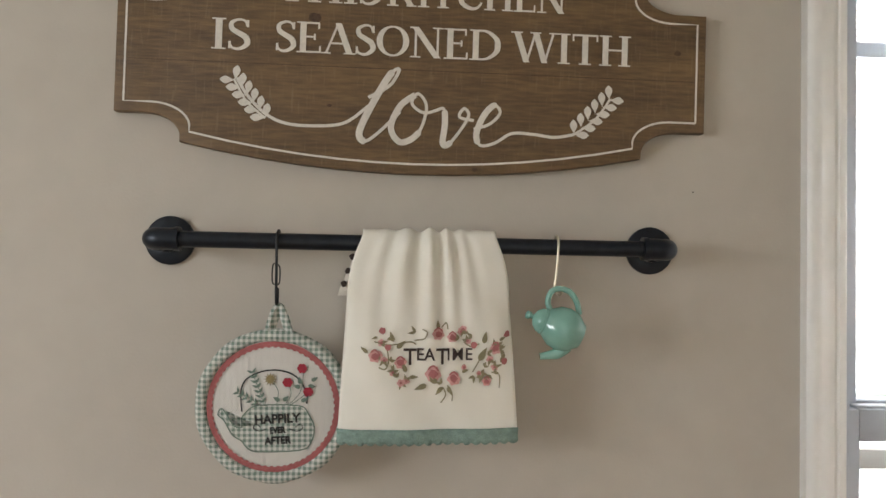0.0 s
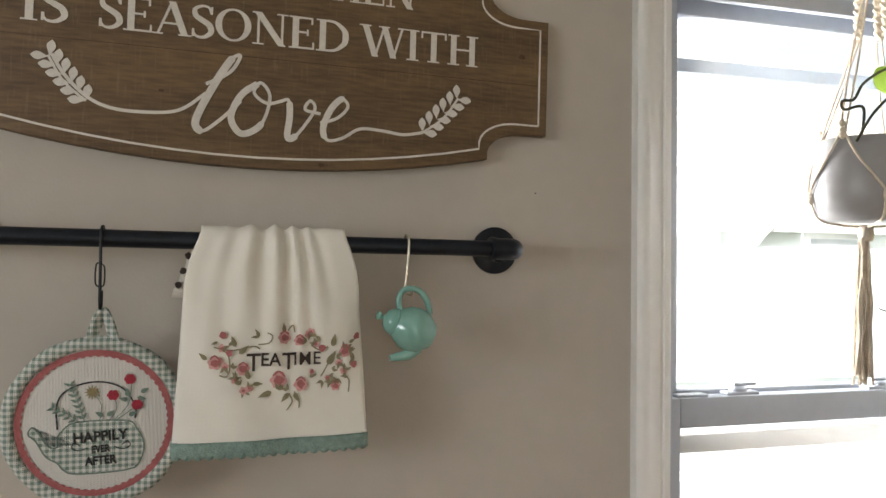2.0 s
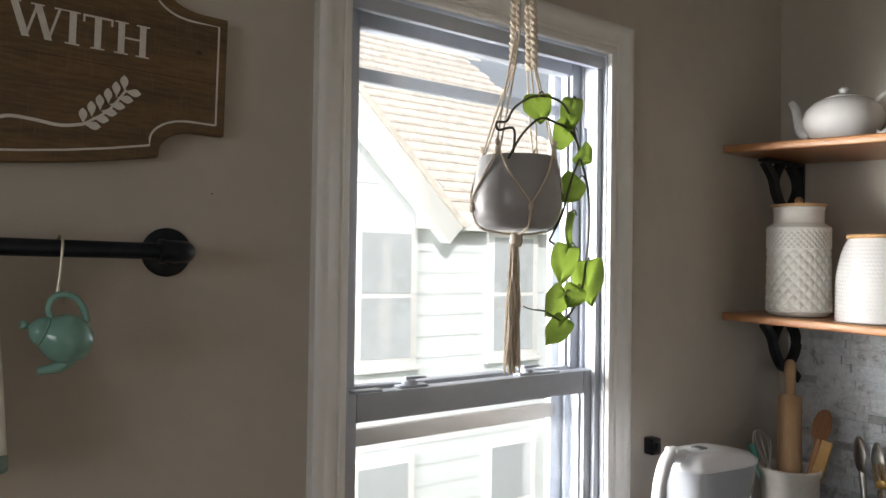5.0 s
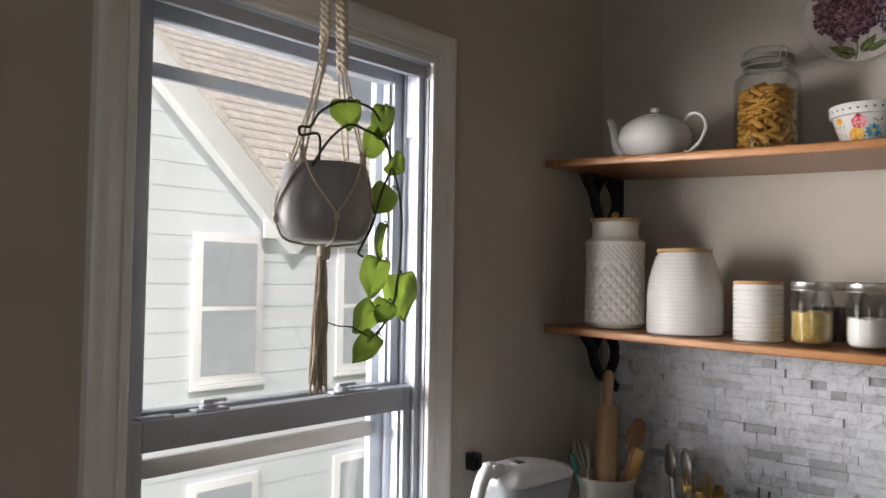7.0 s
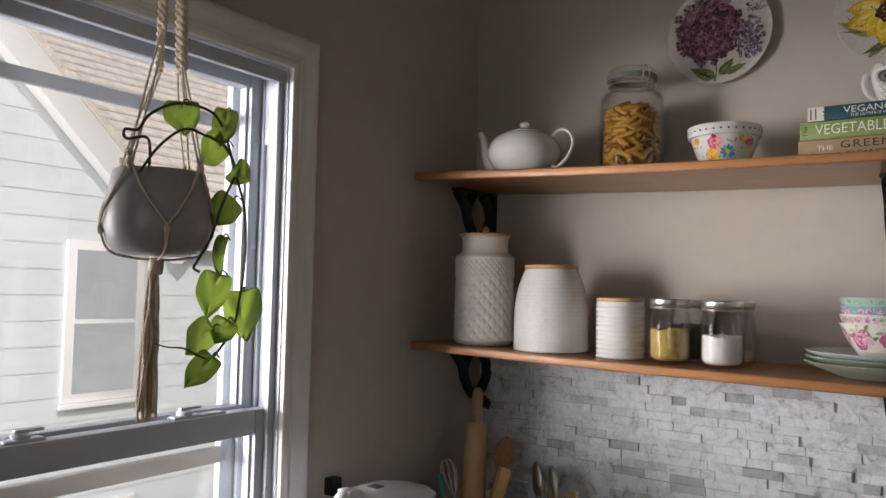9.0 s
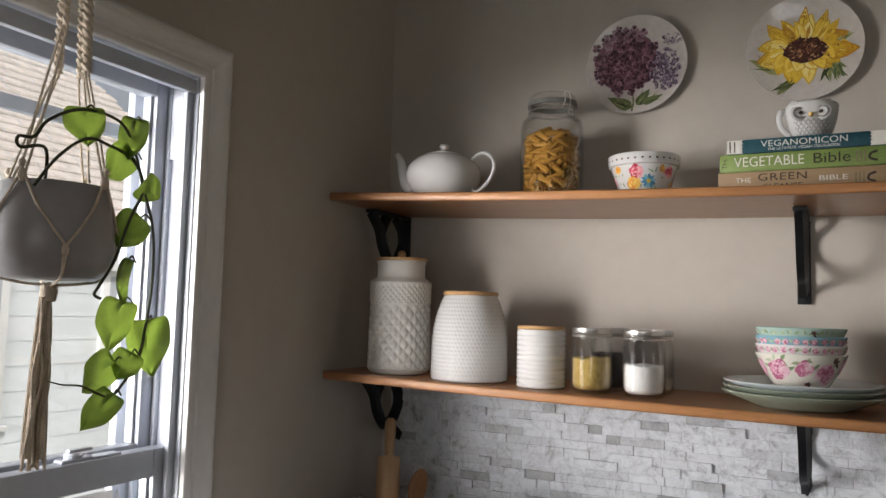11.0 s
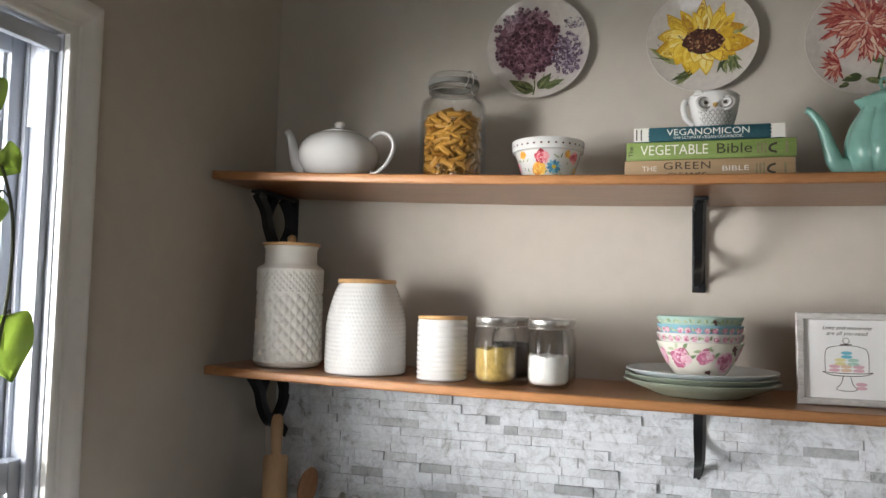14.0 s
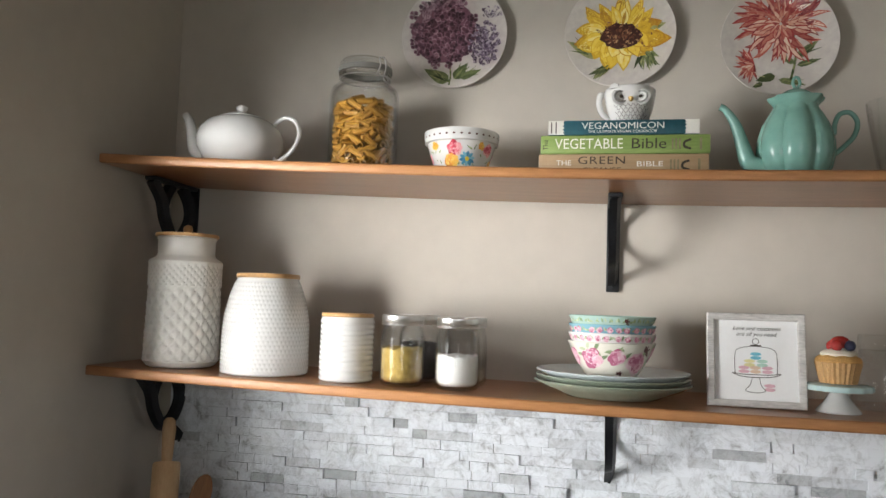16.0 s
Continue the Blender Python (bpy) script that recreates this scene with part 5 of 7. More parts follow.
def printed(polys, prof_r, material, parent, name, label=""):
    """Decoration on a turned surface: u is the way round in metres, v the height; prof_r gives the radius at a height."""
    def fn(u, v, k=0.0):
        r = prof_r(v) + 0.0006 + k
        a = math.pi + u / 0.06
        return (r * math.cos(a), r * math.sin(a), v)
    return tagged(part(name, lay(polys, fn, 1.2e-5), material, parent, label, smooth=False), kind="stuff")


# white teapot: spout towards the corner (+y), handle towards -y
tea = thing("teapot", "round white glazed ceramic teapot with its lid on", "teapot", on_upper(1.79, 0.835))
part("body", lathe([(0, 0), (0.045, 0), (0.050, 0.003), (0.070, 0.015), (0.082, 0.036), (0.0845, 0.052), (0.079, 0.071), (0.066, 0.086), (0.048, 0.095), (0.043, 0.0965), (0, 0.097)], 64), M_WHITE_CER, tea)
part("lid", lathe([(0.044, 0.0955), (0.0435, 0.098), (0.030, 0.1035), (0.012, 0.107), (0.006, 0.110), (0.0105, 0.114), (0.0115, 0.118), (0.008, 0.122), (0, 0.123)], 40), M_WHITE_CER, tea)
part("spout", tube([(0, 0.072, 0.022), (0, 0.094, 0.034), (0, 0.104, 0.062), (0, 0.112, 0.092), (0, 0.122, 0.108)], lambda t: 0.017 - 0.010 * t, 16, 6), M_WHITE_CER, tea)
part("handle", tube([(0, -0.066, 0.080), (0, -0.088, 0.096), (0, -0.112, 0.090), (0, -0.122, 0.064), (0, -0.108, 0.032), (0, -0.082, 0.012), (0, -0.070, 0.018)], 0.0041, 12, 6), M_WHITE_CER, tea)

# pasta jar with wire clip lid
jar = thing("pasta_jar", "tall clear glass clip-top jar filled with pasta tubes", "jar", on_upper(1.880, 0.615) @ Matrix.Diagonal((1, 1, 0.945, 1)))
part("glass_body", lathe([(0, 0.0), (0.062, 0.0), (0.068, 0.004), (0.0695, 0.012), (0.0695, 0.178), (0.066, 0.192), (0.054, 0.202), (0.050, 0.208), (0.050, 0.222), (0.053, 0.224), (0.053, 0.228), (0.047, 0.228), (0.046, 0.208), (0.050, 0.198), (0.062, 0.190), (0.0655, 0.178), (0.0655, 0.012), (0.062, 0.008), (0, 0.008)], 56), M_JAR, jar)
part("glass_lid", lathe([(0, 0.240), (0.046, 0.240), (0.052, 0.246), (0.052, 0.250), (0.046, 0.256), (0.030, 0.258), (0, 0.2585)], 48), M_JAR, jar)
part("rubber_seal", lathe([(0.046, 0.2285), (0.0545, 0.2285), (0.055, 0.234), (0.0545, 0.2395), (0.046, 0.2395), (0.046, 0.2285)], 40), mat("grey_rubber", (0.17, 0.165, 0.15), 0.6), jar)
part("wire_band", tube([(0.0525 * math.cos(i * math.pi / 12), 0.0525 * math.sin(i * math.pi / 12), 0.216) for i in range(25)], 0.0014, 6, 1), M_STEEL, jar)
part("wire_clip", tube([(-0.040, -0.036, 0.216), (-0.050, -0.046, 0.230), (-0.044, -0.042, 0.248), (-0.030, -0.048, 0.252), (-0.026, -0.050, 0.232), (-0.038, -0.050, 0.206), (-0.028, -0.056, 0.200), (-0.020, -0.052, 0.216)], 0.0014, 6, 5), M_STEEL, jar)
M_PASTA = mat("dry_pasta", (0.52, 0.28, 0.05), 0.4, second=(0.40, 0.20, 0.025), scale=30, bump=0.3, bump_scale=150)
rq = random.Random(11)
bm = bmesh.new()
for k in range(300):
    if k < 170:                         # the tubes that lie against the glass
        r, a, z = rq.uniform(0.050, 0.054), 2.39996 * k, 0.016 + 0.140 * (k + rq.random()) / 170
        if rq.random() < 0.33:
            r = 0.046
            d = Vector((math.cos(a) + rq.gauss(0, 0.35), math.sin(a) + rq.gauss(0, 0.35), rq.gauss(0, 0.3))).normalized()
        else:
            d = Vector((-math.sin(a), math.cos(a), rq.gauss(0, 0.55))).normalized()
    else:
        r, a, z = 0.042 * math.sqrt(rq.random()), rq.uniform(0, 6.283), 0.016 + 0.150 * rq.random()
        d = Vector((rq.gauss(0, 1), rq.gauss(0, 1), rq.gauss(0, 0.5))).normalized()
    c = Vector((r * math.cos(a), r * math.sin(a), z))
    h = 0.0155
    up = d.orthogonal().normalized()
    sd = d.cross(up)
    rings = []
    for rad, s in ((0.0068, -1), (0.0068, 1), (0.0052, 1), (0.0052, -1)):
        rings.append([bm.verts.new(c + d * h * s + (up * math.cos(j * math.pi / 4) + sd * math.sin(j * math.pi / 4)) * rad) for j in range(8)])
    for p, q in zip(rings, rings[1:] + rings[:1]):
        for j in range(8):
            bm.faces.new((p[j], p[(j + 1) % 8], q[(j + 1) % 8], q[j]))
bmesh.ops.recalc_face_normals(bm, faces=bm.faces[:])
ps = part("dry_pasta", bm, M_PASTA, smooth=False)
ps.matrix_world = on_upper(1.880, 0.615) @ Matrix.Diagonal((1, 1, 0.945, 1))
tagged(ps, "golden rigatoni tubes heaped inside the glass jar", "pasta", "", "stuff")

def curled(cx, cy, ang, length, width, curl):
    """A narrow petal that bends along its length."""
    L_, R_ = [], []
    x, y, a, n = cx, cy, radians(ang), 6
    for i in range(n + 1):
        t = i / n
        w = width / 2 * math.sin(math.pi * min(0.98, 0.10 + 0.88 * t) ** 0.9)
        L_.append((x - math.sin(a) * w, y + math.cos(a) * w))
        R_.append((x + math.sin(a) * w, y - math.cos(a) * w))
        x, y, a = x + math.cos(a) * length / n, y + math.sin(a) * length / n, a + radians(curl) / n
    return L_ + R_[::-1]


# flowered bowl with dotted rim
M_P_RED = mat("red_print", (0.55, 0.06, 0.08), 0.3, vary=0.3, scale=150)
M_P_PINK = mat("pink_print", (0.70, 0.24, 0.33), 0.3, vary=0.3, scale=150)
M_P_BLUE = mat("blue_print", (0.08, 0.28, 0.42), 0.3, vary=0.3, scale=150)
M_P_ORANGE = mat("orange_print", (0.75, 0.35, 0.07), 0.3, vary=0.3, scale=150)
M_P_GREEN = mat("green_print", (0.17, 0.28, 0.09), 0.3, vary=0.4, scale=150)
M_P_YELLOW = mat("yellow_print", (0.78, 0.55, 0.05), 0.3, vary=0.3, scale=100)
M_P_DARK = mat("dark_brown_print", (0.10, 0.035, 0.03), 0.4, vary=0.3, scale=150)
bowl = thing("mixing_bowl", "small white bowl with flower print and dotted rim", "bowl", on_upper(1.858, 0.409) @ Matrix.Diagonal((1, 1, 0.93, 1)))
part("body", lathe([(0, 0.0), (0.040, 0.0), (0.043, 0.004), (0.056, 0.040), (0.066, 0.072), (0.071, 0.074), (0.073, 0.094), (0.0715, 0.097), (0.069, 0.094), (0.062, 0.070), (0.050, 0.035), (0.036, 0.010), (0, 0.008)], 56), M_WHITE_CER, bowl)
br = lambda v: 0.0430 + (v - 0.004) * 0.3385 if v < 0.072 else 0.0712 + (v - 0.074) * 0.1
rb = random.Random(3)


def bloom(x, z, r, n=7, w=0.8):
    return [petal(x, z, i * 360 / n + 10, r, r * w, point=1.3) for i in range(n)]


printed([blob(-0.19 + 0.0118 * i, 0.084, 0.0021, 8, 0) for i in range(33)], br, M_P_DARK, bowl, "rim_dots", "dark dots round the rim")
M_PR_RED = petal_paint("rose_print", ((0.36, 0.02, 0.05), (0.60, 0.07, 0.11), (0.74, 0.27, 0.32), (0.78, 0.50, 0.48)))
M_PR_BLUE = petal_paint("daisy_print", ((0.04, 0.16, 0.28), (0.08, 0.30, 0.44), (0.28, 0.52, 0.62)))
M_PR_WARM = petal_paint("marigold_print", ((0.62, 0.20, 0.03), (0.78, 0.40, 0.05), (0.82, 0.60, 0.16)))
M_PR_LEAF = petal_paint("sprig_print", ((0.05, 0.09, 0.03), (0.15, 0.22, 0.08), (0.34, 0.40, 0.20)))
br_up = lambda v: br(v) + 0.0003


def rose(x, z, r, rnd):
    out = []
    for q, n in ((1.0, 9), (0.75, 8), (0.5, 6), (0.28, 4)):
        out += [petal(x + rnd.uniform(-0.1, 0.1) * r, z + rnd.uniform(-0.1, 0.1) * r, i * 360 / n + rnd.uniform(-14, 14), r * q * rnd.uniform(0.85, 1.1), r * q * 0.85, 6, 1.6) for i in range(n)]
    return out


def printed_soft(polys, prof_r, material, parent, name, label=""):
    """Overlapping petals on the round side, each a hair above the last."""
    n = len(polys)
    bm = bmesh.new()
    for k, pl in enumerate(polys):
        cu, cv = sum(p[0] for p in pl) / len(pl), sum(p[1] for p in pl) / len(pl)
        rad = prof_r(cv) + 0.0006
        vs = []
        for u, v in pl + [(cu, cv)]:
            a = math.pi + u / rad
            rr_ = prof_r(v) + 0.0006 + 4e-6 * k
            vs.append(bm.verts.new((rr_ * math.cos(a), rr_ * math.sin(a) * 1.0, v)))
        for i in range(len(pl)):
            bm.faces.new((vs[i], vs[(i + 1) % len(pl)], vs[-1]))
    bmesh.ops.recalc_face_normals(bm, faces=bm.faces[:])
    return tagged(part(name, bm, material, parent, label, smooth=False), kind="stuff")


printed_soft([curled(rb.uniform(-0.085, 0.085), rb.uniform(0.010, 0.058), rb.uniform(20, 160), rb.uniform(0.006, 0.013), 0.0026, rb.uniform(-60, 60)) for i in range(44)], br, M_PR_LEAF, bowl, "leaf_print", "green printed sprigs")
printed_soft([p for x, z, r in ((-0.002, 0.055, 0.0155), (-0.072, 0.040, 0.013), (0.068, 0.056, 0.013), (0.100, 0.040, 0.014)) for p in rose(x, z, r, rb)], br_up, M_PR_RED, bowl, "rose_print", "red and pink printed roses")
printed_soft([p for x, z, r in ((0.021, 0.036, 0.0155), (-0.090, 0.030, 0.012)) for p in bloom(x, z, r, 10, 0.42)], lambda v: br(v) + 0.0006, M_PR_BLUE, bowl, "daisy_print", "blue printed daisies")
printed_soft([p for x, z, r in ((-0.010, 0.033, 0.0145), (0.052, 0.062, 0.008), (-0.046, 0.062, 0.009), (0.080, 0.030, 0.010)) for p in rose(x, z, r, rb)], lambda v: br(v) + 0.0007, M_PR_WARM, bowl, "marigold_print", "orange printed flowers")
printed_soft([blob(0.021, 0.036, 0.0044, 8), blob(-0.090, 0.030, 0.0035, 8)], lambda v: br(v) + 0.0012, M_P_YELLOW, bowl, "flower_heart")

# books
M_PAGES = mat("book_pages", (0.70, 0.66, 0.56), 0.9, vary=0.12, scale=30, stretch=(1, 1, 40))
M_TEALBOOK = mat("teal_book_cover", (0.010, 0.070, 0.092), 0.4, vary=0.2, scale=20)
M_GREENBOOK = mat("green_book_cover", (0.14, 0.22, 0.045), 0.45, second=(0.25, 0.33, 0.10), scale=8, stretch=(1, 1, 30))
M_TANBOOK = mat("tan_book_cover", (0.40, 0.28, 0.16), 0.55, second=(0.32, 0.21, 0.115), scale=8, stretch=(1, 0.5, 40))
M_PRINTW = mat("white_print", (0.78, 0.76, 0.70), 0.5, vary=0.05, scale=60)
M_PRINTB = mat("dark_print", (0.035, 0.025, 0.015), 0.5, vary=0.1, scale=60)


def book(name, label, y0, y1, z, h, depth, cover, tilt=0.0):
    """Lying flat with its spine towards -x; y0 < y1."""
    w = y1 - y0
    root = thing(name, label, "book", pose(1.762, along((y0 + y1) / 2), z, 0, 0, tilt), "stack of books")
    c = box(0.0, depth, -w / 2, w / 2, 0, 0.0022, 0.0008)
    box(0.0, depth, -w / 2, w / 2, h - 0.0022, h, 0.0008, bm=c)
    box(-0.001, 0.0028, -w / 2, w / 2, 0.0004, h - 0.0004, 0.0012, bm=c)
    part("cover", c, cover, root)
    part("pages", box(0.003, depth - 0.004, -w / 2 + 0.003, w / 2 - 0.003, 0.0024, h - 0.0024), M_PAGES, root, smooth=False)
    return root


def spine_text(root, body, ymid, zmid, size, width, material, spacing=1.0):
    p = letters(body, size, spacing=spacing)
    us = [a for pl in p for a, _ in pl]
    p = shift(p, -(max(us) + min(us)) / 2, 0)
    part("lettering", lay(shift(p, ymid, zmid, 0, width / (max(us) - min(us))), lambda u, v: (-0.0016, -u, v)), material, root, "printed spine title", smooth=False)


ZB = top_upper(0.1) + 0.0022
b1 = book("book", "thick tan-spined book lying flat at the bottom of the stack", -0.034, 0.254, ZB, 0.036, 0.215, M_TANBOOK)
b2_ = book("book", "green-spined vegetable cookbook lying flat in the stack", -0.036, 0.251, ZB + 0.0365, 0.033, 0.215, M_GREENBOOK)
b3 = book("book", "teal-spined vegan cookbook lying flat on top of the stack", -0.018, 0.238, ZB + 0.070, 0.026, 0.200, M_TEALBOOK)
spine_text(b1, "THE", -0.100, 0.016, 0.013, 0.026, M_PRINTW)
spine_text(b1, "GREEN", -0.035, 0.0185, 0.019, 0.080, M_PRINTB, 1.1)
spine_text(b1, "BIBLE", 0.047, 0.014, 0.013, 0.044, M_PRINTW)
spine_text(b1, "CLEANSE", -0.035, 0.004, 0.012, 0.066, M_PRINTB)
spine_text(b2_, "VEGETABLE", -0.060, 0.009, 0.026, 0.117, M_PRINTW)
spine_text(b2_, "Bible", 0.0425, 0.009, 0.026, 0.058, M_PRINTB)
part("lettering", lay(shift(letters("The", 0.012), -0.131, 0.016, 90), lambda u, v: (-0.0016, -u, v)), M_PRINTB, b2_, smooth=False)
spine_text(b3, "VEGANOMICON", 0.000, 0.0105, 0.0165, 0.140, M_PRINTW)
spine_text(b3, "THE ULTIMATE VEGAN COOKBOOK", 0.000, 0.0035, 0.0070, 0.118, M_PRINTW)
for s, w in ((-1, 0.028), (1, 0.024)):
    e = [(s * 0.128, 0.0005), (s * 0.128, 0.0255)]
    zz = [(s * (0.128 - w + 0.003 * (i % 2)), 0.0255 - 0.025 * i / 8) for i in range(9)]
    part("spine_panel", lay([e + zz], lambda u, v: (-0.0014, -u, v)), M_PRINTW, b3, "white printed spine end", smooth=False)
for k in range(2):
    part("spine_bar", lay([[(-0.1235 + k * 0.008, 0.003), (-0.1215 + k * 0.008, 0.003), (-0.1215 + k * 0.008, 0.023), (-0.1235 + k * 0.008, 0.023)]], lambda u, v: (-0.0018, -u, v)), M_PRINTB, b3, smooth=False)
for bk, cx in ((b1, 0.106), (b2_, 0.106)):
    part("emblem", lay(stroke([(cx + 0.006, 0.024), (cx - 0.004, 0.020), (cx - 0.005, 0.012), (cx + 0.006, 0.008)], 0.004), lambda u, v: (-0.0016, -u, v)), M_PRINTB, bk, smooth=False)
    for k in range(3):
        x = cx - 0.026 + k * 0.006
        part("spine_bar", lay([[(x, 0.007), (x + 0.003, 0.007), (x + 0.003, 0.026), (x, 0.026)]], lambda u, v: (-0.0016, -u, v)), M_OLIVE, bk, smooth=False)
    part("spine_bar", lay([[(cx + 0.020, 0.006), (cx + 0.024, 0.006), (cx + 0.024, 0.027), (cx + 0.020, 0.027)]], lambda u, v: (-0.0016, -u, v)), M_OLIVE, bk, smooth=False)

# owl cup
owl = thing("owl_mug", "white ceramic owl-shaped mug standing on the books", "mug", pose(1.806, along(0.097), ZB + 0.0965) @ Matrix.Diagonal((1.08, 1.08, 0.89, 1)))


def owl_r(a, r, z):
    d = math.cos(a - math.pi)
    return r * (1 + 0.05 * math.cos(2 * a))


part("body", lathe([(0, 0), (0.027, 0), (0.031, 0.004), (0.039, 0.030), (0.0435, 0.058), (0.044, 0.068), (0.0425, 0.070), (0.041, 0.067), (0.036, 0.030), (0.028, 0.006), (0, 0.005)], 40, owl_r), M_WHITE_CER, owl)
for s in (-1, 1):
    part("ear", prism([(-0.010, 0), (0.008, 0), (0.004, 0.008), (-0.002, 0.011), (-0.008, 0.007)], 0.006, 0.0015), M_WHITE_CER, owl).matrix_local = pose(-0.034, s * 0.026, 0.064, 0, 0, 70 * s)
    ey = part("eye", lathe([(0, 0.0035), (0.003, 0.0045), (0.004, 0.003), (0.0085, 0.003), (0.0105, 0.002), (0.011, 0)], 20), M_WHITE_CER, owl)
    eye_m = pose(-0.0385, s * 0.0175, 0.0455, 0, -90, 0) @ pose(0, 0, 0, s * 22, 0, 0) @ Matrix.Scale(1.42, 4)
    ey.matrix_local = eye_m
    part("eye_ring", tube([(0.0075 * math.cos(i * math.pi / 8), 0.0075 * math.sin(i * math.pi / 8), 0.0034) for i in range(17)], 0.0013, 6, 1), mat("grey_glaze", (0.22, 0.22, 0.21), 0.4), owl).matrix_local = eye_m
    part("pupil", ball((0, 0, 0.0036), 0.0028, 10), M_PRINTB, owl).matrix_local = eye_m
bk_ = part("beak", lathe([(0, 0), (0.0045, 0.003), (0.003, 0.009), (0, 0.012)], 10), mat("gold_glaze", (0.60, 0.40, 0.15), 0.3, metal=0.8), owl)
bk_.matrix_local = pose(-0.044, 0, 0.046, 0, 190, 0)
fe = []
for j in range(5):
    for i in range(-3, 4):
        x = (i + 0.5 * (j % 2)) * 0.0078
        fe += stroke([(x - 0.0036, 0.032 - j * 0.0065), (x, 0.0268 - j * 0.0065), (x + 0.0036, 0.032 - j * 0.0065)], 0.0011, 3)
printed([[(u * 1.45, v) for u, v in pl] for pl in fe], lambda v: 0.0320 + 0.27 * v * 0.95 + 0.0022, mat("feather_line", (0.20, 0.19, 0.18), 0.5), owl, "feathers", "grey scalloped feather lines")
part("handle", tube([(0.000, 0.040, 0.060), (-0.004, 0.047, 0.063), (-0.006, 0.050, 0.046), (-0.004, 0.046, 0.026), (0.000, 0.034, 0.012)], 0.0052, 10, 6), M_WHITE_CER, owl)

# aqua teapot, lobed, spout towards +y
aq = thing("teapot", "tall aqua ceramic teapot with lobed sides and ruffled rim", "teapot", on_upper(1.80, -0.178))
lob = lambda a, r, z: r * (1 + 0.14 * abs(math.sin(a * 3.5 + 0.5)) ** 0.6 - 0.09)
part("body", lathe([(0, 0), (0.042, 0), (0.045, 0.004), (0.056, 0.022), (0.0615, 0.046), (0.0605, 0.070), (0.053, 0.095), (0.043, 0.113), (0.036, 0.124), (0.035, 0.130), (0, 0.131)], 96, lob), M_AQUA, aq)
ruf = lambda a, r, z: r * (1 + (0.05 * math.cos(a * 8) if r > 0.038 else 0))
part("ruffled_rim", lathe([(0.034, 0.122), (0.037, 0.130), (0.043, 0.138), (0.0445, 0.142), (0.042, 0.1425), (0.035, 0.138), (0.030, 0.136)], 80, ruf), M_AQUA, aq)
part("lid", lathe([(0.034, 0.137), (0.030, 0.146), (0.018, 0.155), (0.006, 0.159), (0.004, 0.162), (0, 0.162)], 40), M_AQUA, aq)
part("knob", tube([(0, -0.002, 0.160), (0, -0.0065, 0.168), (0, -0.004, 0.178), (0, 0.002, 0.179), (0, 0.005, 0.170), (0, 0.001, 0.160)], 0.0028, 8, 5), M_AQUA, aq)
part("spout", tube([(0, 0.046, 0.020), (0, 0.074, 0.030), (0, 0.086, 0.060), (0, 0.098, 0.098), (0, 0.114, 0.124), (0, 0.124, 0.130)], lambda t: 0.0185 - 0.0125 * min(1, t * 1.25), 16, 6), M_AQUA, aq)
part("handle", tube([(0, -0.052, 0.088), (0, -0.060, 0.080), (0, -0.062, 0.098), (0, -0.070, 0.114), (0, -0.086, 0.116), (0, -0.097, 0.100), (0, -0.092, 0.076), (0, -0.074, 0.056), (0, -0.060, 0.044)], 0.0042, 10, 6), M_AQUA, aq)
vase = thing("glass_vase", "tall clear glass vase standing on the shelf", "vase", on_upper(1.82, -0.352))
part("glass_body", lathe([(0, 0), (0.034, 0), (0.036, 0.003), (0.044, 0.050), (0.054, 0.110), (0.057, 0.138), (0.0555, 0.138), (0.052, 0.110), (0.041, 0.050), (0.033, 0.010), (0, 0.008)], 48), M_JAR, vase)


# ---- things on the lower shelf ----
def quilt(a, r, z):
    if not (0.012 < z < 0.200):
        return r
    if z < 0.150:
        n, p = 18, 0.0265
        amp = 0.0050
    elif z > 0.156:
        n, p = 34, 0.0135
        amp = 0.0028
    else:
        return r
    u, v = a * n / (2 * math.pi), z / p
    d = abs(((u + v) % 1) - 0.5), abs(((u - v) % 1) - 0.5)
    k = min(1, min(0.5 - d[0], 0.5 - d[1]) / 0.32)
    return r - amp * (1 - k)


c1 = thing("canister", "tall off-white ceramic canister with quilted relief and wooden lid", "canister", on_lower(1.802, 0.943))
prof = [(0, 0), (0.058, 0), (0.065, 0.003), (0.070, 0.010)] + [(0.0725 - 0.004 * ((0.012 + 0.0035 * i) / 0.2), 0.012 + 0.0035 * i) for i in range(40)] + [(0.0675, 0.152), (0.068, 0.155)] + [(0.0705, 0.157 + 0.0027 * i) for i in range(17)] + [(0.0705, 0.204), (0.067, 0.208), (0.058, 0.213), (0.0545, 0.218), (0.0545, 0.246), (0.057, 0.250), (0.056, 0.253), (0, 0.253)]
part("body", lathe(prof, 192, quilt), M_MATTE_CER, c1)
part("lid", lathe([(0, 0.2535), (0.060, 0.2535), (0.061, 0.256), (0.060, 0.2595), (0.020, 0.261), (0, 0.261)], 48), M_BAMBOO, c1, "wooden lid")
part("knob", ball((0, 0, 0.269), 0.0095, 16), M_BAMBOO, c1)
c2 = thing("canister", "white ceramic canister with hobnail relief and bamboo lid", "canister", on_lower(1.800, 0.7665) @ Matrix.Diagonal((0.885, 0.885, 1.01, 1)))


def hob(a, r, z):
    if z < 0.006 or z > 0.170:
        return r
    j = int(z / 0.0082)
    u = (a * 63 / (2 * math.pi) + 0.5 * (j % 2)) % 1 - 0.5
    v = (z / 0.0082) % 1 - 0.5
    return r + 0.0010 * max(0.0, 1 - 5.0 * (u * u + v * v))


def belly(z):
    t = z / 0.176
    return 0.0935 - 0.003 * t - 0.0235 * max(0, (t - 0.48) / 0.52) ** 1.8


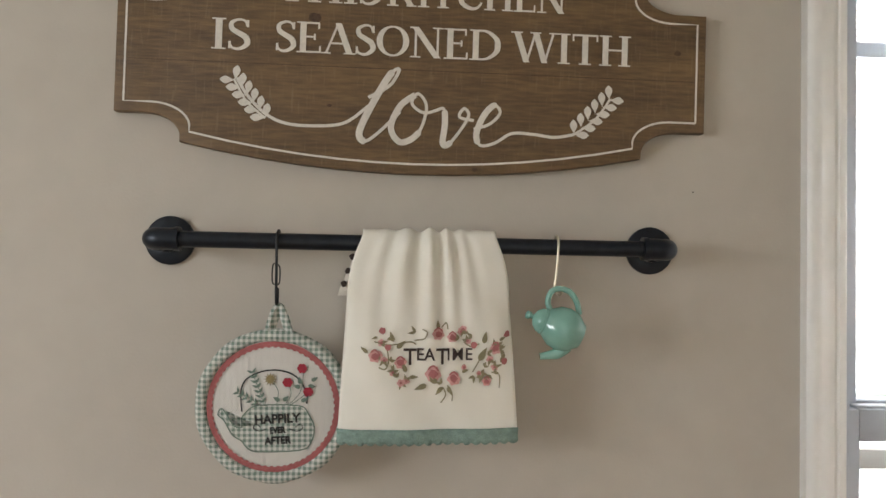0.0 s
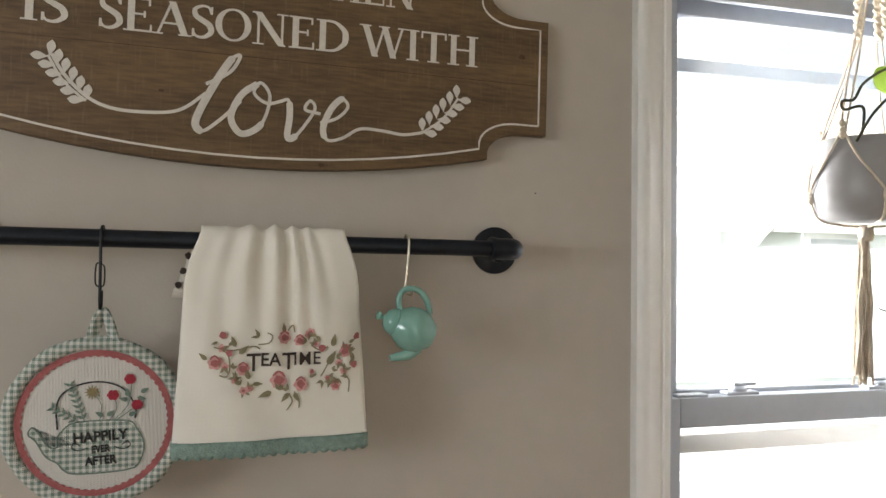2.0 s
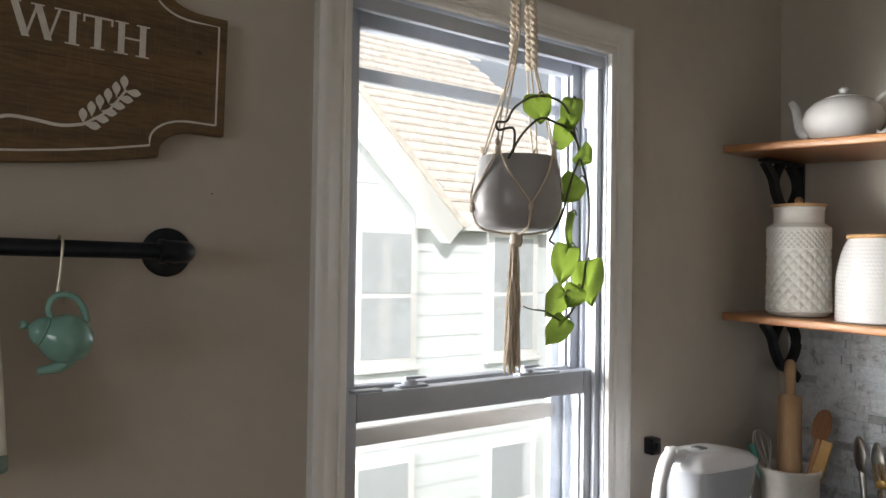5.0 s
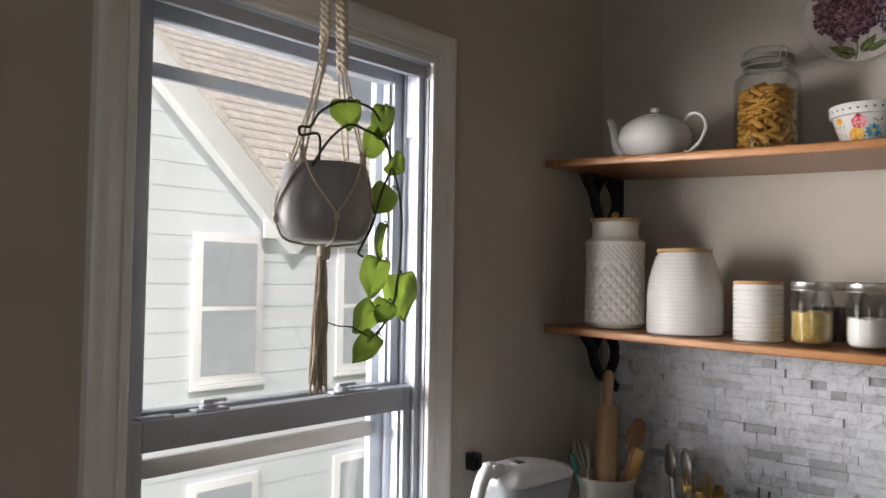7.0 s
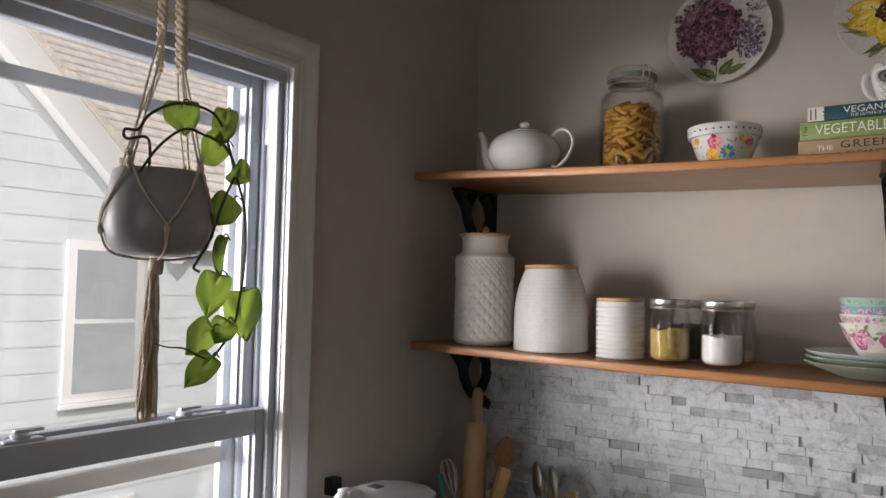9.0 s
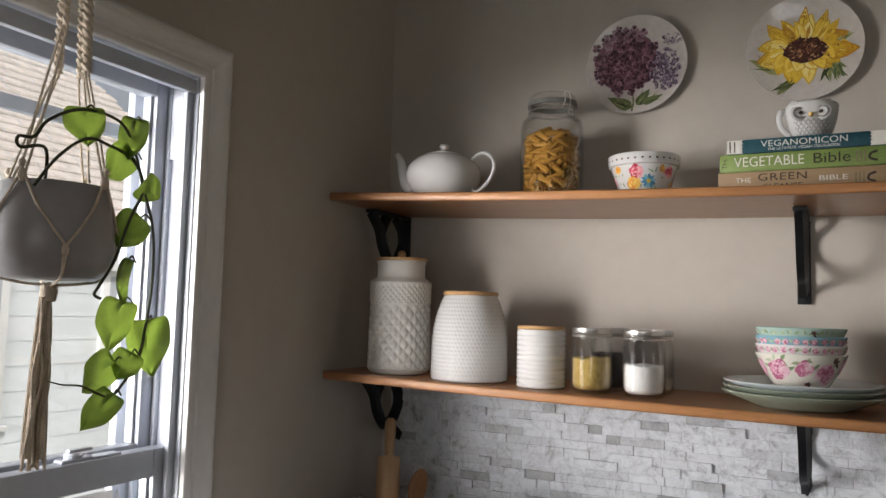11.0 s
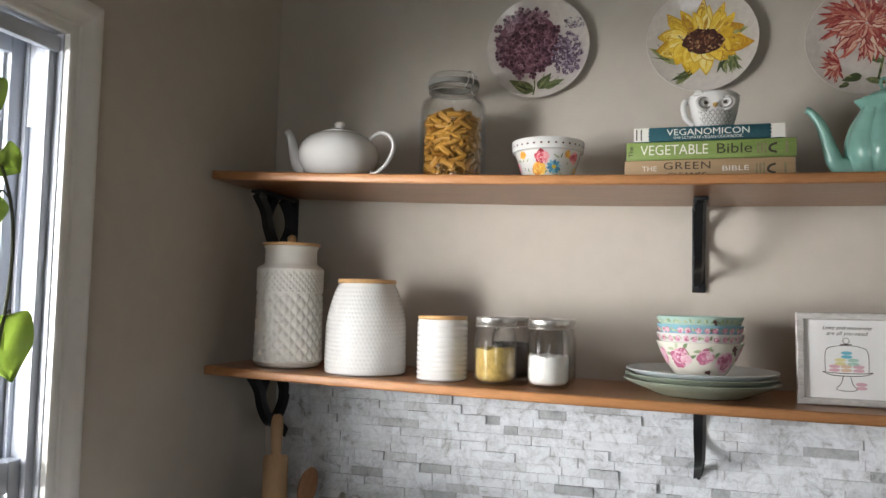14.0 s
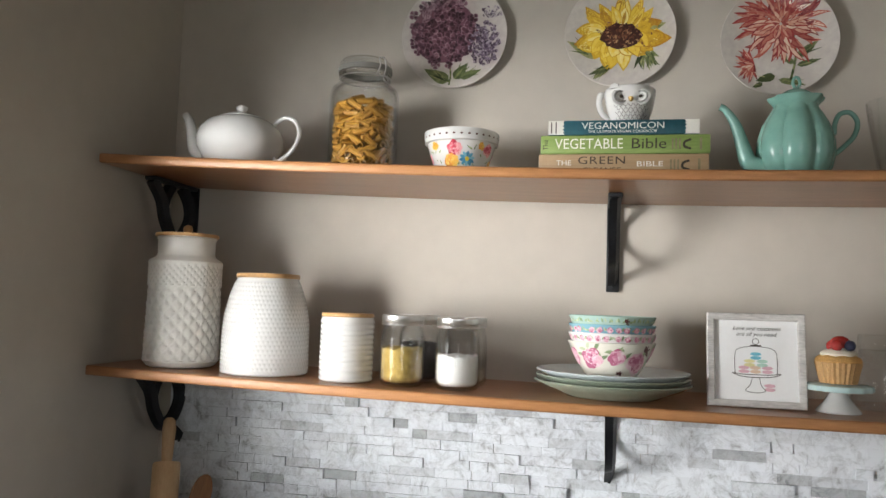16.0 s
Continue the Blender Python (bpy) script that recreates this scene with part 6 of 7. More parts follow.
part("body", lathe([(0, 0), (0.090, 0), (0.0925, 0.002)] + [(belly(0.003 + 0.00155 * i), 0.003 + 0.00155 * i) for i in range(110)] + [(0.066, 0.1765), (0.0655, 0.179), (0, 0.179)], 336, hob), M_WHITE_CER, c2)
part("lid", lathe([(0, 0.1795), (0.067, 0.1795), (0.0685, 0.182), (0.067, 0.1875), (0, 0.188)], 48), M_BAMBOO, c2, "round bamboo lid")
c3 = thing("canister", "small white ribbed ceramic canister with bamboo lid", "canister", on_lower(1.785, 0.599) @ Matrix.Diagonal((0.92, 0.92, 1.03, 1)))
rib = [(0, 0), (0.051, 0), (0.0535, 0.002)]
for i in range(78):
    z = 0.003 + i * 0.0014
    rib.append((0.0522 + 0.0024 * abs(math.sin(z / 0.0092 * math.pi)), z))
part("body", lathe(rib + [(0.052, 0.1135), (0, 0.1135)], 64), M_WHITE_CER, c3)
part("lid", lathe([(0, 0.114), (0.052, 0.114), (0.0535, 0.116), (0.052, 0.1205), (0, 0.121)], 48), M_BAMBOO, c3, "round bamboo lid")


def mason(x, y, label, fill, level, name_fill, label_fill, seed):
    root = thing("mason_jar", label, "jar", on_lower(x, y, seed * 40), "glass storage jars")
    part("glass_body", lathe([(0, 0.003), (0.024, 0.002), (0.029, 0), (0.035, 0.002), (0.0385, 0.007), (0.0400, 0.014), (0.0405, 0.050), (0.0402, 0.084), (0.0385, 0.095), (0.0355, 0.102), (0.0345, 0.105), (0.0352, 0.107), (0.0345, 0.109), (0.0345, 0.116), (0.0325, 0.116), (0.0322, 0.104), (0.0360, 0.094), (0.0380, 0.084), (0.0380, 0.012), (0.030, 0.006), (0, 0.006)], 48), M_JAR, root)
    part("screw_band", lathe([(0.0352, 0.1085), (0.0385, 0.1085), (0.0388, 0.1098), (0.0374, 0.1115), (0.0388, 0.1135), (0.0374, 0.1155), (0.0388, 0.1178), (0.0382, 0.1255), (0.0365, 0.1272), (0.031, 0.1272), (0.031, 0.1262), (0.0352, 0.1255), (0.0352, 0.1085)], 56), M_STEEL, root, "silver screw band")
    part("lid", lathe([(0, 0.1262), (0.026, 0.1262), (0.0275, 0.1256), (0.031, 0.1258), (0.0312, 0.1240), (0, 0.1240)], 32), M_STEEL, root)
    rs = random.Random(seed)
    bmf = bmesh.new()
    bmesh.ops.create_icosphere(bmf, subdivisions=4, radius=1)
    for v in bmf.verts:
        d = v.co.copy()
        rxy = math.hypot(d.x, d.y)
        z = 0.0070 + (level - 0.007) * (0.5 + 0.5 * max(-1, min(1, d.z * 1.5)))
        k = 0.0372 / max(0.05, rxy) if abs(d.z) < 0.66 else 0.0372 / max(0.05, 0.751)
        bump_ = 0.0016 * noise.noise(d * 14 + Vector((seed, 0, 0)))
        rr_ = min(0.0372, rxy * k) + min(0, bump_) if rxy > 0.01 else 0
        rr_ *= 1 - 0.20 * max(0.0, 1 - (z - 0.007) / 0.014) ** 2
        v.co = Vector((d.x / max(rxy, 1e-6) * rr_, d.y / max(rxy, 1e-6) * rr_, z + (bump_ * 4 if d.z > 0.5 else 0)))
    fl = part(name_fill, bmf, fill)
    fl.matrix_world = on_lower(x, y)
    tagged(fl, label_fill, "food", "", "stuff")


M_FLAKES = mat("yellow_flakes", (0.58, 0.42, 0.13), 0.9, second=(0.26, 0.17, 0.04), scale=110, bump=1.0, bump_scale=200)
M_SALT = mat("white_grains", (0.82, 0.81, 0.79), 0.9, vary=0.08, scale=120, bump=0.6, bump_scale=500)
M_BEANS = mat("dark_seeds", (0.035, 0.022, 0.016), 0.7, vary=0.6, scale=140, bump=1.0, bump_scale=220)
mason(1.765, 0.488, "clear glass jar of yellow flakes with silver screw lid", M_FLAKES, 0.068, "yellow_flakes", "coarse yellow flakes filling the jar", 1)
mason(1.765, 0.3875, "clear glass jar of white salt with silver screw lid", M_SALT, 0.060, "white_salt", "fine white salt half filling the jar", 2)
mason(1.848, 0.475, "clear glass jar of dark seeds with silver screw lid", M_BEANS, 0.075, "dark_seeds", "dark seeds filling the jar behind", 3)
mason(1.848, 0.387, "clear glass jar of pale grain with silver screw lid", mat("pale_grain", (0.55, 0.48, 0.38), 0.9, vary=0.3, scale=140, bump=0.8, bump_scale=260), 0.030, "pale_grain", "a little pale grain in the jar", 4)

# stack of plates and bowls
M_SAGE = mat("sage_glaze", (0.33, 0.375, 0.305), 0.18, vary=0.06, scale=12, coat=0.3)
M_ICE = mat("pale_blue_glaze", (0.66, 0.72, 0.75), 0.15, vary=0.04, scale=12, coat=0.3)
zz = top_lower(0.12) + 0.0010
for i, (r, h, mt, lab) in enumerate(((0.139, 0.026, M_SAGE, "deep sage green glazed plate at the bottom of the stack"), (0.137, 0.024, M_SAGE, "sage green glazed plate in the middle of the stack"), (0.135, 0.022, M_ICE, "pale blue-white glazed plate on top of the stack"))):
    root = thing("plate", lab, "plate", pose(1.828, along(0.119), zz + (0, 0.0115, 0.0225)[i]), "stack of plates")
    part("dish", lathe([(0, 0.002), (r * 0.55, 0.002), (r * 0.56, 0), (r * 0.60, 0), (r * 0.63, 0.003), (r * 0.85, h * 0.55), (r * 0.985, h * 0.93), (r, h), (r * 0.985, h * 1.06), (r * 0.84, h * 0.72), (r * 0.62, 0.0072), (0, 0.0062)], 72), mt, root)
zb = zz + 0.0225 + 0.0062
M_BOWLBASE = {"cream": mat("cream_glaze", (0.78, 0.77, 0.68), 0.15, vary=0.04, scale=10, coat=0.3), "white": mat("white_glaze", (0.78, 0.77, 0.75), 0.15, vary=0.03, scale=10, coat=0.3), "blue": mat("sky_glaze", (0.26, 0.50, 0.60), 0.15, vary=0.06, scale=10, coat=0.3), "mint": mat("mint_glaze", (0.42, 0.58, 0.52), 0.15, vary=0.06, scale=10, coat=0.3)}
nb_r = lambda v: 0.040 + 0.0345 * (max(0, v - 0.004) / 0.062) ** 0.8
rn = random.Random(9)
M_PEONY = petal_paint("peony_pinks", ((0.34, 0.05, 0.13), (0.58, 0.20, 0.32), (0.74, 0.46, 0.55), (0.80, 0.68, 0.70)))
M_PALELEAF = petal_paint("pale_leaf_greens", ((0.16, 0.26, 0.12), (0.34, 0.44, 0.24), (0.52, 0.60, 0.42)))
for i, (key, lift, lab) in enumerate((("cream", 0.0, "cream bowl with pink peony print at the bottom of the stack"), ("white", 0.016, "white bowl with flower print nested in the stack"), ("blue", 0.031, "sky blue bowl with pink flowers nested in the stack"), ("mint", 0.046, "mint green bowl with leaf print on top of the stack"))):
    root = thing("bowl", lab, "bowl", pose(1.830, along(0.121), zb + 0.0006 + lift) @ Matrix.Diagonal((1.04, 1.04, 1, 1)), "stack of bowls")
    part("body", lathe([(0, 0.002), (0.034, 0.002), (0.035, 0), (0.038, 0)] + [(nb_r(0.004 + 0.062 * k / 8), 0.004 + 0.062 * k / 8) for k in range(9)] + [(0.0735, 0.067), (0.0715, 0.064), (0.060, 0.035), (0.044, 0.012), (0, 0.010)], 64), M_BOWLBASE[key], root)
    lf, pe = [], []
    if i == 0:
        for x, z, r in ((-0.034, 0.040, 0.020), (0.008, 0.043, 0.015), (0.044, 0.032, 0.021), (-0.080, 0.040, 0.017), (0.092, 0.044, 0.016)):
            pe += rose(x, z, r, rn)
            lf += [curled(x + rn.uniform(-1, 1) * r, z + rn.uniform(-0.3, 0.8) * r, rn.uniform(0, 180), 0.015, 0.006, rn.uniform(-40, 40)) for k in range(7)]
    else:
        pe += [p for k in range(15) for p in rose(-0.11 + 0.016 * (k + 0.7 * rn.random()), 0.0575, 0.0055, rn)]
        lf += [curled(-0.11 + 0.0055 * k, 0.056, rn.uniform(10, 170), 0.008, 0.0036, rn.uniform(-40, 40)) for k in range(40)]
    lf = [[(u, min(v, 0.0655)) for u, v in pl] for pl in lf]
    pe = [[(u, min(v, 0.0655)) for u, v in pl] for pl in pe]
    printed_soft(lf, nb_r, M_PALELEAF, root, "leaf_print", "pale green printed leaves")
    if i != 3:
        printed_soft(pe, lambda v: nb_r(v) + 0.0004, M_PEONY, root, "peony_print", "pink printed peonies")
    if i in (0, 3):
        bx, bz, bs = (0.062, 0.052, 1.0) if i == 0 else (0.022, 0.056, 0.6)
        wings = [petal(bx, bz, a, 0.013 * bs, 0.006 * bs) for a in (70, 100, 30, -40)] + ([petal(0.012, 0.014, a, 0.006, 0.004) for a in (20, 150, 60, 190, -50)] if i == 0 else [])
        printed_soft([[(u, min(v, 0.0655)) for u, v in pl] for pl in wings], lambda v: nb_r(v) + 0.0010, M_P_DARK, root, "butterfly_print", "dark printed butterflies")

# framed print
M_GREYWOOD = mat("weathered_grey_wood", (0.55, 0.53, 0.51), 0.7, vary=0.3, scale=12, stretch=(1, 1, 5), bump=0.3, bump_scale=90)
M_CARD = mat("white_card", (0.86, 0.86, 0.86), 0.6, vary=0.02, scale=20)
FW, FH = 0.155, 0.157
fr = thing("picture_frame", "weathered grey wooden frame with macaron print, leaning back", "picture frame", pose(1.782, along(-0.1135), top_lower(-0.11) + 0.0010, 0, 7, 0) @ pose(0, 0, 0, 0, 0, -3))
for s, b2 in mitred(-FW / 2 + 0.012, FW / 2 - 0.012, 0.012, FH - 0.012, [(0, 0.0), (0, 0.007), (0.0015, 0.009), (0.0105, 0.010), (0.012, 0.008), (0.012, -0.010), (0, -0.010)], ("left", "top", "right", "bottom")).items():
    part("frame_side", b2, M_GREYWOOD, fr).matrix_local = pose(0, 0, 0, 0, 0, -90)
part("print", box(-0.002, 0.002, -FW / 2 + 0.011, FW / 2 - 0.011, 0.011, FH - 0.011), M_CARD, fr, "white art print of macarons under a glass dome", smooth=False)
fcard = lambda u, v: (-0.0026, -u, FH / 2 + v)
fcard2 = lambda u, v: (-0.0030, -u, FH / 2 + v)
part("ink_lines", lay(stroke([(-0.033, -0.022), (-0.033, 0.008), (-0.026, 0.019), (0.0, 0.023), (0.026, 0.019), (0.033, 0.008), (0.033, -0.022)], 0.0010) + stroke([(-0.038, -0.022), (-0.02, -0.028), (0.02, -0.028), (0.039, -0.022), (0.02, -0.024), (-0.02, -0.024), (-0.038, -0.022)], 0.0012) + stroke([(-0.006, -0.029), (-0.010, -0.042), (-0.017, -0.051), (0.0, -0.054), (0.014, -0.051), (0.008, -0.042), (0.005, -0.029)], 0.0010) + stroke([(0.005 * math.cos(k * 0.63), 0.031 + 0.005 * math.sin(k * 0.63)) for k in range(11)], 0.0010, 2) + stroke([(-0.009, 0.0245), (0.009, 0.0245)], 0.0018, 1), fcard2), M_PRINTB, fr, smooth=False)
mac = {}
for cx, cz, key in ((-0.019, -0.016, M_P_PINK), (-0.001, -0.016, M_P_ORANGE), (0.018, -0.016, M_P_PINK), (-0.010, -0.005, M_P_YELLOW), (0.010, -0.005, M_P_GREEN), (0.0, 0.007, M_P_BLUE), (0.021, -0.045, M_P_PINK)):
    mac.setdefault(key, []).extend([blob(cx, cz + 0.0032, 0.0088, 14, 0.02, 0.35), blob(cx, cz - 0.0032, 0.0088, 14, 0.02, 0.35)])
pale = {M_P_PINK: (0.72, 0.45, 0.52), M_P_ORANGE: (0.75, 0.56, 0.42), M_P_YELLOW: (0.74, 0.68, 0.36), M_P_GREEN: (0.45, 0.66, 0.56), M_P_BLUE: (0.18, 0.52, 0.64)}
for key, pl in mac.items():
    part("macaron_print", lay(pl, fcard), mat("pale_" + key.name, pale[key], 0.7, vary=0.15, scale=150), fr, smooth=False)
for body_, v, wd in (("Love and macarons", 0.050, 0.076), ("are all you need", 0.0405, 0.064)):
    p = letters(body_, 0.0092, shear=0.35, bold=0.0)
    us = [a for pl in p for a, _ in pl]
    part("lettering", lay(shift(shift(p, -(max(us) + min(us)) / 2, 0), 0.002, v, 0, wd / (max(us) - min(us))), fcard2), M_PRINTB, fr, "thin handwritten caption", smooth=False)

# cake stand with a cupcake
stand = thing("cake_stand", "small white cake stand with pale aqua scalloped plate", "cake stand", on_lower(1.79, -0.2405))
part("foot", lathe([(0, 0), (0.034, 0), (0.0345, 0.002), (0.030, 0.008), (0.020, 0.020), (0.0115, 0.034), (0.011, 0.041), (0, 0.041)], 40), M_WHITE_CER, stand)
scal = lambda a, r, z: r * (1 + (0.025 * math.cos(a * 14) if r > 0.045 else 0))
part("dish", lathe([(0, 0.0412), (0.045, 0.0412), (0.050, 0.038), (0.0515, 0.036), (0.0525, 0.040), (0.051, 0.0445), (0.044, 0.047), (0, 0.047)], 84, scal), mat("pale_aqua_glaze", (0.50, 0.68, 0.68), 0.15, vary=0.05, scale=10, coat=0.3), stand, "pale aqua scalloped dish")
cup = thing("cupcake", "golden cupcake with cream and berries on the cake stand", "cupcake", pose(1.79, along(-0.2405), top_lower(along(-0.2405)) + 0.0482))
pleat = lambda a, r, z: r * (1 + 0.03 * math.cos(a * 26))
part("paper_case", lathe([(0, 0), (0.0275, 0), (0.0355, 0.034), (0.034, 0.034), (0, 0.030)], 104, pleat), mat("tan_paper_case", (0.55, 0.33, 0.14), 0.7, vary=0.2, scale=40), cup)
part("cake", lathe([(0.034, 0.033), (0.036, 0.036), (0.034, 0.041), (0.026, 0.046), (0, 0.048)], 40), mat("golden_sponge", (0.60, 0.34, 0.11), 0.85, vary=0.3, scale=60, bump=0.6, bump_scale=200), cup)
part("cream", lathe([(0.027, 0.044), (0.028, 0.048), (0.022, 0.053), (0.010, 0.056), (0, 0.057)], 32, lambda a, r, z: r * (1 + 0.06 * math.cos(a * 7))), mat("whipped_cream", (0.80, 0.75, 0.62), 0.5, vary=0.06, scale=30), cup)
M_BERRY = mat("red_berry", (0.42, 0.025, 0.02), 0.25, vary=0.3, scale=60, coat=0.4)
for c, r, mt, sq in (((-0.014, 0.006, 0.062), 0.0095, M_BERRY, (1, 1, 1)), ((-0.004, -0.002, 0.067), 0.014, M_BERRY, (0.8, 1.1, 0.75)), ((-0.015, -0.014, 0.062), 0.0088, mat("blueberry", (0.015, 0.02, 0.05), 0.35, vary=0.3, scale=40), (1, 1, 1)), ((0.010, 0.006, 0.060), 0.010, M_BERRY, (1, 1, 1))):
    part("berry", ball(c, r, 16, squash=sq), mt, cup)
gj = thing("glass_jar", "small clear glass jar with a knobbed lid", "jar", on_lower(1.872, -0.330))
part("glass_body", lathe([(0, 0), (0.044, 0), (0.047, 0.005), (0.048, 0.060), (0.044, 0.078), (0.034, 0.092), (0.033, 0.100), (0.031, 0.100), (0.032, 0.090), (0.042, 0.076), (0.0455, 0.060), (0.0445, 0.008), (0, 0.006)], 48), M_JAR, gj)
part("lid", lathe([(0, 0.1005), (0.034, 0.1005), (0.035, 0.104), (0.035, 0.124), (0.033, 0.127), (0, 0.127)], 40), M_JAR, gj)


# ---- plates hung on the wall ----
def plate_h(r, R):
    """How far the plate's face stands off the wall at radius r."""
    t = r / R
    if t < 0.62:
        return 0.010
    return 0.010 + 0.012 * ((t - 0.62) / 0.38) ** 1.2


def wall_plate(y, z, R, label):
    root = thing("wall_plate", label, "plate", pose(WALL_X - 0.001, along(y), z + 0.009), "plates hung on the wall")
    prof = [(0, 0.003), (R * 0.55, 0.003), (R * 0.58, 0), (R * 0.64, 0.002), (R * 0.99, 0.017), (R, 0.0205)]
    prof += [(R * t, plate_h(R * t, R)) for t in (0.99, 0.94, 0.88, 0.82, 0.76, 0.70, 0.62, 0.56)] + [(0, 0.010)]
    p = part("dish", lathe(prof, 96), M_PLATE, root, "off-white glazed plate")
    p.matrix_local = pose(0, 0, 0, 0, -90, 0)
    return root


M_PLATE = mat("ivory_glaze", (0.66, 0.62, 0.57), 0.14, second=(0.55, 0.50, 0.48), scale=12, coat=0.3)


def painted(root, R, polys, material, name, lift=0.0007, label="", step=1.2e-5, mod=37):
    def fn(u, v, h=0.0):
        r = math.hypot(u, v)
        k = min(1, R * 0.965 / max(r, 1e-6))
        u, v, r = u * k, v * k, r * k
        return (-plate_h(r, R) - lift - h, -u, v)
    return tagged(part(name, lay(polys, fn, step, mod), material, root, label, smooth=False), kind="stuff")


def layered(root, R, edge, face, m_edge, m_face, name, label=""):
    """Two meshes of strokes that lie in turn: each darker rim stroke below its own lighter face stroke."""
    painted(root, R, edge, m_edge, name, 0.0010, label, 3.2e-6, 100000)
    painted(root, R, face, m_face, name, 0.0010 + 1.6e-6, "", 3.2e-6, 100000)


M_PLUM = petal_paint("plum_petals", ((0.018, 0.005, 0.009), (0.048, 0.013, 0.023), (0.105, 0.038, 0.058), (0.22, 0.10, 0.135)))
M_PLUMRIM = petal_paint("pale_plum_rims", ((0.06, 0.02, 0.035), (0.20, 0.095, 0.135), (0.42, 0.28, 0.32)))
M_LILAC = petal_paint("lilac_petals", ((0.025, 0.014, 0.028), (0.08, 0.05, 0.085), (0.20, 0.15, 0.21), (0.46, 0.40, 0.45)))
M_SUN = petal_paint("sunflower_petals", ((0.42, 0.20, 0.02), (0.70, 0.44, 0.03), (0.82, 0.60, 0.08), (0.86, 0.77, 0.38)))
M_SUNRIM = petal_paint("ochre_rims", ((0.42, 0.19, 0.01), (0.62, 0.36, 0.02), (0.74, 0.50, 0.04)))
M_SEEDS = petal_paint("seed_browns", ((0.030, 0.008, 0.007), (0.10, 0.028, 0.020), (0.24, 0.10, 0.05), (0.58, 0.38, 0.20)))
M_CHRYS = petal_paint("blush_petals", ((0.28, 0.04, 0.04), (0.52, 0.18, 0.13), (0.70, 0.44, 0.34), (0.80, 0.68, 0.56)))
M_CHRYSRIM = petal_paint("crimson_rims", ((0.16, 0.008, 0.018), (0.34, 0.035, 0.035), (0.52, 0.13, 0.09)))
M_LEAFP = petal_paint("leaf_greens", ((0.025, 0.040, 0.014), (0.06, 0.085, 0.03), (0.14, 0.17, 0.065), (0.36, 0.36, 0.16)))
rw = random.Random(21)


def florets(cx, cz, rx, rz, n, s0, s1, edge, face):
    for k in range(n):
        a, q = rw.uniform(0, 6.283), math.sqrt((k + 0.5) / n)
        a = k * 2.39996 + rw.uniform(-0.25, 0.25)
        q *= rw.uniform(0.92, 1.06)
        x, z = cx + rx * q * math.cos(a), cz + rz * q * math.sin(a)
        s, a0 = rw.uniform(s0, s1) * (1.25 - 0.4 * q), rw.uniform(0, 90)
        for j in range(4):
            edge.append(petal(x, z, a0 + 90 * j, s, s * 0.98, 5, 1.5))
            face.append(petal(x, z, a0 + 90 * j + rw.uniform(-5, 5), s * 0.82, s * 0.76, 5, 1.5))


# hydrangea plate
R1 = 0.1145
w1 = wall_plate(0.455, 2.097, R1, "round ivory plate painted with a purple hydrangea, hung on the wall")
lf = stroke([(-0.008, -0.108), (-0.006, -0.085), (-0.010, -0.055)], 0.0035)
for x, z, a, l, w in ((-0.008, -0.100, 152, 0.064, 0.028), (0.002, -0.094, 52, 0.046, 0.024), (0.014, -0.092, 20, 0.050, 0.018)):
    lf.append(petal(x, z, a, l, w))
    for k in range(6):
        lf.append(curled(x, z, a + rw.uniform(-14, 14), l * rw.uniform(0.6, 0.95), w * 0.18, rw.uniform(-18, 18)))
painted(w1, R1, lf, M_LEAFP, "leaf_paint", 0.0006, "green painted leaves")
edge, face = [], []
florets(-0.024, 0.012, 0.072, 0.076, 105, 0.0095, 0.0135, edge, face)
painted(w1, R1, [blob(-0.024, 0.012, 0.068, 26, 0.07, 1.05, rnd=rw)], M_PLUM, "hydrangea_base", 0.0005, "dark plum painted flower head")
layered(w1, R1, edge, face, M_PLUMRIM, M_PLUM, "hydrangea_petals")
edge, face = [], []
florets(0.066, -0.018, 0.034, 0.050, 95, 0.0042, 0.0062, edge, face)
painted(w1, R1, edge, M_LILAC, "lilac_petals", 0.0032, "lilac painted flower spray", 3.2e-6, 100000)
painted(w1, R1, [p for k in range(11) for p in stroke([(0.072 + 0.002 * k, 0.038), (0.062 + 0.004 * k, rw.uniform(0.046, 0.056))], 0.0012, 1)] + [petal(rw.uniform(0.056, 0.102), rw.uniform(0.042, 0.060), rw.uniform(0, 360), 0.006, 0.003, 5) for k in range(30)], M_LILAC, "buds", 0.0008)

# sunflower plate
R2 = 0.1115
w2 = wall_plate(0.113, 2.088, R2, "round ivory plate painted with a yellow sunflower, hung on the wall")
lf = []
for x, z, a, l, w in ((-0.040, -0.044, 155, 0.074, 0.026), (-0.020, -0.060, 228, 0.050, 0.018), (-0.012, -0.062, 205, 0.056, 0.014), (0.060, 0.010, 18, 0.034, 0.012)):
    lf.append(petal(x, z, a, l, w))
    for k in range(7):
        lf.append(curled(x, z, a + rw.uniform(-10, 10), l * rw.uniform(0.6, 0.95), w * 0.16, rw.uniform(-15, 15)))
for k in range(26):
    lf.append(curled(rw.uniform(0.034, 0.066), rw.uniform(-0.050, -0.030), rw.uniform(-115, -25), rw.uniform(0.018, 0.036), 0.005, rw.uniform(-25, 25)))
painted(w2, R2, lf, M_LEAFP, "leaf_paint", 0.0006, "green painted leaves")
edge, face = [], []
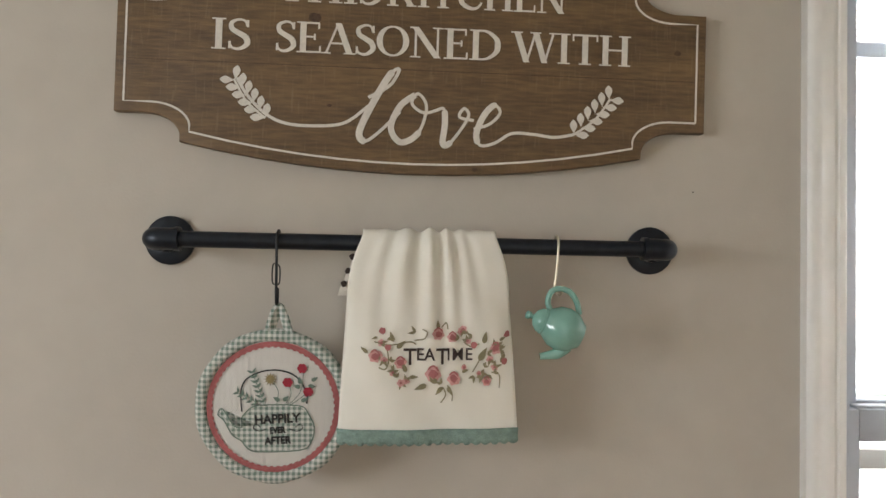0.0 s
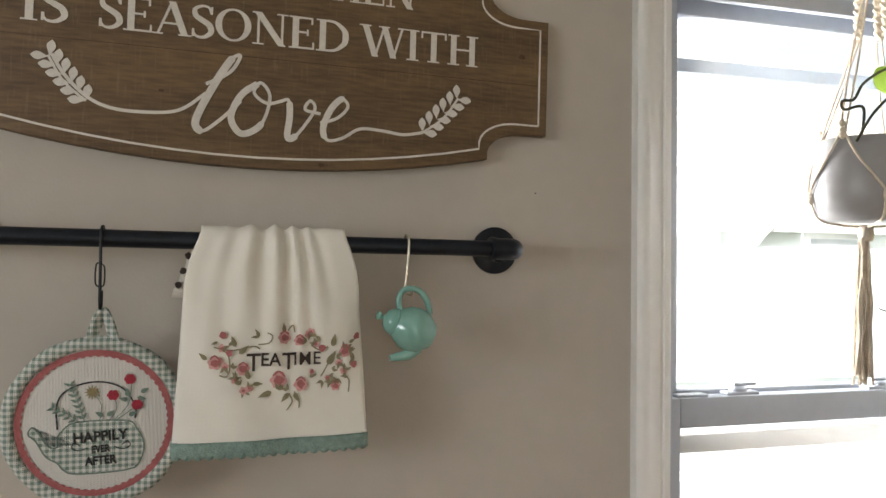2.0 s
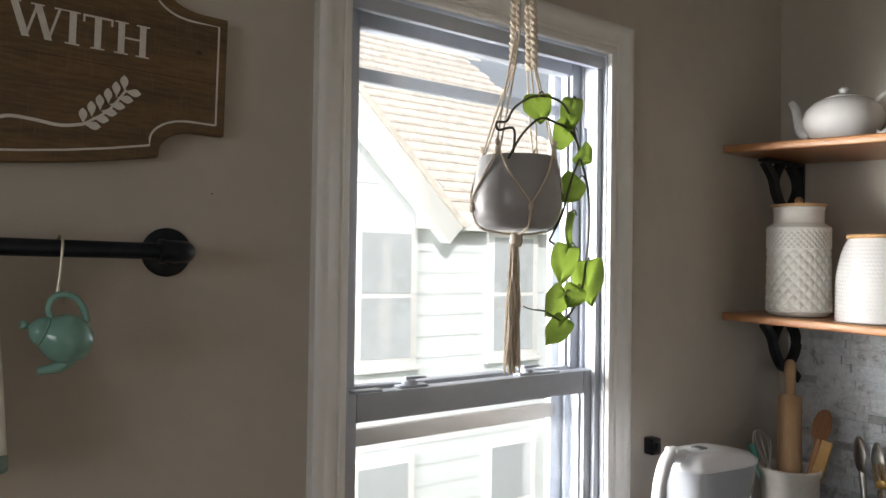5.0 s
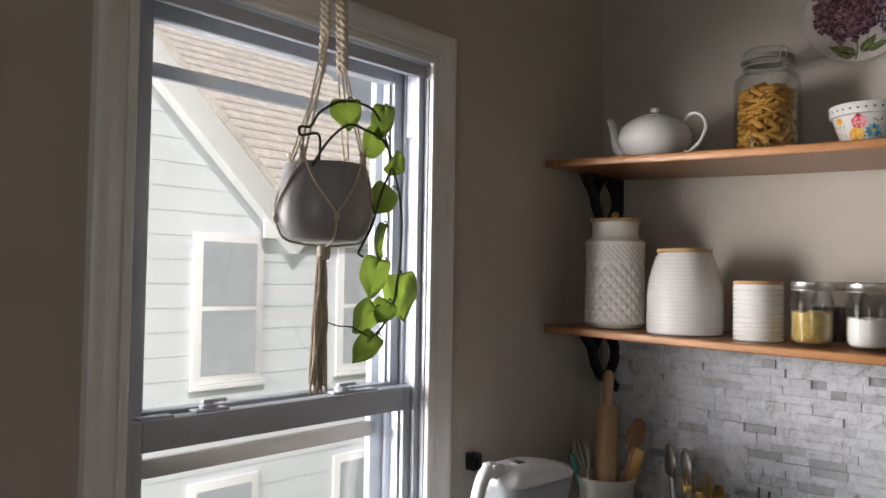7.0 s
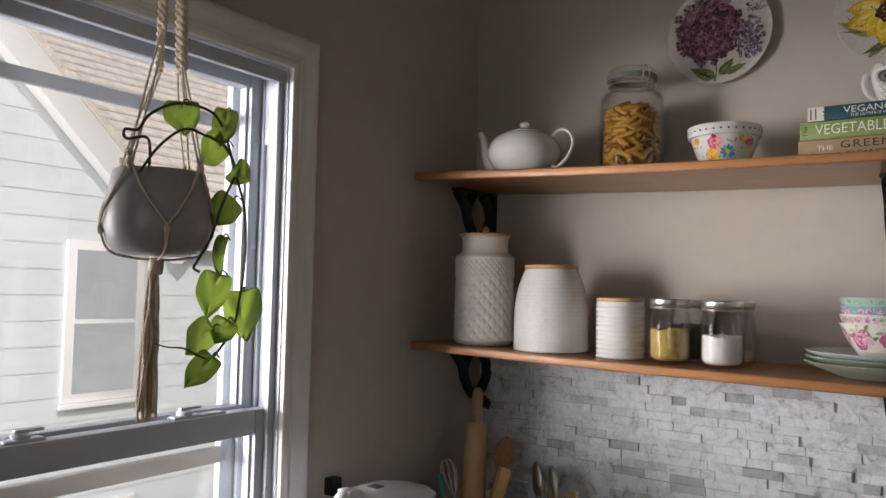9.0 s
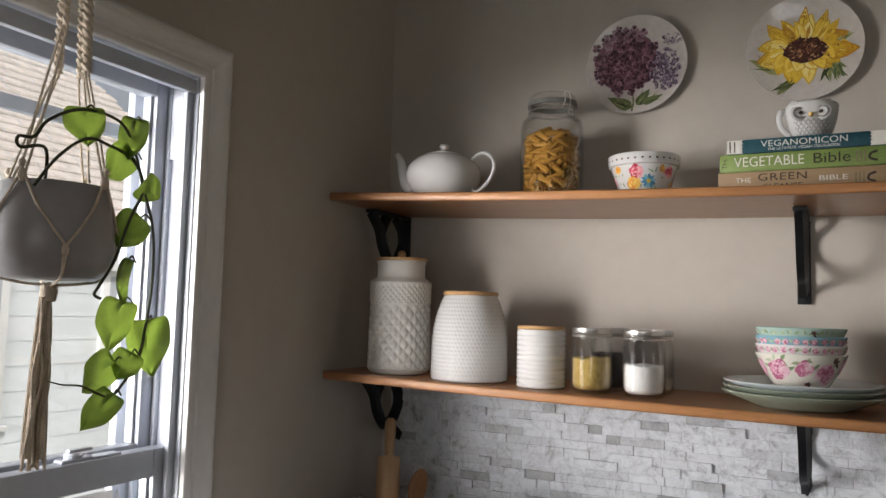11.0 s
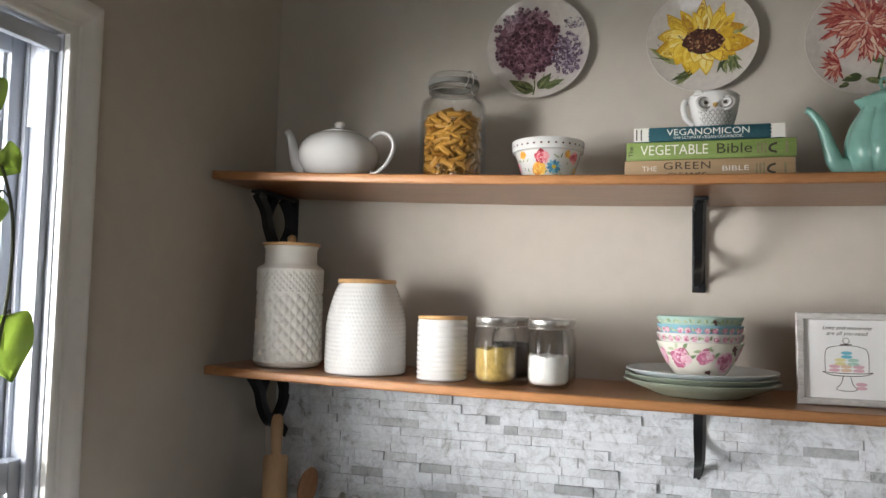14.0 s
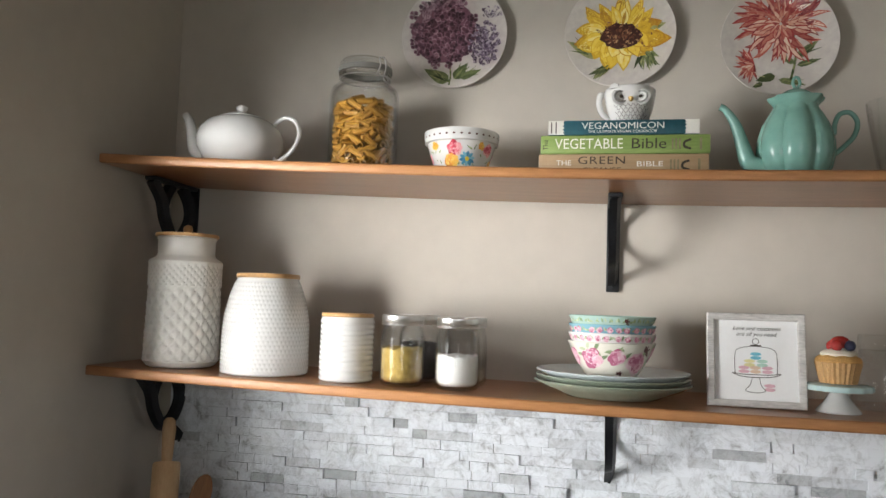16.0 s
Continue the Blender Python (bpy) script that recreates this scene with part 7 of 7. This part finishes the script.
for n, r0, l, w in ((19, 0.034, 0.064, 0.028), (15, 0.030, 0.046, 0.027)):
    for k in range(n):
        a = k * 360 / n + rw.uniform(-7, 7)
        up = math.sin(radians(a))
        ll = l * rw.uniform(0.82, 1.12) * (1.0 if up > -0.3 else 0.86)
        ww = w * rw.uniform(0.8, 1.15) * (0.80 if up > 0.4 else 1.25)
        cu = rw.uniform(-32, 32)
        x, z = -0.002 + r0 * math.cos(radians(a)), 0.002 + r0 * 0.6 * math.sin(radians(a))
        edge += [curled(x, z, a, ll, ww, cu), curled(x, z, a + 2, ll * 0.7, ww * 0.2, cu)]
        face += [curled(x, z, a, ll * 0.95, ww * 0.84, cu), curled(x, z, a - 5, ll * 0.8, ww * 0.3, cu)]
layered(w2, R2, edge, face, M_SUNRIM, M_SUN, "sunflower_petals", "yellow painted petals")
painted(w2, R2, [blob(0.004, -0.003, 0.043, 24, 0.14, 0.62, rnd=rw)], mat("seed_ground", (0.06, 0.018, 0.014), 0.3, vary=0.5, scale=80), "seed_ground", 0.0021, "dark brown painted seed head")
painted(w2, R2, [petal(0.004 + rw.gauss(0, 0.019), rw.gauss(0, 0.011), rw.uniform(0, 360), rw.uniform(0.004, 0.009), 0.0032, 5) for k in range(190)], M_SEEDS, "seed_speckle", 0.0024, "mottled brown painted seed head", 3.2e-6, 100000)

# chrysanthemum plate
R3 = 0.1105
w3 = wall_plate(-0.190, 2.064, R3, "round ivory plate painted with a coral chrysanthemum, hung on the wall")
lf = stroke([(0.026, 0.020), (0.032, -0.030), (0.022, -0.080)], 0.0045)
for x, z, a, l, w in ((0.034, -0.034, 40, 0.052, 0.016), (0.034, -0.050, 14, 0.046, 0.012), (0.030, -0.046, 150, 0.036, 0.012), (-0.006, -0.070, 196, 0.040, 0.018), (0.000, -0.078, -16, 0.050, 0.014), (-0.030, -0.086, 205, 0.024, 0.010)):
    lf.append(petal(x, z, a, l, w))
    for k in range(6):
        lf.append(curled(x, z, a + rw.uniform(-12, 12), l * rw.uniform(0.6, 1.0), w * 0.2, rw.uniform(-18, 18)))
painted(w3, R3, lf, M_LEAFP, "leaf_paint", 0.0006, "green painted leaves")
edge, face = [], []
for n, r0, l, w in ((34, 0.034, 0.052, 0.011), (32, 0.026, 0.044, 0.011), (26, 0.017, 0.036, 0.010), (18, 0.009, 0.026, 0.009), (12, 0.003, 0.015, 0.006)):
    for k in range(n):
        a = k * 360 / n + rw.uniform(-10, 10)
        ll, cu = l * rw.uniform(0.75, 1.2), rw.choice((-1, 1)) * rw.uniform(15, 80)
        x, z = 0.004 + r0 * math.cos(radians(a)), 0.034 + r0 * math.sin(radians(a))
        edge.append(curled(x, z, a - cu / 3, ll, w, cu))
        face.append(curled(x, z, a - cu / 3 + rw.uniform(-4, 4), ll * 0.90, w * rw.uniform(0.5, 0.82), cu))
for k in range(26):
    a = 115 + 160 * k / 25 + rw.uniform(-6, 6)
    edge.append(curled(-0.046, -0.046, a, 0.040 * rw.uniform(0.7, 1.1), 0.007, rw.uniform(-40, 40)))
    face.append(curled(-0.046, -0.046, a, 0.036 * rw.uniform(0.7, 1.1), 0.004, rw.uniform(-40, 40)))
layered(w3, R3, edge, face, M_CHRYSRIM, M_CHRYS, "chrysanthemum_petals", "coral painted petals")


# ---- counter in the corner ----
setting("counter", box(1.36, WALL_X - 0.012, -0.62, 1.055, 0.872, 0.910, 0.003), M_COUNTER, "dark stone kitchen counter", "counter")
# unseen cabinets, assumed; brown chosen to keep bounced light low
setting("base_cabinets", box(1.40, WALL_X - 0.012, -0.60, 1.050, 0.0, 0.871), M_FLOOR, "brown wooden base cabinets", "cabinet")
CZ = 0.9106

M_CROCK = mat("stoneware_crock", (0.58, 0.55, 0.50), 0.3, vary=0.08, scale=12, coat=0.2)
M_WOOD_L = mat("pale_beech", (0.50, 0.33, 0.18), 0.55, second=(0.42, 0.26, 0.13), scale=12, stretch=(6, 6, 1), bump=0.1)
M_WOOD_D = mat("brown_spoon_wood", (0.30, 0.13, 0.045), 0.5, vary=0.3, scale=10, stretch=(6, 6, 1))
M_TEALPL = mat("teal_silicone", (0.10, 0.42, 0.36), 0.5, vary=0.05, scale=20)
M_GOLD = mat("gold_cutlery", (0.65, 0.42, 0.14), 0.28, metal=1.0, vary=0.15, scale=30)
KX, KY = 1.765, 0.928
crock = thing("utensil_crock", "beige stoneware crock holding kitchen utensils", "crock", pose(KX, KY, CZ))
part("body", lathe([(0, 0), (0.058, 0), (0.060, 0.004), (0.0625, 0.120), (0.067, 0.128), (0.068, 0.138), (0.065, 0.141), (0.062, 0.138), (0.058, 0.120), (0.055, 0.010), (0, 0.008)], 56), M_CROCK, crock)


def upright(base, tip):
    """A pose whose z axis runs from base to tip."""
    d = Vector(tip) - Vector(base)
    return Matrix.Translation(base) @ d.to_track_quat("Z", "Y").to_matrix().to_4x4(), d.length


m, ln = upright((KX + 0.005, KY + 0.006, CZ + 0.012), (1.868, 0.985, 1.282))
pin = thing("rolling_pin", "pale wooden rolling pin standing in the crock", "rolling pin", m, "utensils in the crock")
part("barrel", lathe([(0, 0.03), (0.0255, 0.03), (0.027, 0.034), (0.027, ln - 0.092), (0.0245, ln - 0.088), (0.012, ln - 0.0875), (0, ln - 0.0875)], 32), M_WOOD_L, pin)
part("handle", lathe([(0, ln - 0.087), (0.0105, ln - 0.087), (0.0125, ln - 0.05), (0.0135, ln - 0.02), (0.012, ln - 0.006), (0.007, ln), (0, ln)], 24), M_WOOD_L, pin)
# flat black disc whose colour gives the shade inside a hole
part("peg_hole_dark", lathe([(0, 0), (0.0032, 0), (0.0032, 0.001), (0, 0.001)], 12), M_BLACK, pin).matrix_local = pose(-0.0134, -0.004, ln - 0.022, 0, -90, 0)


def spoon(label, base, tip, head_l, head_w, material, name="wooden_spoon", cat_="spoon"):
    m, ln = upright(base, tip)
    root = thing(name, label, cat_, m, "utensils in the crock")
    part("stem", tube([(0, 0, 0), (0, 0, ln - head_l * 0.85)], lambda t: 0.0055 + 0.002 * t, 12, 1), material, root)
    b2 = ball((0, 0, ln - head_l / 2), 1, 20, squash=(0.010, head_w / 2, head_l / 2))
    for v in b2.verts:
        if v.co.x < 0:
            v.co.x = v.co.x * -0.3 - 0.002
    part("spoon_bowl", b2, material, root)
    return root


spoon("brown wooden spoon standing in the crock", (KX + 0.010, KY - 0.010, CZ + 0.012), (1.868, 0.895, 1.175), 0.085, 0.062, M_WOOD_D)
spoon("wooden slotted spoon standing behind the rolling pin", (KX + 0.002, KY + 0.020, CZ + 0.012), (1.905, 1.010, 1.165), 0.080, 0.050, M_WOOD_D)
m, ln = upright((KX - 0.010, KY + 0.006, CZ + 0.012), (KX + 0.012, KY + 0.085, 1.118))
wk = thing("whisk", "steel wire whisk standing in the crock", "whisk", m, "utensils in the crock")
part("stem", tube([(0, 0, 0), (0, 0, ln - 0.085)], 0.005, 10, 1), M_STEEL, wk)
for k in range(4):
    a = k * math.pi / 4
    ca, sa = math.cos(a) * 0.019, math.sin(a) * 0.019
    part("wire", tube([(0, 0, ln - 0.088), (ca * 0.6, sa * 0.6, ln - 0.06), (ca, sa, ln - 0.025), (ca * 0.6, sa * 0.6, ln - 0.003), (0, 0, ln), (-ca * 0.6, -sa * 0.6, ln - 0.003), (-ca, -sa, ln - 0.025), (-ca * 0.6, -sa * 0.6, ln - 0.06), (0, 0, ln - 0.088)], 0.0011, 6, 5), M_STEEL, wk)
m, ln = upright((KX - 0.005, KY + 0.030, CZ + 0.012), (KX - 0.012, KY + 0.090, 1.086))
sp = thing("spatula", "teal-handled spatula standing in the crock", "spatula", m, "utensils in the crock")
part("handle", tube([(0, 0, 0), (0, 0, ln * 0.6), (0, 0, ln)], lambda t: 0.0065 + 0.002 * t, 12, 3), M_TEALPL, sp)
m, ln = upright((KX + 0.015, KY - 0.020, CZ + 0.012), (KX + 0.030, KY - 0.072, 1.118))
wst = thing("wooden_spatula", "yellowish wooden spatula leaning in the crock", "spatula", m, "utensils in the crock")
part("blade", box(-0.004, 0.004, -0.012, 0.012, 0, ln, 0.003), mat("yellow_wood", (0.42, 0.24, 0.06), 0.5, vary=0.2, scale=12), wst)

# cutlery jar
cj = thing("cutlery_jar", "clear glass jar holding gold cutlery", "jar", pose(1.855, 0.725, CZ))
part("glass_body", lathe([(0, 0), (0.044, 0), (0.047, 0.004), (0.048, 0.110), (0.046, 0.110), (0.045, 0.008), (0, 0.006)], 40), M_JAR, cj)


def fork(y, x, tip_z, lean):
    m, ln = upright((x, y - lean, CZ + 0.012), (x - 0.004, y, tip_z))
    root = thing("fork", "gold-coloured table fork standing tines up", "fork", m, "gold cutlery")
    part("handle", tube([(0, 0, 0), (0, 0, ln - 0.05)], lambda t: 0.0045 - 0.0018 * t, 8, 1, flat=0.45), M_GOLD, root)
    part("neck", box(-0.0012, 0.0012, -0.0105, 0.0105, ln - 0.055, ln - 0.038, 0.001), M_GOLD, root)
    for k in range(4):
        y_ = -0.009 + 0.006 * k
        part("tine", tube([(0, y_, ln - 0.040), (0, y_, ln)], lambda t: 0.0017 - 0.0009 * t, 6, 1), M_GOLD, root)


for y, x, z, l in ((0.772, 1.85, 1.080, 0.02), (0.750, 1.87, 1.066, 0.01), (0.712, 1.84, 1.084, -0.006), (0.728, 1.88, 1.070, 0.004)):
    fork(y, x, z, l)
for y, x, z in ((0.700, 1.87, 1.052), (0.690, 1.85, 1.046)):
    spoon("gold-coloured table spoon standing in the glass jar", (x, 0.72, CZ + 0.012), (x, y, z), 0.05, 0.032, M_GOLD, "table_spoon")
for y, x, z in ((0.838, 1.90, 1.120), (0.802, 1.91, 1.112)):
    spoon("large grey steel serving spoon leaning by the tiles", (x - 0.02, y - 0.03, CZ + 0.002), (x, y, z), 0.085, 0.045, M_STEEL, "serving_spoon")
for y, z in ((0.612, 1.064), (0.590, 1.060)):
    m, ln = upright((1.86, y + 0.004, CZ + 0.001), (1.868, y, z))
    root = thing("dark_stick", "slim dark wooden stick standing by the cutlery", "stick", m, "dark sticks")
    part("shaft", tube([(0, 0, 0), (0, 0, ln)], lambda t: 0.0045 - 0.002 * t, 8, 1), M_PRINTB, root)

# water filter pitcher
M_PLAST = mat("white_plastic", (0.74, 0.75, 0.78), 0.3, vary=0.03, scale=10)
M_CLEARPL = glass_mat("clear_plastic", (0.86, 0.89, 0.93), 0.08, 1.35)
wp = thing("water_pitcher", "white and clear plastic filter pitcher with a flat lid", "pitcher", pose(1.425, 0.930, CZ, 0, 0, -4) @ Matrix.Diagonal((0.90, 0.95, 1, 1)))


def loft(sections, bm=None, n=28):
    """Rounded oblongs (z, x centre, half length, half width) joined upwards."""
    b2 = bmesh.new()
    rings = []
    for z, cx, a, b in sections:
        rings.append([b2.verts.new((cx + a * math.copysign(abs(math.cos(t)) ** 0.45, math.cos(t)), b * math.copysign(abs(math.sin(t)) ** 0.6, math.sin(t)), z)) for t in (2 * math.pi * i / n for i in range(n))])
    for p, q in zip(rings, rings[1:]):
        for i in range(n):
            b2.faces.new((p[i], p[(i + 1) % n], q[(i + 1) % n], q[i]))
    b2.faces.new(rings[0][::-1]); b2.faces.new(rings[-1])
    bmesh.ops.recalc_face_normals(b2, faces=b2.faces[:])
    return merge(bm, b2)


part("body", loft([(0, 0.02, 0.090, 0.046), (0.006, 0.02, 0.094, 0.050), (0.150, 0.035, 0.108, 0.056), (0.190, 0.038, 0.112, 0.058)]), M_CLEARPL, wp, "clear plastic reservoir")
part("inner_tank", loft([(0.09, 0.03, 0.080, 0.046), (0.188, 0.036, 0.104, 0.053)]), M_PLAST, wp)
ld = loft([(0.1905, 0.036, 0.116, 0.060), (0.198, 0.036, 0.118, 0.061), (0.212, 0.026, 0.104, 0.056), (0.222, 0.006, 0.070, 0.046), (0.226, -0.004, 0.045, 0.034)])
part("lid", ld, M_PLAST, wp, "white domed plastic lid")
part("indicator", box(-0.018, 0.008, -0.013, 0.013, 0.2262, 0.2285, 0.001), mat("grey_display", (0.10, 0.11, 0.12), 0.3), wp)
part("handle", tube([(-0.060, 0, 0.214), (-0.095, 0, 0.222), (-0.118, 0, 0.206), (-0.136, 0, 0.160), (-0.140, 0, 0.100), (-0.125, 0, 0.050), (-0.080, 0, 0.035)], lambda t: 0.016 - 0.004 * t, 12, 6, flat=1.15), M_PLAST, wp, "white plastic grip")
part("lid_tab", box(-0.100, -0.072, -0.018, 0.018, 0.222, 0.236, 0.004), M_PLAST, wp)
ot = thing("wall_plug", "black power adapter plugged in low on the wall", "plug", north(1.445, 0, 1.112))
part("housing", box(-0.014, 0.014, -0.026, -0.0005, -0.018, 0.018, 0.003), M_IRON, ot)
part("prong_cover", box(-0.008, 0.008, -0.031, -0.026, -0.010, 0.010, 0.002), M_IRON, ot)


# ---- split-face marble mosaic behind the counter ----
TX = WALL_X - 0.004
tiles = setting("backsplash", box(TX, WALL_X - 0.0005, -0.60, 1.060, 0.9105, 1.372), M_GROUT, "grey and white split-face marble mosaic backsplash", "backsplash")
ROW_H = 0.0192
rt = random.Random(5)
LENS = (0.030, 0.044, 0.058, 0.076, 0.096)
shared = {}


def tile_mesh(L_, d):
    key = (round(L_, 3), d)
    if key not in shared:
        b2 = box(-d, 0, -key[0] / 2 + 0.00008, key[0] / 2 - 0.00008, 0.00005, ROW_H - 0.00005)
        fr_ = [e for e in b2.edges if all(v.co.x < -d * 0.5 for v in e.verts)]
        bmesh.ops.bevel(b2, geom=fr_, offset=0.0003, segments=1, affect="EDGES")
        me = bpy.data.meshes.new("tile")
        b2.to_mesh(me)
        b2.free()
        me.materials.append(M_MARBLE)
        shared[key] = me
    return shared[key]


rest = bmesh.new()
count = 0
nrow = int((1.369 - 0.9105) / ROW_H)
SEAMS = (0.905, 0.615, 0.325, 0.035, -0.255, -0.56)     # where one mosaic sheet meets the next, in steps
for r in range(nrow):
    z = 1.369 - (r + 1) * ROW_H
    y = 1.058
    steps = [s + (0.014, -0.010, 0.004, -0.018)[r % 4] for s in SEAMS]
    while y > -0.57:
        L_ = rt.choice(LENS)
        d = rt.choice((0.0065, 0.0065, 0.0070, 0.0065, 0.0075, 0.0060, 0.0065, 0.0070, 0.0095, 0.0045, 0.0125))
        seam = next((s for s in steps if s < y - 0.012), None)
        if seam is None:
            break
        gap = 0.0
        if y - L_ < seam + 0.030:
            L_ = max(0.014, round(y - seam, 3))
            gap = rt.choice((0.0003, 0.0022, 0.0030))
        if count < 400 and r < 17 and y > -0.50:
            ob = new("tile", tile_mesh(L_ - gap, d))
            ob.parent = tiles
            ob.location = (TX, y - L_ / 2, z)
            count += 1
        else:
            n0 = len(rest.verts)
            rest.from_mesh(tile_mesh(L_ - gap, d))
            rest.verts.ensure_lookup_table()
            for v in rest.verts[n0:]:
                v.co += Vector((TX, y - L_ / 2, z))
        y -= L_
tagged(part("tile_field", rest, M_MARBLE, tiles, smooth=False), kind="stuff")
